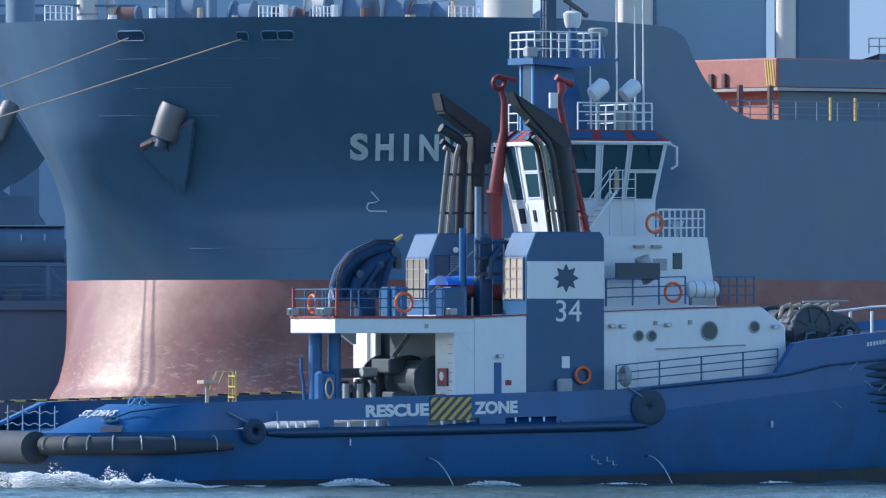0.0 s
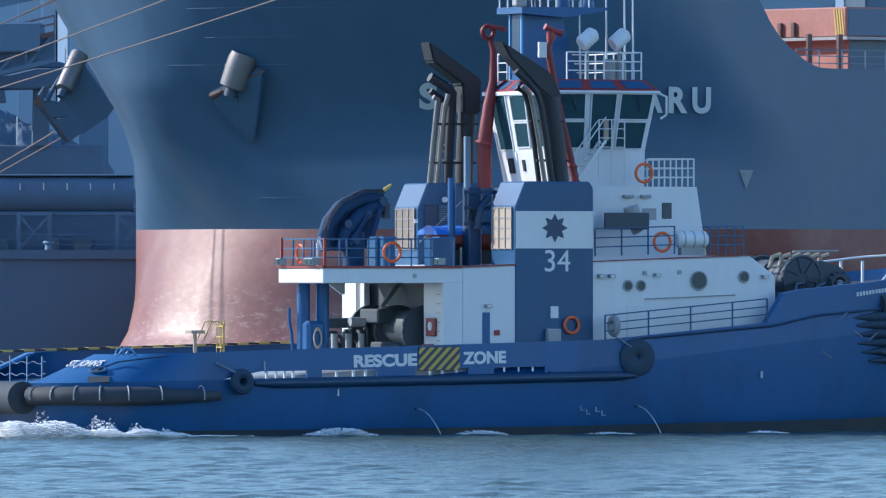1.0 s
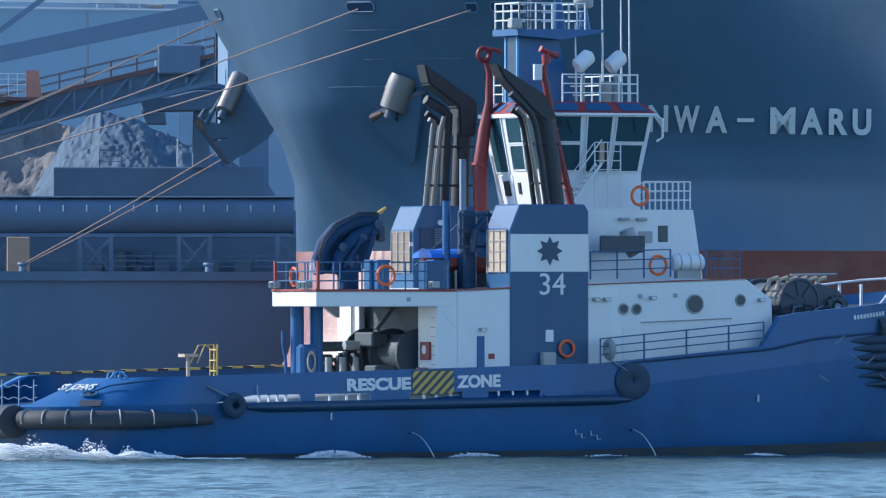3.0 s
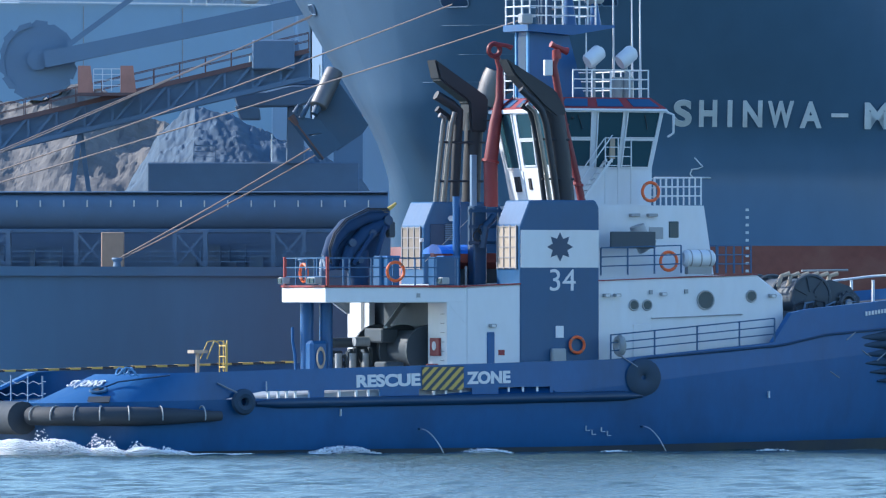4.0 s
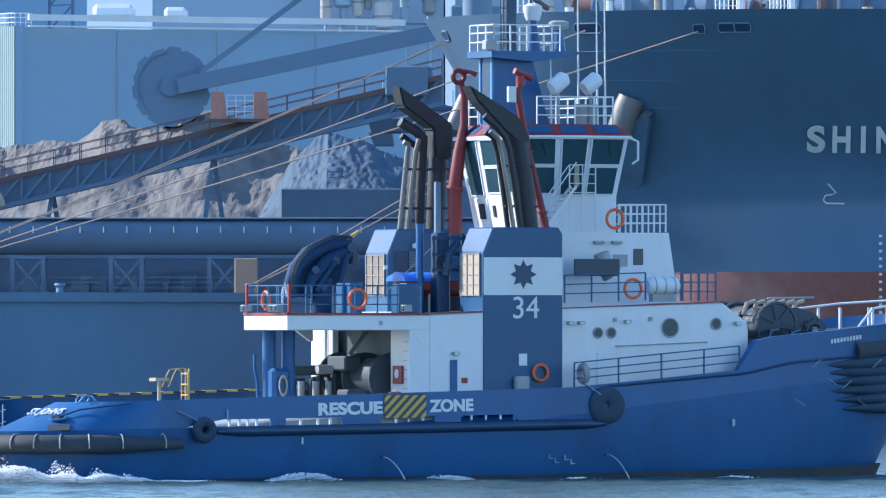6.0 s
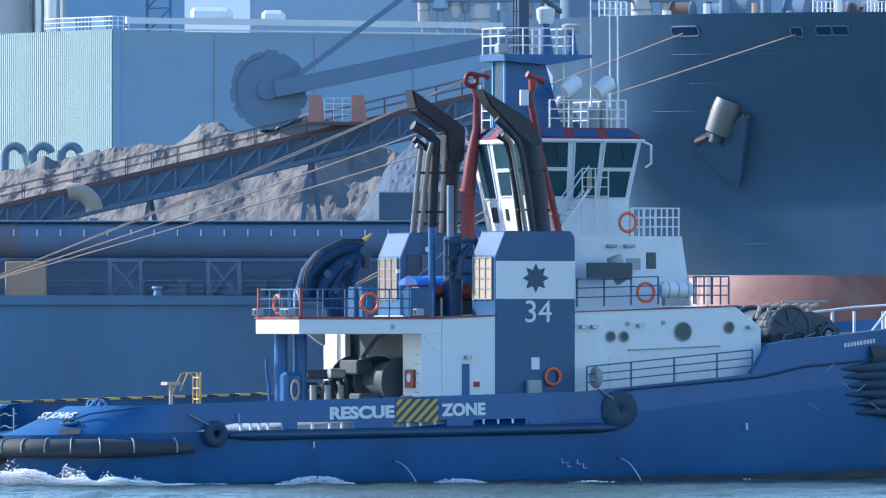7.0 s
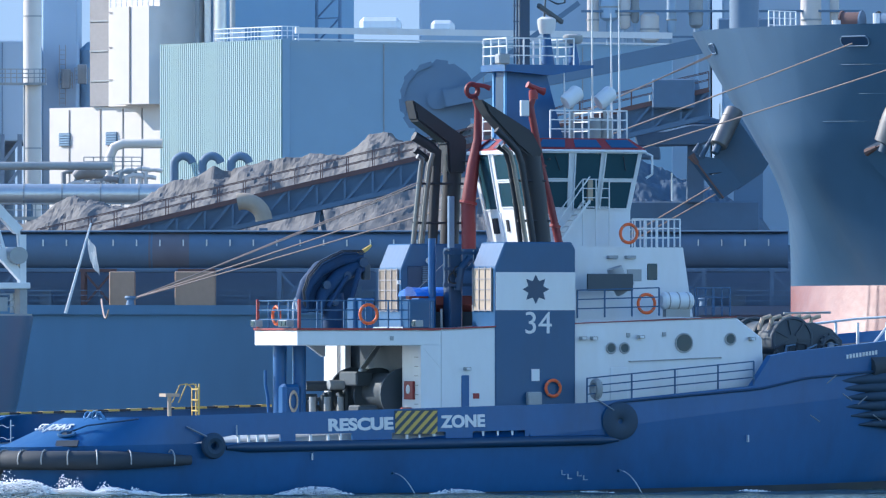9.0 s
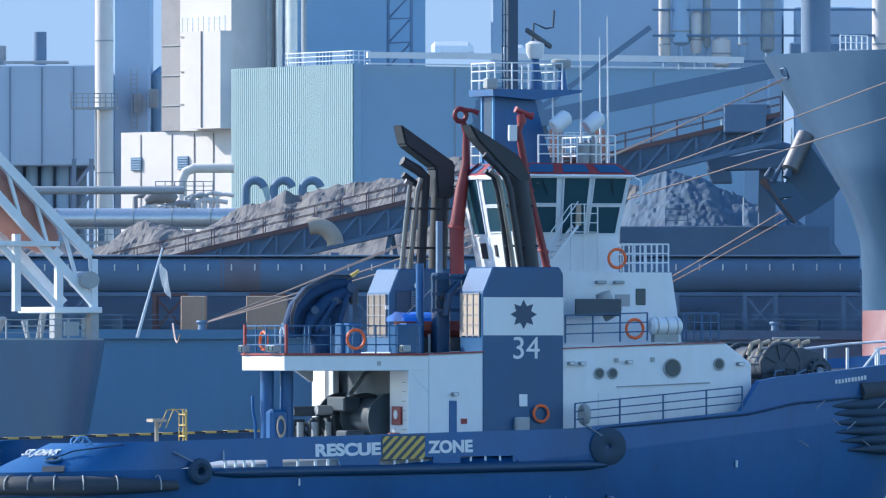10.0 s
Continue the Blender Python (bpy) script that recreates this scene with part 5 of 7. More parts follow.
    for k in range(6):
        x = 11.3 + 0.45 * k
        part("winch_pipe", tubed([(x, -2.5, 5.2), (x + 0.1, -2.55, 5.6 + 0.1 * (k % 3)), (x + 0.5, -2.5, 5.75), (x + 0.6, -2.4, 5.3)], 0.045, 6), M_FARGREY if k % 2 else M_SOOT, bw, smooth=True)
    part("warping_head", tubed([(14.0, -1.5, 5.85), (14.0, -0.4, 5.85)], [0.5, 0.4], 14), M_DARK, bw, smooth=True)
    for k in range(6):
        x = 11.2 + 0.42 * k
        part("hawser_turn", tubed([(x, -1.5, 6.3), (x + 0.15, -1.5, 6.75), (x + 0.5, -1.5, 6.85)], 0.09, 7), M_BUFF, bw, "pale worn hawser turn")
    part("winch_bed", boxed(11.0, 15.2, -2.6, 2.6, 4.4, 5.4), M_DARK, bw)
    part("spar", tubed([(12.5, -1.0, 6.95), (14.5, -1.0, 6.98)], 0.05, 6), M_GREY, bw)
    for s in (-1, 1):
        bm = bmesh.new()
        tube(bm, [(15.1, s * 3.4, 5.75), (15.9, s * 3.2, 6.55), (17.5, s * 2.6, 6.75), (19.4, s * 1.0, 6.9)], 0.05, 8)
        for x, y in ((15.9, 3.2), (16.7, 2.9), (17.5, 2.6), (18.4, 1.9)):
            bar(bm, (x, s * y, 5.5), (x, s * y, 6.6), 0.09)
        part("bow_rail", bm, M_WHITE, tug, "white bow rail")
    part("bow_fender", tubed([(14.0, -5.0, 4.9), (16.5, -4.0, 5.2), (18.6, -2.4, 5.4), (20.0, 0, 5.5), (18.6, 2.4, 5.4), (16.5, 4.0, 5.2), (14.0, 5.0, 4.9)], 0.5, 12), M_BLACK, tug, smooth=True)


build_crane_and_boat()

# ---- fittings of the bulk carrier ----
INV = SHIP.inverted()


def shell_frame(s, z, side=1, out=0.0):
    """Local place on the carrier's shell with its outward normal and the direction aft along it."""
    p = hull_at(s, z, side)
    ts = (hull_at(s + 0.05, z, side) - p).normalized()
    tz = (hull_at(s, z + 0.05, side) - p).normalized()
    n = ts.cross(tz) if side < 0 else tz.cross(ts)
    n.normalize()
    if n.y * side < 0:
        n = -n
    return p + n * out, n, ts


def build_carrier_fittings():
    across = [17.35, 18.75, 19.95, 21.2, 22.75, 24.4, 26.0, 28.05, 29.65, 31.1, 32.4]
    widths = [1.0, 1.0, 0.27, 1.08, 1.45, 1.22, 0.95, 1.42, 1.3, 1.12, 1.12]
    for ch, ac, w in zip("SHINWA-MARU", across, widths):
        z = 15.3 - (ac - 17.35) * 0.016
        p, n, t = shell_frame(hull_where(ac, z + 0.7), z + 0.7, 1, 0.12)
        s0 = hull_where(ac, z + 0.7)
        tz = (hull_at(s0, z + 0.75) - hull_at(s0, z + 0.7)).normalized()
        turn = SHIP.to_3x3()
        up = (tz - t * ((turn @ tz).x / (turn @ t).x))
        up /= up.z
        m = Matrix.Translation(p - up * 0.72) @ Matrix((t, up, n)).transposed().to_4x4()
        if ch == "-":
            bm = boxed(-w / 2, w / 2, 0.62, 0.82, -0.01, 0.03)
            bmesh.ops.transform(bm, matrix=m, verts=bm.verts)
            part("lettering_dash", bm, M_WHITE, carrier)
        else:
            words("lettering_" + ch.lower(), ch, w, 1.45, M_HULLMARK, carrier, m, 0.03, bold=0.035)

    def on_shell(name, pts, ac, z, r=0.045):
        line = [shell_frame(hull_where(ac + u, z + v), z + v, 1, 0.05)[0] for u, v in pts]
        part(name, tubed(line, r, 6), M_HULLMARK, carrier, "white painted hull mark")
    on_shell("bulb_mark", [(-0.1, 1.15), (0.35, 0.65), (0.1, 0.55), (-0.25, 0.5), (-0.35, 0.25), (-0.2, 0.05), (0.8, 0.03)], 18.1, 12.35)
    p, n, t = shell_frame(hull_where(34.9, 11.4), 11.4, 1, 0.05)
    up = n.cross(t)
    up = up if up.z > 0 else -up
    bm = bmesh.new()
    lo = [bm.verts.new(p + t * u + up * v) for u, v in ((-0.45, 0.5), (0.45, 0.5), (0.0, -0.6))]
    bm.faces.new(lo)
    bmesh.ops.solidify(bm, geom=bm.faces[:], thickness=0.03)
    part("tug_push_mark", bm, M_HULLMARK, carrier)
    for k in range(11):
        z = 6.4 + k * 0.42
        p, n, t = shell_frame(hull_where(20.9, z), z, 1, 0.04)
        bar_bm = bar(bmesh.new(), p - t * 0.09, p + t * 0.09, 0.06, 0.15)
        part("draught_bar", bar_bm, M_HULLMARK, carrier)
    for ac, z, ln in ((5.0, 19.2, 3.0), (3.0, 17.7, 3.6), (8.0, 10.35, 4.5), (4.0, 20.8, 5.0)):
        s0 = hull_where(ac, z)
        pts = [shell_frame(s0 + k * ln / 8, z, 1, 0.02)[0] for k in range(9)]
        part("weld_seam", tubed(pts, 0.014, 5), M_FARGREY, carrier)
    # bulwark chocks (fairleads)
    for ac, z, w in ((4.77, 22.05, 1.6), (10.9, 21.95, 0.6), (12.4, 22.0, 0.8), (13.3, 22.0, 0.8), (-2.2, 22.0, 1.0)):
        p, n, t = shell_frame(hull_where(ac, z) if ac > 0 else 1.4, z, 1 if ac > 0 else -1, 0.05)
        place = Matrix.Translation(p) @ Matrix((t, n.cross(t), n)).transposed().to_4x4()
        corners = [(-0.3 * w, -0.2), (0.3 * w, -0.2), (0.36 * w, -0.08), (0.36 * w, 0.12), (0.3 * w, 0.24), (-0.3 * w, 0.24), (-0.36 * w, 0.12), (-0.36 * w, -0.08), (-0.3 * w, -0.2)]
        ck = part("chock", tubed([place @ Vector((x * 1.6, y * 1.3, 0)) for x, y in corners], 0.045, 6), M_FARGREY, carrier, smooth=True)
        bm = prism(bmesh.new(), [(x * 1.6, y * 1.3) for x, y in corners[:-1]], "z", -0.03, 0.012)
        bmesh.ops.transform(bm, matrix=place, verts=bm.verts)
        part("chock_opening", bm, M_NAVY, ck)
    # anchors in their bolsters
    def seen(x, z, depth=582.5):
        return INV @ Vector((x, depth, z))

    def plated(x, z, out):
        """Place in front of the port shell, x metres across and z high."""
        q = SHIP @ shell_frame(hull_where(x * 580 / 583, z), z, 1, out)[0]
        return INV @ Vector((x * q.y / 583, q.y, z))

    def anchor(top, foot, left, corner, tip, thick, r, root, metal):
        """Bolster from top to foot, and the stowed anchor: its crown from left to corner, its arms down to tip."""
        d = (foot - top).normalized()
        bo = part("anchor_bolster", tubed([top - d * root, top, top.lerp(foot, 0.5), foot - d * 0.05, foot], [r * 0.95, r, r * 0.97, r * 0.93, r * 0.8], 28), M_BOLSTER, carrier, "worn steel hawse bolster", smooth=True)
        part("bolster_collar", tubed([top + d * 0.35, top + d * 0.45], r * 1.02, 28), M_BOLSTER, bo, smooth=True)
        an = part("anchor", tubed([foot - d * 0.6, foot + d * 0.5], [r * 0.5, r * 0.42], 12), M_ANCHOR, carrier, "blue-black stockless anchor with rusty edges", smooth=True)
        out = (left - corner).cross(tip - corner).normalized() * thick
        crown = bar(bmesh.new(), left, corner, 0.5, 0.45)
        bmesh.ops.bevel(crown, geom=crown.edges[:], offset=0.1, segments=2, affect="EDGES")
        part("crown", crown, M_ANCHOR, an)
        for a, b in ((0.0, 0.45), (0.5, 1.0)):
            p0, p1 = left.lerp(corner, a), left.lerp(corner, b)
            q = tip.lerp((p0 + p1) / 2, 0.0 if a else 0.2)
            w = (p1 - p0) * 0.16
            rings = [[p0 - out, p1 - out, p1 + out, p0 + out]]
            for f, k in ((0.5, 0.75), (0.85, 0.45), (1.0, 0.2)):
                m0, m1 = p0.lerp(q - w, f), p1.lerp(q + w, f)
                rings.append([m0 - out * k, m1 - out * k, m1 + out * k, m0 + out * k])
            part("fluke", loft(bmesh.new(), rings), metal, an)
            part("fluke_tip", tubed([q.lerp(p0, 0.16), q], [0.15, 0.07], 8), M_RUST, an)
        face = INV.to_3x3() @ Vector((0, -0.3, 0))
        part("rust_edge", tubed([left + face, corner + face], 0.06, 6), M_RUST, an)
        part("rust_patch", tubed([left + face, left.lerp(corner, 0.2) + face], [0.22, 0.12], 8), M_RUST, an)
        return an

    anchor(plated(7.05, 17.8, 0.1), plated(6.55, 16.4, 1.2), plated(5.4, 15.95, 0.5), plated(8.3, 17.35, 0.6), plated(7.55, 13.45, 0.45), 0.3, 0.8, 0.5, M_HULL)
    an = anchor(seen(-1.95, 18.2, 583.6), seen(-2.8, 16.35, 582.8), seen(-4.32, 15.84, 583.4), seen(-2.5, 13.45, 583.4), seen(-0.5, 15.2, 583.9), 0.3, 0.52, 0.15, M_ANCHOR)
    part("anchor_arm", prism(bmesh.new(), [(0.3, 0.4), (0.95, 1.35), (2.75, -1.25), (2.4, -1.75), (1.0, -2.7), (-0.3, -0.9)], "y", -0.3, 0.3), M_ANCHOR, an).matrix_local = INV @ pose(-2.75, 583.7, 16.6)
    for k in range(2):
        q = seen(-4.1 + 0.35 * k, 16.0 - 0.3 * k, 583.2)
        part("anchor_lug", tubed([q, q + INV.to_3x3() @ Vector((0.25 + 0.5 * k, 0, 0.5 + 0.9 * k))], [0.16, 0.07], 8), M_ANCHOR, an, smooth=True)
    # windlasses and clutter on the forecastle
    rng = random.Random(8)

    def local(ac, depth, z):
        return INV @ Vector((ac * depth / 580, depth, z))
    for ac, r, z, m, f in ((4.6, 0.55, 23.9, M_RUST, M_RUST), (6.6, 0.7, 23.7, M_FARGREY, M_SOOT), (7.9, 1.0, 24.0, M_FARGREY, M_GREY), (11.0, 1.05, 23.6, M_FARGREY, M_FARGREY),
                           (13.3, 0.75, 23.6, M_RUST, M_SOOT), (14.3, 0.7, 23.7, M_RUST, M_BEIGE), (15.1, 0.8, 24.3, M_CONC, M_GREY), (17.4, 1.5, 24.0, M_FARGREY, M_FARGREY),
                           (19.6, 1.3, 23.8, M_FARGREY, M_GREY), (20.9, 0.85, 23.8, M_FARGREY, M_DECKRED), (21.9, 0.85, 23.9, M_FARGREY, M_GREY)):
        c = local(ac, 606, z)
        dx = INV.to_3x3() @ Vector((0.94, -0.34, 0))
        w = part("windlass", tubed([c - dx * 0.55, c + dx * 0.55], r, 20), m, carrier, "mooring winch on the forecastle", smooth=True)
        part("winch_flange", tubed([c - dx * 0.65, c - dx * 0.55], r * 1.18, 22), f, w)
        part("winch_flange", tubed([c + dx * 0.55, c + dx * 0.65], r * 1.18, 22), M_FARGREY, w)
        part("winch_post", tubed([c, c - Vector((0, 0, z - 21.6))], r * 0.4, 8), m, w)
    for ac0, ac1 in ((0.0, 1.5), (11.8, 13.0), (22.3, 24.0), (14.8, 15.8)):
        a, b = local(ac0, 598, 22.4), local(ac1, 600, 22.4)
        railing("forecastle_rail", [a, b], carrier, M_WHITE, 1.9, bars=(0.6, 1.1, 1.5, 1.9), step=0.5, r=0.035)
    for k in range(9):
        c = local(3.5 + k * 2.3 + rng.random(), 600 + 4 * rng.random(), 22.3)
        part("deck_fitting", tubed([c, c + Vector((0, 0, 1.5 + 1.0 * rng.random()))], 0.12 + 0.2 * rng.random(), 8), rng.choice((M_WHITE, M_RUST, M_FARGREY, M_BUFF)), carrier)
    for ac, h, r in ((-1.35, 8.0, 0.85), (6.9, 5.0, 0.28), (9.2, 4.0, 0.3)):
        c = local(ac, 604, 21.6)
        part("vent_post", tubed([c, c + Vector((0, 0, h))], r, 14), M_FARGREY, carrier, smooth=True)
    # first cargo hatch
    ht = part("hatch_cover", boxed(-70, -37.6, -18, 18, 19.5, 21.2, 0.08), M_DECKRED, carrier, "red oxide cargo hatch cover with hazard stripes")
    part("hatch_coaming", boxed(-69.5, -38.2, -17.4, 17.4, 17.35, 19.42), M_DECKRED, ht)
    part("hatch_rim", boxed(-70.2, -37.4, -18.3, 18.3, 19.35, 19.52), M_GREY, ht)
    for k in range(4):
        bm = prism(bmesh.new(), [(17.1 + 0.22 * k, 19.6), (17.22 + 0.22 * k, 19.6), (17.0 + 0.22 * k, 21.1), (16.88 + 0.22 * k, 21.1)], "x", -37.6, -37.57)
        part("hazard_stripe", bm, M_YELLOW, ht)
    # thin dark sheets put shade and haze into the port side's colour
    part("hatch_shade_sheet", boxed(-69.8, -37.75, 18.0, 18.03, 19.6, 21.1), M_HULL, ht, "dark sheet giving the hatch cover's port side its shade")
    part("coaming_shade_sheet", boxed(-69.4, -38.3, 17.4, 17.43, 17.5, 19.34), M_HULL, ht)
    for y in (12.0, 13.2, 8.5):
        part("hatch_fitting", boxed(-37.57, -37.4, y, y + 0.35, 19.6, 20.4, 0.04), M_RUST, ht)
    pts = [(x, 21.7, 17.5) for x in (-31, -36, -42, -50, -60, -75)]
    railing("deck_railing", pts, carrier, M_FARGREY, 1.15, bars=(0.4, 0.8, 1.15), step=1.6, r=0.035)
    for x in (-38.5, -40.3):
        part("yellow_post", boxed(x - 0.06, x + 0.06, 21.6, 21.75, 17.4, 18.9), M_YELLOW, carrier)
    for x in (-34, -36.2):
        part("deck_post", boxed(x - 0.15, x + 0.15, 19, 19.3, 17.35, 19.6, 0.05), M_RUST, carrier)


build_carrier_fittings()


def mooring(a, b, sag, r=0.045, label="long orange-brown mooring rope"):
    a, b = Vector(a), Vector(b)
    pts = [a.lerp(b, k / 24) - Vector((0, 0, sag * 4 * (k / 24) * (1 - k / 24))) for k in range(25)]
    ob = part("mooring_rope", tubed(pts, r, 6), M_ROPE, smooth=True)
    tagged(ob, label, "rope", "mooring ropes")


def build_moorings():
    E1, E2 = quay_point(0.9, 1.0) + Vector((0, 0, 7.85)), quay_point(27.0, 1.0) + Vector((0, 0, 7.95))
    mooring(SHIP @ shell_frame(hull_where(4.77, 22.05), 22.05, 1, 0.3)[0], E1, 0.35)
    mooring(SHIP @ shell_frame(hull_where(10.9, 21.95), 21.95, 1, 0.3)[0], E1, 0.3)
    mooring(SHIP @ shell_frame(1.6, 21.7, -1, 0.1)[0], E1, 0.35)
    mooring(SHIP @ shell_frame(1.9, 21.6, -1, 0.1)[0], E1 + Vector((0.2, 0, 0)), 0.15)
    mooring(SHIP @ shell_frame(9.0, 16.6, -1, 0.1)[0], E2, 0.15)
    mooring(SHIP @ shell_frame(9.6, 16.2, -1, 0.1)[0], E2 + Vector((0.2, 0, 0)), 0.2)
    for k in (0.9, 27.0, 14.0, 40.0):
        p = quay_point(k, 1.0)
        b = part("quay_bollard", tubed([(p.x, p.y, 7.52), (p.x, p.y, 7.8), (p.x, p.y, 7.95), (p.x, p.y, 8.05)], [0.24, 0.2, 0.34, 0.28], 14), M_FARGREY, smooth=True)
        tagged(b, "squat steel bollard on the quay edge", "bollard", "quay bollards")


build_moorings()


# ---- ore terminal on the quay ----
def build_conveyor():
    cv = thing("belt_conveyor", "long dark enclosed belt conveyor on trestles", "conveyor")
    part("gallery", tubed([(-75, 651.5, 11.05), (1.2, 651.5, 11.05)], 1.22, 28), M_TUBE, cv, "dark round conveyor gallery", smooth=True)
    part("girder", boxed(-75, 1.1, 650.5, 652.5, 9.72, 10.0, 0.05), M_TUBE, cv)
    part("roof_cap", boxed(-75, 1.2, 650.6, 652.4, 12.2, 12.32, 0.04), M_FARGREY, cv)
    for k in range(52):
        x = -74 + 1.45 * k
        part("gallery_post", boxed(x, x + 0.08, 650.22, 650.34, 11.35, 11.75), M_SILVER, cv)
    part("rust_patch", tubed([(-38.43, 651.5, 11.05), (-35.91, 651.5, 11.05)], 1.235, 28), M_RUSTPATCH, cv, "rusty length of the gallery", smooth=True)
    for k in range(15):
        x = -74.0 + 5.1 * k
        part("pipe_band", tubed([(x, 651.5, 11.05), (x + 0.12, 651.5, 11.05)], 1.25, 28), M_TUBE, cv, smooth=True)
    for k in range(13):
        x = -73 + 6.1 * k
        m = M_RUST if k in (5, 6) else M_GANTRY
        tr = part("trestle", bar(bmesh.new(), (x - 0.2, 651.5, 9.85), (x + 2.1, 651.5, 9.85), 2.2, 0.2), m, cv)
        for dx in (0, 1.9):
            for y in (650.5, 652.5):
                part("leg", bar(bmesh.new(), (x + dx, y, 7.5), (x + dx, y, 9.8), 0.26), m, tr)
        part("brace", bar(bmesh.new(), (x, 650.5, 7.6), (x + 1.9, 650.5, 9.8), 0.14), m, tr)
        part("brace", bar(bmesh.new(), (x + 1.9, 650.48, 7.6), (x, 650.48, 9.8), 0.14), m, tr)
    railing("walkway_rail", [(-60, 649.6, 7.6), (2, 649.6, 7.6)], cv, M_FARGREY, 1.0, step=3.1, r=0.03)
    for x, y, w, m, lb in ((-16.4, 644.6, 1.4, M_TAN, "tan crate standing on the quay"), (-40.59, 646, 1.56, M_TAN, "tan board leaning by the conveyor"), (-36.55, 646, 2.50, M_TAN, "tan sheet stacked under the conveyor")):
        bx = part("crate", boxed(x, x + w, y, y + 1.2, 7.5, 9.75, 0.05), m)
        tagged(bx, lb, "crate", "crates on the quay")
    # added wall, only there to keep the gap under the gallery dark
    part("gap_dark_wall", boxed(-90, 8, 657, 658, 7.4, 10.4, 0.05), M_GANTRY, cv, "added dark wall filling the gap behind the trestles")
    bm = bmesh.new()
    rng = random.Random(3)
    for k in range(40):
        x = -72 + 72 * rng.random()
        h = 0.4 + 1.1 * rng.random()
        box(bm, x, x + 0.3 + 1.2 * rng.random(), 654 + 1.5 * rng.random(), 656.5, 7.5, 7.5 + h)
    tagged(part("clutter", bm, M_FARGREY), "low steel clutter behind the conveyor", "clutter", kind="stuff")


build_conveyor()


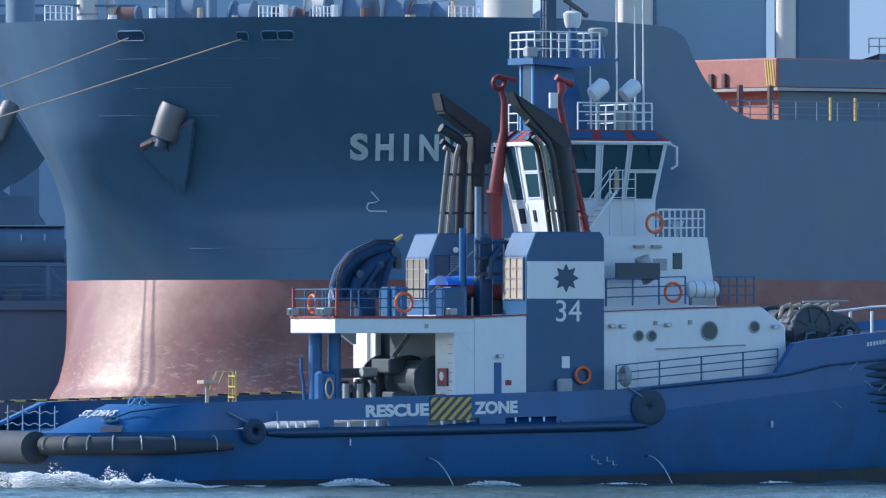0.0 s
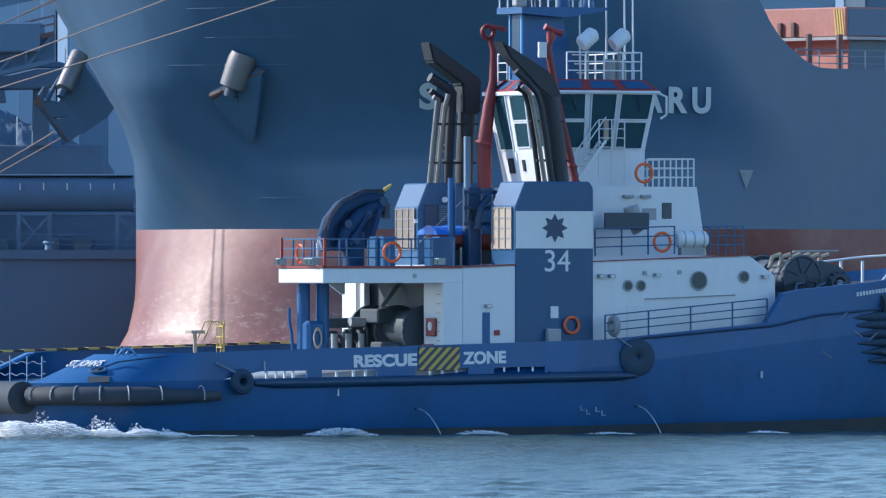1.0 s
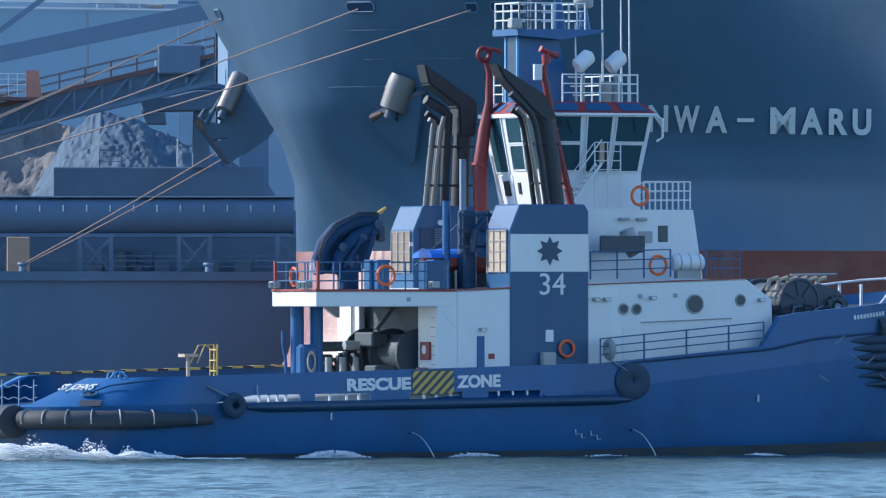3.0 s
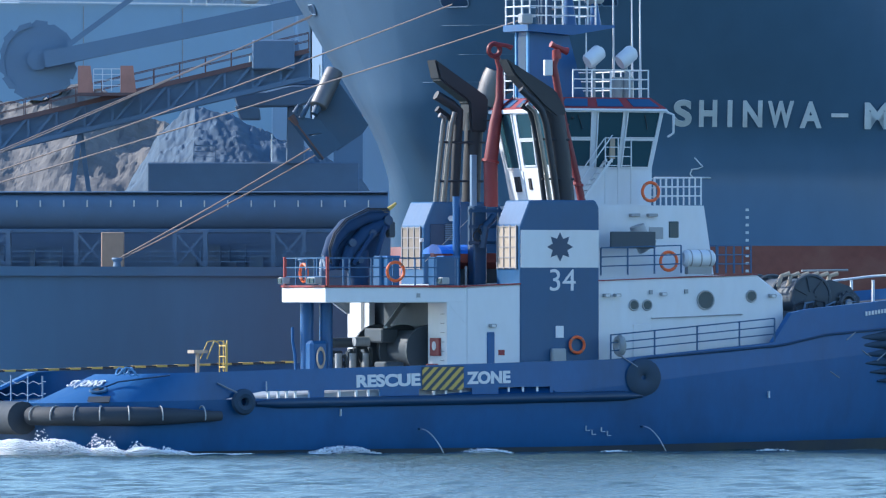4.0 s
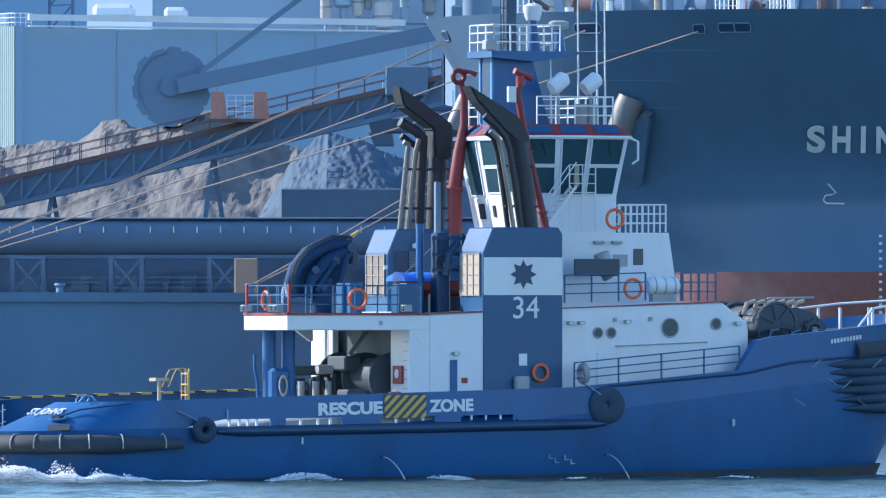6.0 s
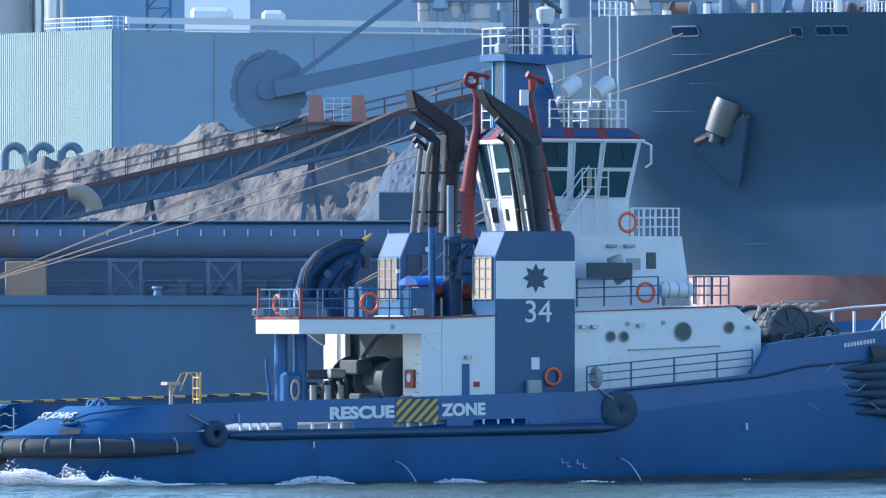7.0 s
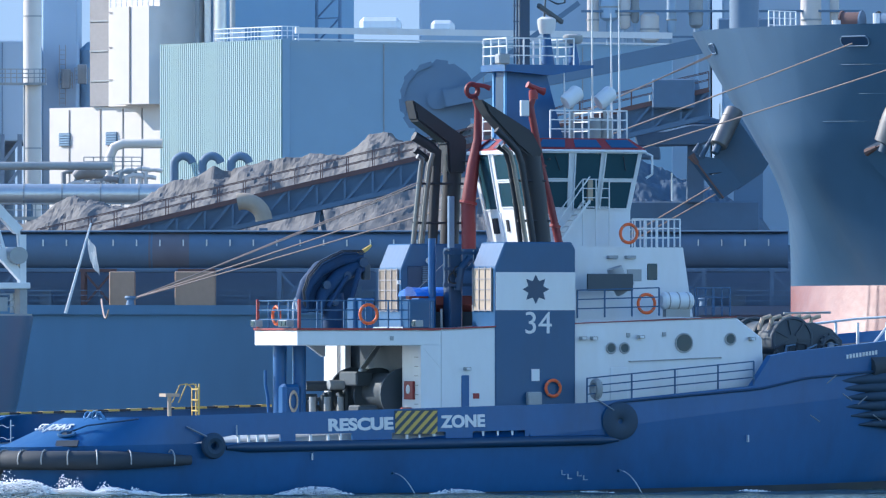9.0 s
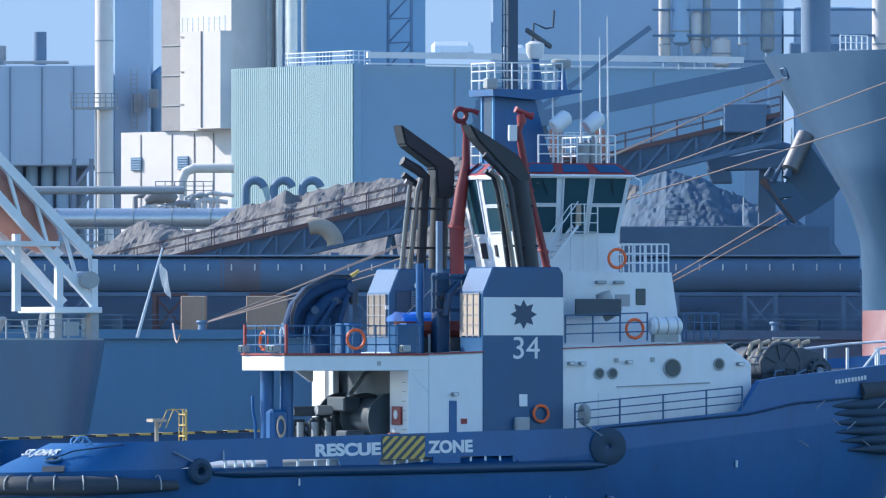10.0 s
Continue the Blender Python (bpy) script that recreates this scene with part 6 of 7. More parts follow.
def build_incline():
    a, b = Vector((-46.5, 668, 11.4)), Vector((-3.8, 668, 21.4))
    iv = thing("inclined_conveyor", "rusty dark inclined conveyor bridge with handrails", "conveyor")
    for y in (667, 669.5):
        o = Vector((0, y - 668, 0))
        part("chord", bar(bmesh.new(), a + o, b + o, 0.3, 0.3), M_RUST, iv)
        part("chord", bar(bmesh.new(), a + o - Vector((0, 0, 1.7)), b + o - Vector((0, 0, 1.7)), 0.3, 0.3), M_TUBE, iv)
    n = 24
    for k in range(n):
        p, q = a.lerp(b, k / n) + Vector((0, -1, 0)), a.lerp(b, (k + 1) / n) + Vector((0, -1, 0))
        part("lattice", bar(bmesh.new(), p - Vector((0, 0, 1.7)), q, 0.16), M_TUBE, iv)
        part("lattice", bar(bmesh.new(), q - Vector((0, 0, 1.7)), q, 0.14), M_TUBE, iv)
    sheet = prism(bmesh.new(), [(a.x, a.z - 1.65), (b.x, b.z - 1.65), (b.x, b.z - 0.1), (a.x, a.z - 0.1)], "y", 667.3, 669.2)
    part("belt_casing", sheet, M_TUBE, iv)
    railing("conveyor_railing", [a + Vector((0, -1.3, 0.1)), b + Vector((0, -1.3, 0.1))], iv, M_RUST, 1.05, bars=(0.55, 1.05), step=1.7, r=0.035)
    railing("conveyor_railing", [a + Vector((0, 1.6, 0.1)), b + Vector((0, 1.6, 0.1))], iv, M_RUST, 1.05, bars=(0.55, 1.05), step=1.7, r=0.03)
    for u in (0.18, 0.42, 0.66):
        p = a.lerp(b, u)
        bm = bmesh.new()
        bar(bm, (p.x - 1.2, 667.45, 7.5), (p.x, 667.45, p.z - 1.75), 0.3)
        bar(bm, (p.x + 1.2, 668.9, 7.5), (p.x, 668.9, p.z - 1.75), 0.3)
        bar(bm, (p.x - 0.6, 667, (p.z + 6) / 2), (p.x + 0.6, 669.5, (p.z + 6) / 2), 0.2)
        part("trestle_leg", bm, M_TUBE, iv)
    part("drive_house", boxed(-7.4, -4.7, 666.5, 670, 20.2, 22.1, 0.1), M_TUBE, iv)
    # orange platform
    pl = thing("maintenance_platform", "faded orange steel platform with white rails", "platform")
    for x in (-18.4, -15.7):
        part("side_plate", prism(bmesh.new(), [(x, 18.7), (x + 1.0, 18.7), (x + 0.8, 20.4), (x, 20.4)], "y", 665.0, 665.2), M_FADED, pl)
    railing("platform_rail", [(-17.4, 665.1, 18.8), (-15.7, 665.1, 18.8)], pl, M_WHITE, 1.4, bars=(0.35, 0.7, 1.05, 1.4), step=0.6, r=0.03)
    part("platform_deck", boxed(-18.4, -14.7, 664.9, 666.9, 18.5, 18.7), M_RUST, pl)
    # pale elbow chute at the foot
    pts = [(-33.2 + 1.3 * math.sin(q), 664, 13.0 + 1.3 * math.cos(q)) for q in np.linspace(-0.3, 1.5, 8)]
    part("chute_elbow", tubed(pts, 0.55, 14), M_BUFF, iv, "pale curved chute elbow", smooth=True)
    part("chute_leg", boxed(-32.2, -31.7, 663.8, 664.2, 7.5, 12.6), M_GANTRY, iv)
    # darker machine house behind the bow
    mh = thing("transfer_tower", "dark stepped conveyor transfer tower", "tower")
    for poly, y0, y1 in (([(-14.2, 12.5), (-0.6, 12.5), (-0.6, 14.4), (-14.2, 14.4)], 674, 677),
                         ([(-8.6, 18.0), (-7.0, 17.9), (-6.9, 17.1), (-8.2, 17.1)], 672, 675),
                         ([(-8.7, 18.85), (-8.4, 17.9), (-4.4, 18.0), (-1.9, 18.9), (-1.9, 19.3), (-5.0, 19.3), (-6.6, 18.9)], 672, 676),
                         ([(-6.9, 19.3), (-6.6, 20.0), (-4.6, 20.0), (-2.7, 19.5), (-2.6, 19.3)], 672.5, 675.5),
                         ([(-5.9, 20.0), (-5.9, 21.1), (-4.8, 21.1), (-4.8, 20.0)], 673, 675),
                         ([(-6.9, 21.0), (-6.9, 22.2), (-4.5, 22.2), (-4.4, 21.5), (-4.9, 21.0)], 672, 675),
                         ([(-5.3, 14.3), (-5.2, 18.0), (-4.2, 18.05), (-4.1, 14.3)], 673.5, 675.5)):
        bm = prism(bmesh.new(), poly, "y", y0, y1)
        bmesh.ops.bevel(bm, geom=bm.edges[:], offset=0.08, segments=1, affect="EDGES")
        part("tower_block", bm, M_TUBE, mh)
    for x, z0, z1 in ((-7.6, 18.9, 21.2), (-3.1, 19.3, 20.6), (-6.2, 14.4, 16.2)):
        part("light_pole", tubed([(x, 671.9, z0), (x, 671.9, z1)], 0.06, 6), M_SILVER, mh)
    for x in (-10.5, -6.5, -2.5):
        part("tower_leg", boxed(x, x + 0.5, 674.2, 676, 7.5, 12.55), M_GANTRY, mh)
    railing("tower_rail", [(-11.2, 674.2, 14.4), (-9.8, 674.2, 14.4)], mh, M_FARGREY, 1.1, step=1.2)


build_incline()


def build_reclaimer():
    rc = thing("bucket_wheel_reclaimer", "grey-blue bucket-wheel reclaimer with long boom", "machine")
    w = part("bucket_wheel", disc(bmesh.new(), (-22.7, 722, 22.0), 2.55, "y", 1.2, 40), M_FARGREY, rc, "large toothed bucket wheel")
    rng = random.Random(12)
    for k in range(14):
        a = 2 * math.pi * (k + 0.3 * rng.random()) / 14
        h = 2.6 + 0.14 * rng.random()
        bm = prism(bmesh.new(), [(-0.58, 2.3), (0.5, 2.3), (0.5, h), (-0.3, h + 0.06), (-0.58, 2.45)], "y", -0.61 - 0.012 * k, 0.61 + 0.012 * k)
        bmesh.ops.transform(bm, matrix=Matrix.Translation((-22.7, 722, 22.0)) @ Matrix.Rotation(a, 4, "Y"), verts=bm.verts)
        part("bucket", bm, M_FARGREY, w)
    part("wheel_hub", disc(bmesh.new(), (-22.7, 721.2, 22.0), 0.7, "y", 0.6, 20), M_FARGREY, w)
    bm = bmesh.new()
    bar(bm, (-22.2, 720.5, 22.0), (-2.0, 720.5, 26.2), 0.9, 1.1)
    part("boom", bm, M_FARGREY, rc)
    bm = bmesh.new()
    bar(bm, (-20.6, 720.4, 23.0), (-13.0, 720.4, 28.6), 0.35)
    part("stay", bm, M_FARGREY, rc)
    part("winch_house", boxed(-3.5, 0.5, 719, 724, 24.5, 27.5, 0.1), M_FARGREY, rc)
    part("mast_column", boxed(-2.4, -0.4, 720, 723, 7.5, 24.6), M_FARGREY, rc)


build_reclaimer()


def heap(name, label, material, x0, x1, y0, y1, profile, seed, nx=360, ny=60, rough=0.6, fine=0.0):
    """Loose heap: crest line along x, slopes down towards the front and back, with gullies."""
    verts, faces = [], []
    for j in range(ny):
        v = j / (ny - 1)
        for i in range(nx):
            x = x0 + (x1 - x0) * i / (nx - 1)
            crest = lerp_table(profile, x) - 7.4
            k = 1 - abs(v - 0.6) / 0.6 if v < 0.6 else 1 - (v - 0.6) / 0.4
            y = y0 + (y1 - y0) * v
            z = crest * max(0.0, k) ** 0.8
            z += rough * min(1, crest / 3) * (noise.fractal(Vector((x * 0.22, y * 0.13, seed)), 1.1, 2.0, 5) + 0.3 * noise.noise(Vector((x * 0.9, y * 0.3, seed))) + fine * (abs(noise.noise(Vector((x * 1.4, y * 0.9, seed)))) + 0.6 * noise.noise(Vector((x * 3.3, y * 2.1, seed))))) * (0.3 + k)
            verts.append((x, y, 7.4 + max(z, -0.1)))
    for j in range(ny - 1):
        for i in range(nx - 1):
            a = j * nx + i
            faces.append((a, a + 1, a + nx + 1, a + nx))
    me = bpy.data.meshes.new(name)
    me.from_pydata(verts, [], faces)
    me.materials.append(material)
    tagged(new(name, me), label, "heap", "ore heaps", "stuff")


heap("ore_heap", "long grey heap of ore with gullies", M_HEAP, -75, -8, 694, 745,
     [(-75, 13.0), (-60, 13.6), (-50, 14.3), (-44, 15.0), (-40, 16.6), (-38.5, 17.4), (-34, 17.6), (-29.5, 19.0), (-27.5, 19.9), (-24, 19.6), (-20, 20.0), (-14, 18.0), (-8, 14)], 3.0, 420, 90, rough=0.8, fine=0.16)
heap("ore_heap", "pale rocky heap of ore lumps", M_ROCK, -19, 4, 680, 720,
     [(-19, 8.0), (-16.5, 12.5), (-14, 16.3), (-11.6, 18.3), (-9, 17.8), (-6, 16.5), (-1, 14), (4, 9)], 9.0, 300, 70, rough=0.7, fine=0.25)


# ---- works behind the heaps ----
def build_works():
    hall = thing("corrugated_hall", "pale teal corrugated steel hall", "building")
    A, B = Vector((-50.1, 866, 0)), Vector((-39.3, 850, 0))
    poly = [(A.x, A.y), (B.x, B.y), (-8.0, 866), (-14.0, 905), (-46, 900)]
    part("hall_core", prism(bmesh.new(), poly, "z", 7.5, 29.6), M_SIDE, hall)
    d = (B - A)
    n = Vector((d.y, -d.x, 0)).normalized()
    bm = bmesh.new()
    count = 62
    for k in range(count):
        line = [A.lerp(B, (k + f) / count) + n * o for f, o in ((0, 0.14), (0.6, 0.14), (0.68, 0.03), (0.92, 0.03), (1.0, 0.14))]
        for u, v in zip(line, line[1:]):
            bm.faces.new([bm.verts.new((w.x, w.y, z)) for w, z in ((u, 7.5), (v, 7.5), (v, 29.75), (u, 29.75))])
    part("corrugated_cladding", bm, M_TEAL, hall, "pale teal corrugated cladding")
    part("corner_flashing", boxed(B.x - 0.05, B.x + 0.55, B.y - 0.15, B.y + 0.4, 7.5, 29.8), M_SIDE, hall)
    d2 = (Vector((-8.0, 866, 0)) - B).normalized()
    for k in range(1, 4):
        p = B + d2 * 9.0 * k
        part("wall_joint", boxed(p.x - 0.04, p.x + 0.04, p.y - 0.08, p.y + 0.1, 12, 29.4), M_GREY, hall)
    band = bmesh.new()
    bar(band, (B.x + 1.0, B.y - 0.1, 30.45), (-8.0, 865.9, 30.45), 0.3, 0.5)
    bar(band, (B.x + 1.0, B.y - 0.05, 29.75), (-8.0, 865.95, 29.75), 0.3, 0.12)
    part("roof_edge", band, M_WHITE, hall, "pale roof edge")
    part("roof_hood", boxed(-33.6, -30.2, 862, 866, 30.7, 31.9, 0.35), M_WHITE, hall, "white roof ventilator")
    part("roof_hood", boxed(-27.8, -25.9, 864, 868, 30.7, 31.7, 0.3), M_WHITE, hall)
    railing("roof_railing", [(-45.5, 861, 29.7), (-39.5, 852.0, 29.7), (-38.2, 853, 29.7)], hall, M_WHITE, 1.15, bars=(0.4, 0.8, 1.15), step=0.55, r=0.05)
    for x in (-44.0, -41.6):
        part("roof_unit", boxed(x, x + 1.0, 860.5, 862, 29.7, 31.0, 0.05), M_WHITE, hall)
    for k in range(3):
        x = -48.0 + 2.3 * k
        pts = [(x, 847.5, 7.5), (x, 847.5, 19.0)] + [(x + 0.75 - 0.75 * math.cos(q), 847.5, 19.5 + 0.75 * math.sin(q)) for q in np.linspace(0, 2.9, 10)]
        part("duct", tubed(pts, 0.34, 12), M_FARGREY, hall, "curved steel duct", smooth=True)

    hall.matrix_world = Matrix.Translation((0, 0, 6)) @ Matrix.Scale(0.98, 4) @ Matrix.Translation((0, 0, -6))
    wb = thing("concrete_plant_building", "stained whitewashed concrete plant building", "building")
    part("low_block", boxed(-58.8, -48.9, 862, 880, 7.5, 24.8), M_CONC, wb)
    part("high_block", boxed(-53.15, -48.6, 861.6, 880, 24.8, 46), M_CONC, wb)
    part("stair_tower", boxed(-51.6, -48.4, 860.2, 861.6, 24.9, 33.0), M_CONC, wb, "weathered concrete tower face")
    part("brown_strip", boxed(-54.9, -53.17, 861.7, 870, 24.85, 46), M_BEIGE, wb, "brown-grey panel strip")
    for z in (26.9, 29.4, 31.9):
        part("strip_joint", boxed(-54.88, -53.2, 861.62, 861.72, z, z + 0.1), M_GREY, wb)
    for x in (-57.8, -53.6):
        lv = part("louvre_window", boxed(x, x + 0.9, 861.85, 862.1, 20.4 + 1.2, 22.7), M_FARGREY, wb, "blue-grey louvre window")
        for k in range(5):
            part("louvre_slat", boxed(x - 0.02, x + 0.92, 861.78, 861.9, 21.65 + 0.21 * k, 21.72 + 0.21 * k), M_SIDE, lv)
    for x in (-57.0, -54.2, -52.2, -50.5):
        part("wall_joint", boxed(x - 0.04, x + 0.04, 861.93, 862.02, 15, 24.6), M_BEIGE, wb)
    for z in (27.0, 29.7, 32.6):
        part("wall_joint", boxed(-53.1, -51.7, 861.5, 861.62, z, z + 0.07), M_BEIGE, wb)
    part("wall_joint", boxed(-50.1, -50.03, 860.1, 860.22, 25, 33), M_BEIGE, wb)
    railing("tower_railing", [(-52.0, 860.4, 33.0), (-48.2, 860.4, 33.0)], wb, M_WHITE, 1.2, bars=(0.4, 0.8, 1.2), step=0.5, r=0.05)
    part("dark_side", boxed(-48.35, -46.6, 866, 880, 20, 46), M_SIDE, wb)
    for x, r, m in ((-46.4, 0.25, M_SILVER), (-45.3, 0.45, M_SILVER), (-44.2, 0.2, M_GREY), (-47.3, 0.18, M_GREY)):
        part("riser_pipe", tubed([(x, 864, 20), (x, 864, 46)], r, 10), m, wb, smooth=True)
    lt = bmesh.new()
    for x in (-43.4, -41.4):
        bar(lt, (x, 872, 29), (x, 872, 46), 0.16)
    for k in range(8):
        z = 30 + 2 * k
        bar(lt, (-43.4, 872, z), (-41.4, 872, z + 2), 0.1)
        bar(lt, (-43.4, 872, z), (-41.4, 872, z), 0.1)
    part("lattice_mast", lt, M_FARGREY, wb)

    wb.matrix_world = Matrix.Translation((-54.7, 874, 0)) @ Matrix.Rotation(radians(-48), 4, "Z") @ Matrix.Diagonal((1.5, 1, 1, 1)) @ Matrix.Translation((53.2, -862, 0))
    st = thing("steel_stack", "pale steel chimney stack with service platforms", "chimney")
    part("stack_shell", tubed([(-60.2, 858, 7.5), (-60.2, 858, 46)], 0.74, 24), M_CONC, st, smooth=True)
    for z in (26.3, 21.0, 31.8):
        part("stack_ring", tubed([(-60.2, 858, z), (-60.2, 858, z + 0.12)], 0.78, 24), M_GREY, st, smooth=True)
    part("stack_platform", boxed(-62.8, -59.0, 856.6, 857.4, 26.2, 26.4), M_GREY, st)
    railing("platform_railing", [(-62.8, 856.5, 26.4), (-59.0, 856.5, 26.4)], st, M_GREY, 1.1, bars=(0.4, 0.75, 1.1), step=0.5, r=0.05)
    part("stack_ladder", tubed([(-60.8, 857.2, 12), (-60.8, 857.2, 26.3)], 0.08, 6), M_GREY, st)

    tw = thing("process_tower", "haze-tinted blue-grey steel process tower", "tower")
    part("tower_shell", boxed(-58.85, -56.0, 870, 876, 7.3, 46, 0.1), M_HAZEBLUE, tw)
    part("tower_vessel", tubed([(-55.2, 874, 20), (-55.2, 874, 29.5), (-55.2, 874, 30.2)], [0.95, 0.95, 0.2], 18), M_SIDE, tw, smooth=True)
    bm = bmesh.new()
    for x in (-57.4, -56.9):
        bar(bm, (x, 869.4, 24.8), (x, 869.4, 29.8), 0.08)
    for k in range(12):
        bar(bm, (-57.4, 869.4, 25 + 0.4 * k), (-56.9, 869.4, 25 + 0.4 * k), 0.06)
    part("tower_ladder", bm, M_GREY, tw)
    for x, z in ((-57.2, 26.2), (-55.9, 26.6)):
        part("tower_box", boxed(x, x + 0.7, 868.9, 869.8, z, z + 1.6, 0.05), M_GREY, tw)
        railing("tower_railing", [(x - 0.2, 868.7, z), (x + 0.9, 868.7, z)], tw, M_GREY, 1.3, step=0.4, r=0.04)

    tw.matrix_world = Matrix.Translation((0, 0, 6)) @ Matrix.Diagonal((1.08, 1.055, 1.055, 1)) @ Matrix.Translation((0, 0, -6))
    lb = thing("steel_shed", "haze-tinted blue-grey steel shed with roof vessels", "building")
    part("shed_upper", boxed(-85, -60.6, 905, 930, 22.5, 31.2, 0.1), M_HAZEBLUE, lb)
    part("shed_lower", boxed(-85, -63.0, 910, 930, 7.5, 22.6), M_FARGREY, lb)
    for k in range(9):
        x = -73.5 + 1.25 * k
        part("silo_column", tubed([(x, 908, 7.5), (x, 908, 22.5)], 0.5, 14), M_SIDE, lb, smooth=True)
    for k in range(7):
        part("shed_joint", boxed(-78 + 2.6 * k, -77.93 + 2.6 * k, 904.9, 905.05, 22.6, 31.0), M_FARGREY, lb)
    for x, r, h in ((-73.4, 0.8, 1.9), (-71.2, 0.85, 2.0), (-69.1, 0.85, 1.9), (-65.5, 0.55, 3.1)):
        part("roof_vessel", tubed([(x, 910, 31.1), (x, 910, 31.1 + h)], r, 16), M_GREY if h < 3 else M_FARGREY, lb, smooth=True)
    part("roof_pipe", tubed([(-68.3, 908, 31.5), (-63, 908, 31.5)], 0.15, 8), M_GREY, lb)
    bm = bmesh.new()
    for x in (-62.0, -60.6):
        bar(bm, (x, 900, 7.5), (x, 900, 23), 0.35)
    for z in (18, 20.5):
        bar(bm, (-62, 900, z), (-60.6, 900, z + 2.0), 0.25)
        bar(bm, (-62, 900, z), (-60.6, 900, z), 0.25)
    part("steel_trestle", bm, M_GANTRY, lb)

    lb.matrix_world = Matrix.Diagonal((1.06, 1, 1, 1))
    gp = thing("gas_main", "large galvanised gas main on a pipe bridge", "pipe")
    part("main_pipe", tubed([(-90, 790, 16.4), (-44.5, 790, 16.4)], 0.78, 22), M_SILVER, gp, "shiny galvanised pipe", smooth=True)
    for k in range(16):
        x = -88 + 2.9 * k
        part("pipe_joint", tubed([(x, 790, 16.4), (x + 0.12, 790, 16.4)], 0.82, 22), M_GREY, gp, smooth=True)
    part("bridge_girder", boxed(-90, -44.5, 788.6, 788.9, 14.45, 14.7), M_GREY, gp)
    railing("bridge_railing", [(-72, 788.5, 14.7), (-44.6, 788.5, 14.7)], gp, M_GREY, 1.0, bars=(0.5, 1.0), step=0.8, r=0.05)
    for k in range(10):
        x = -88 + 4.6 * k
        part("pipe_support", boxed(x, x + 0.35, 789, 791, 7.5, 15.7), M_FARGREY, gp)
    part("upper_pipe", tubed([(-62, 800, 18.7), (-50, 800, 18.7)], 0.32, 14), M_GREY, gp, smooth=True)
    part("bend_pipe", tubed([(-53.0, 845, 17.0), (-53.0, 845, 20.2), (-52.7, 845, 20.9), (-52.0, 845, 21.2), (-48.8, 845, 21.2)], 0.4, 14), M_CONC, gp, "pale lagged pipe bend", smooth=True)
    rng = random.Random(6)
    for k in range(14):
        x = -55.5 + 0.5 * k
        z = 17.6 + 1.2 * rng.random()
        part("valve_pipe", tubed([(x, 826, 16.5), (x, 826, z), (x + 0.6, 826, z + 0.15), (x + 1.3, 826, z + 0.1 * rng.random())], 0.16 + 0.14 * rng.random(), 10), rng.choice((M_GREY, M_BEIGE, M_CONC)), gp, smooth=True)
    part("valve_body", tubed([(-54.4, 822, 18.2), (-53.6, 822, 18.7), (-52.6, 822, 18.7), (-52.0, 822, 18.3)], [0.3, 0.7, 0.7, 0.3], 14), M_BEIGE, gp, smooth=True)
    railing("valve_railing", [(-53.5, 820, 18.6), (-49.0, 820, 18.6)], gp, M_GREY, 1.1, bars=(0.4, 0.75, 1.1), step=0.7, r=0.045)

    # works seen over the carrier's deck
    fw = thing("distant_plant", "hazy blue-grey plant blocks behind the ship", "building")
    for x0, x1, z1, m in ((12.5, 37, 37, M_HAZEBLUE), (52.5, 62.0, 48, M_SIDE), (64.6, 69.2, 48, M_FARGREY), (-4, 12, 36, M_HAZEBLUE), (42.6, 49, 40, M_HAZEBLUE), (-30, -5, 40, M_HAZEBLUE), (-46.5, -38, 40, M_HAZEBLUE)):
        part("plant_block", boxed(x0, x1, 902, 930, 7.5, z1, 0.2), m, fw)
    for x, r in ((39.6, 2.1), (50.5, 1.5), (63.4, 0.85)):
        sk = part("plant_chimney", tubed([(x, 898, 7.5), (x, 898, 52)], r, 20), M_CONC, fw, "pale stack", smooth=True)
    for x, r, z0, z1, m in ((-15.0, 0.5, 31.5, 40, M_CONC), (-13.6, 0.8, 32.6, 40, M_HAZEBLUE), (-12.3, 0.5, 31.9, 35.5, M_CONC), (-11.4, 0.35, 32.4, 40, M_GREY),
                            (-10.15, 0.8, 30.7, 33.3, M_CONC), (-8.3, 0.4, 31.5, 40, M_HAZEBLUE), (-6.2, 0.6, 32.0, 40, M_GREY), (3.6, 0.9, 31.5, 38, M_CONC), (5.6, 0.4, 31.0, 40, M_CONC)):
        tank = part("process_vessel", tubed([(x, 897, z0), (x, 897, z0 + 0.25), (x, 897, z1 - 0.3), (x, 897, z1)], [r * 0.6, r, r, r * 0.6], 18), m, fw, "pale process vessel", smooth=True)
        part("vessel_leg", tubed([(x, 897.2, 7.5), (x, 897.2, z0 + 0.1)], r * 0.35, 10), M_HAZEBLUE, tank)
        part("vessel_band", tubed([(x, 897, z0 + 1.1), (x, 897, z0 + 1.25)], r + 0.06, 18), M_GREY, tank)
    for z in (31.2, 33.4, 35.6):
        part("pipe_rack", bar(bmesh.new(), (-16, 896.5, z), (8, 896.5, z), 0.25, 0.2), M_FARGREY, fw)
    part("low_annex", boxed(72, 90, 905, 930, 7.5, 29.6), M_FARGREY, fw)
    railing("annex_railing", [(71, 904, 29.6), (80, 904, 29.6)], fw, M_GREY, 1.3, bars=(0.6, 1.3), step=0.9, r=0.06)


build_works()


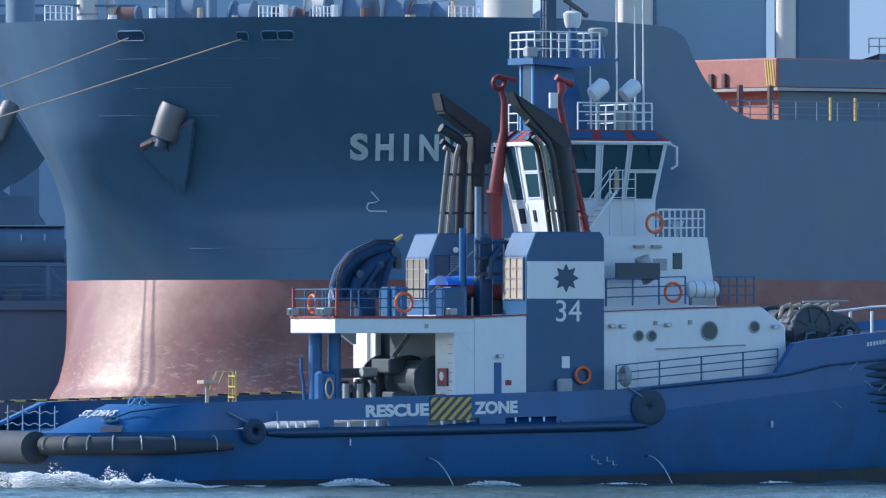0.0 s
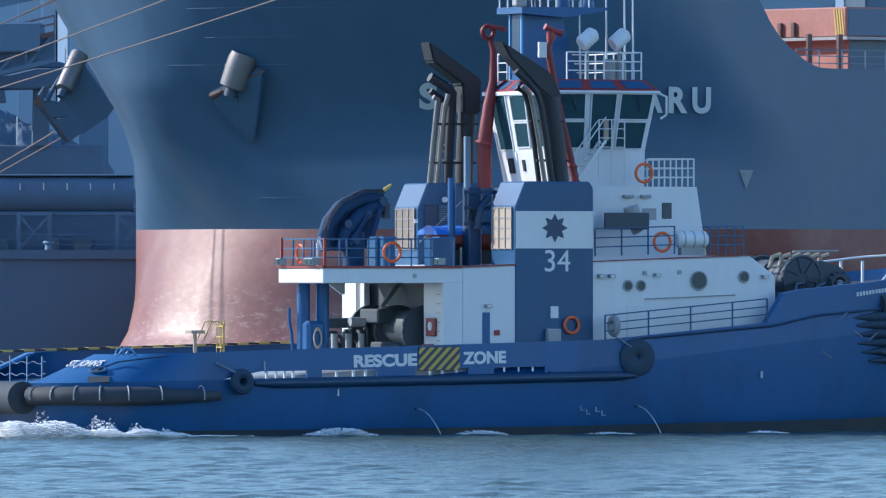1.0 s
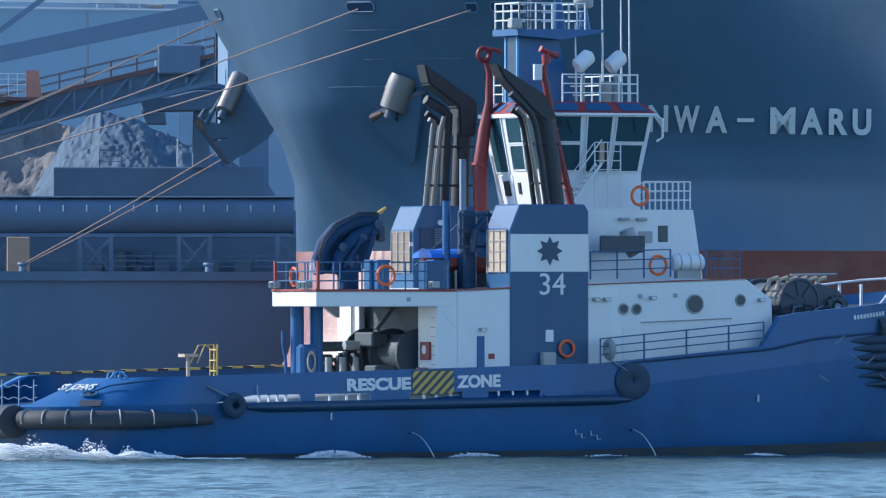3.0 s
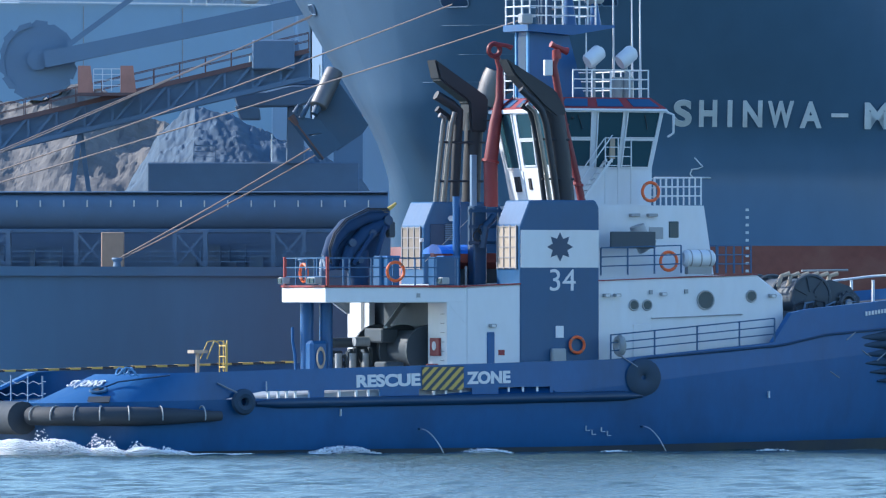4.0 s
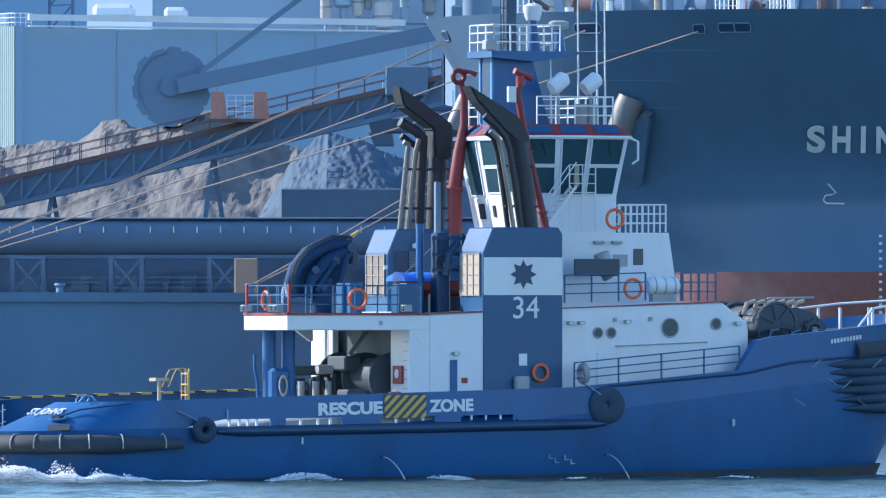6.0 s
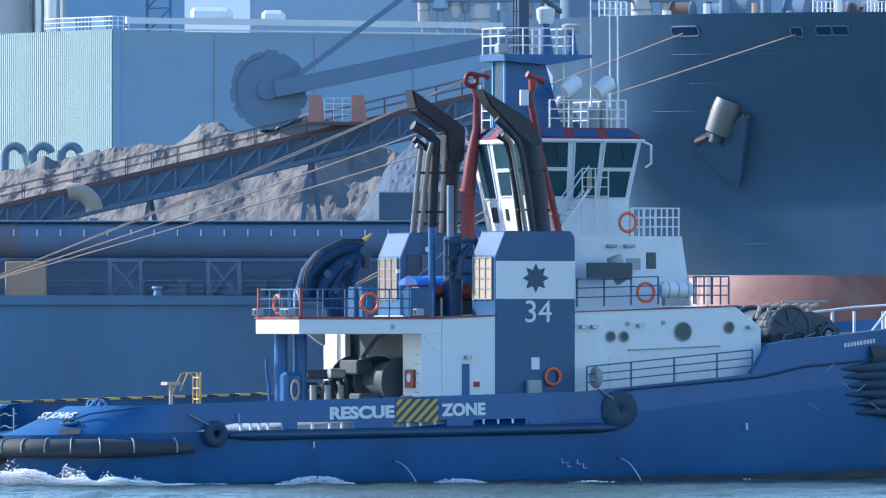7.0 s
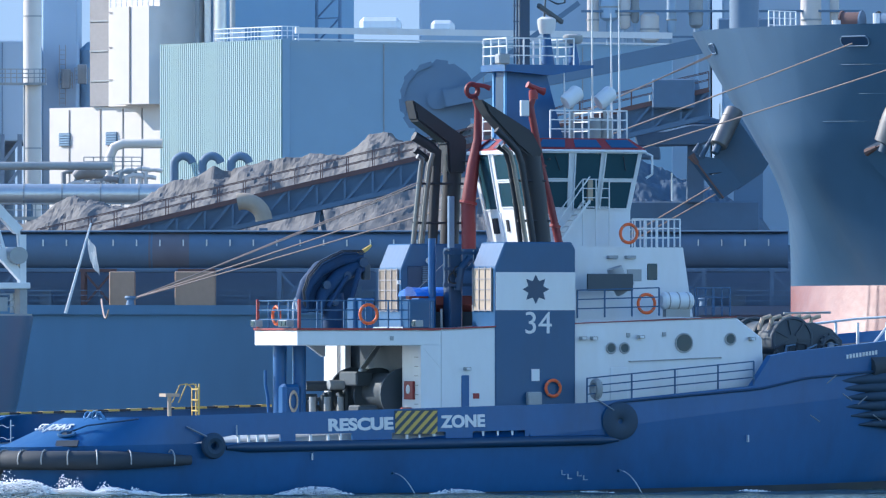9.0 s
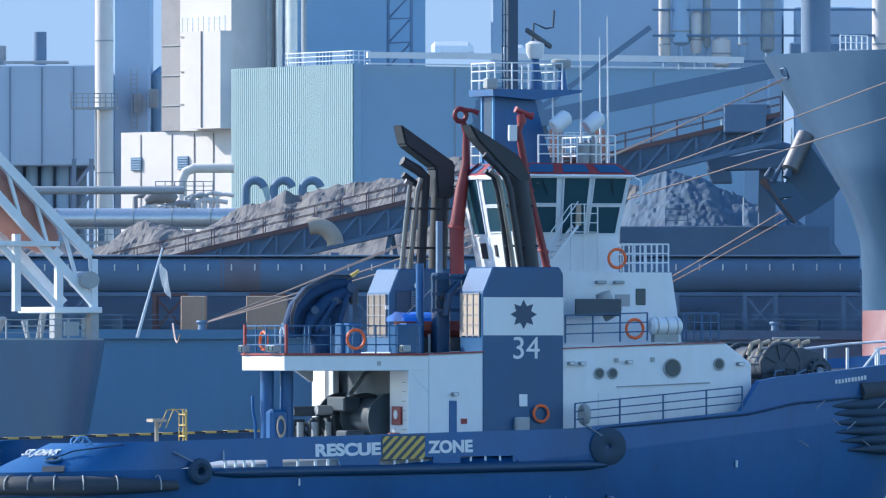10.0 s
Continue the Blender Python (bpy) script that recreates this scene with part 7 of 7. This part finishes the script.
# ---- stern of the ship moored astern ----
def build_neighbour():
    ns = thing("moored_ship", "stern of a dark blue moored cargo ship", "ship")
    bm = bmesh.new()

    def ringn(z, cut):
        pts = [(-130, 600), (-46, 600)]
        for k in range(1, 9):
            a = math.pi / 2 * k / 8
            pts.append((-46 + (7 - cut) * math.sin(a), 600 + 8 * (1 - math.cos(a))))
        pts += [(-39 - cut, 620), (-46, 626), (-130, 626)]
        return [Vector((x, y, z)) for x, y in pts]
    loft(bm, [ringn(-2, 2.5), ringn(2, 1.0), ringn(6.95, 0.0)])
    part("hull", bm, M_HULL, ns, "dark blue stern plating", smooth=True)
    part("deck", loft(bmesh.new(), [ringn(6.95, 0.1), ringn(7.05, 0.1)]), M_GREY, ns)
    railing("stern_railing", [(-70, 600.3, 7.0), (-46, 600.3, 7.0), (-42.2, 602, 7.1), (-39.3, 607, 7.2)], ns, M_GREY, 1.1, bars=(0.37, 0.74, 1.1), step=1.15, r=0.035, label="pale pipe railing")
    part("gate_panel", boxed(-43.8, -43.0, 600.7, 600.8, 7.2, 8.0), M_GREY, ns)
    # gravity-launch lifeboat on its ramp
    rp = part("launch_ramp", bar(bmesh.new(), (-52.5, 603, 21.9), (-43.4, 603, 11.8), 0.35, 0.5), M_WHITE, ns, "white lattice lifeboat launching ramp")
    for y in (603, 606.4):
        part("ramp_beam", bar(bmesh.new(), (-52.5, y, 20.0), (-43.2, y, 9.1), 0.3, 0.45), M_WHITE, rp)
    part("ramp_beam", bar(bmesh.new(), (-52.5, 606.4, 21.9), (-43.4, 606.4, 11.8), 0.3, 0.45), M_WHITE, rp)
    for k in range(7):
        u = k / 6
        p = Vector((-52.5, 603, 21.9)).lerp(Vector((-43.4, 603, 11.8)), u)
        q = Vector((-52.5, 603, 20.0)).lerp(Vector((-43.2, 603, 9.1)), min(1, u + 0.08))
        part("ramp_lattice", bar(bmesh.new(), p, q, 0.16), M_WHITE, rp)
    for x, z in ((-45.1, 11.2), (-43.2, 11.6), (-47.4, 13.0)):
        part("ramp_leg", bar(bmesh.new(), (x, 603, 8.6), (x, 603, z), 0.34), M_WHITE, rp)
    part("ramp_brace", bar(bmesh.new(), (-48.4, 603, 12.5), (-45.2, 603, 8.9), 0.3), M_WHITE, rp)
    part("ramp_foot", boxed(-45.5, -42.9, 602.6, 606.8, 8.5, 8.85, 0.04), M_WHITE, rp)
    part("ramp_tray", boxed(-49.0, -45.2, 602.6, 603.4, 12.3, 12.6, 0.04), M_WHITE, rp)
    for x in (-45.2, -43.2):
        part("ramp_post", boxed(x - 0.2, x + 0.2, 602.8, 603.4, 7.0, 8.6), M_GREY, rp)
    rings = []
    a, b = Vector((-50.0, 604.7, 17.8)), Vector((-44.6, 604.7, 12.2))
    d = (b - a).normalized()
    up = Vector((0, -1, 0)).cross(d)
    up = up if up.z > 0 else -up
    for u, r in ((0, 0.9), (0.1, 1.3), (0.5, 1.5), (0.8, 1.3), (0.95, 0.75), (1, 0.3)):
        c = a.lerp(b, u)
        rings.append([c + r * (0.95 * math.cos(q) * Vector((0, 1, 0)) + 0.95 * math.sin(q) * up) for q in [2 * math.pi * j / 18 for j in range(18)]])
    part("lifeboat", loft(bmesh.new(), rings), M_FADED, ns, "faded orange enclosed lifeboat", smooth=True)
    part("ramp_winch", tubed([(-43.6, 602.5, 10.4), (-43.6, 604, 10.4)], 0.5, 14), M_GREY, ns)
    ns.matrix_world = Matrix.Translation((-36.1, 556, 6 - 6 * 0.927)) @ Matrix.Rotation(radians(35), 4, "Z") @ Matrix.Diagonal((1.13, 0.927, 0.927, 1)) @ Matrix.Translation((39, -600, 0))
    fp = part("flagstaff", tubed([(-40.3, 604, 7.1), (-38.9, 604, 12.3)], [0.09, 0.05], 8), M_WHITE, ns)
    verts = [[(-39.05 + 0.1 * i + 0.02 * j, 604 + 0.12 * math.sin(i * 1.5 + j), 11.5 - 0.35 * j - 0.16 * i) for i in range(6)] for j in range(5)]
    bm = bmesh.new()
    loft(bm, [[Vector(p) for p in r] for r in verts], closed=False)
    bmesh.ops.solidify(bm, geom=bm.faces[:], thickness=0.02)
    part("flag", bm, M_WHITE, fp, "pale drooping flag", smooth=True)
    for ob in ns.children:
        if ob.name.split(".")[0] in ("launch_ramp", "lifeboat", "ramp_winch", "flagstaff"):
            ob.location.x += 2.1
    bm = bmesh.new()
    rng = random.Random(9)
    for k in range(7):
        x = -47.5 + 1.1 * k
        tube(bm, [(x, 608 + 3 * rng.random(), 7.05), (x, 609, 7.9 + 0.7 * rng.random())], 0.12 + 0.1 * rng.random(), 8)
    part("mooring_fitting", bm, M_GREY, ns)
    mooring((-35.6, 566, 7.2), quay_point(-1.0, 1.0) + Vector((0, 0, 7.85)), 0.7, 0.05, "slack pale mooring rope")


build_neighbour()


# ---- wake ----
def build_wake():
    rng = random.Random(21)
    bm = bmesh.new()

    def blob(c, r, flat=0.6):
        vs = []
        for q in ((1, 0, 0), (-1, 0, 0), (0, 1, 0), (0, -1, 0), (0, 0, 1), (0, 0, -1)):
            k = r * rng.uniform(0.6, 1.3)
            vs.append(bm.verts.new((c[0] + q[0] * k * 1.5, c[1] + q[1] * k, c[2] + q[2] * k * flat)))
        for a in (0, 1):
            for b in (2, 3):
                for d in (4, 5):
                    bm.faces.new((vs[a], vs[b], vs[d]))
    for k in range(7500):
        u = rng.random() ** 1.3
        x = -22.4 + 9.0 * u
        h = max(0.06, 0.85 * (1 - u) ** 1.2 * (0.7 + 0.3 * math.sin(x * 3.1) * math.sin(x * 1.3)))
        y = -6.5 - 1.1 * rng.random() * (1 - 0.5 * u) + (0.9 * max(0, -19.4 - x))
        blob((x, y, h * rng.random() - 0.02), 0.015 + 0.045 * rng.random())
    for k in range(1300):
        s = rng.choice((-21.2, -19.6, -19.2, -18.1, -16.9))
        x = s + rng.gauss(0, 0.28)
        top = (0.5 + 0.6 * rng.random()) * max(0.25, (-14.5 - s) / 6.5) * math.exp(-((x - s) / 0.3) ** 2)
        blob((x, -6.4 - 0.7 * rng.random() + 0.9 * max(0, -19.4 - x), top * rng.random() ** 0.7), 0.008 + 0.02 * rng.random(), 1.2)
    for k in range(1900):
        x = -22.6 + 1.5 * rng.random()
        y = -6 + 12 * rng.random()
        blob((x, y, 0.55 * rng.random()), 0.02 + 0.045 * rng.random())
    for x0, x1, n, h in ((-11.2, -8.3, 900, 0.2), (-4.9, -2.9, 400, 0.12), (7.5, 9.0, 160, 0.06), (0.5, 2.5, 120, 0.05)):
        for k in range(n):
            u = rng.random()
            blob((x0 + (x1 - x0) * u, -6.35 - 1.1 * rng.random(), 1.6 * h * rng.random() * math.sin(math.pi * u)), 0.02 + 0.035 * rng.random(), 0.5)
    ob = part("wake_foam", bm, M_FOAM, smooth=True)
    return tagged(ob, "white broken foam along the tug's stern and side", "foam", kind="stuff")


wake = build_wake()


def motions():
    walk(tug, TUG_ROWS)
    walk(wake, [(t, Matrix.Translation((m.translation.x, m.translation.y, 0)) @ m.to_3x3().to_4x4()) for t, m in TUG_ROWS])


motions()
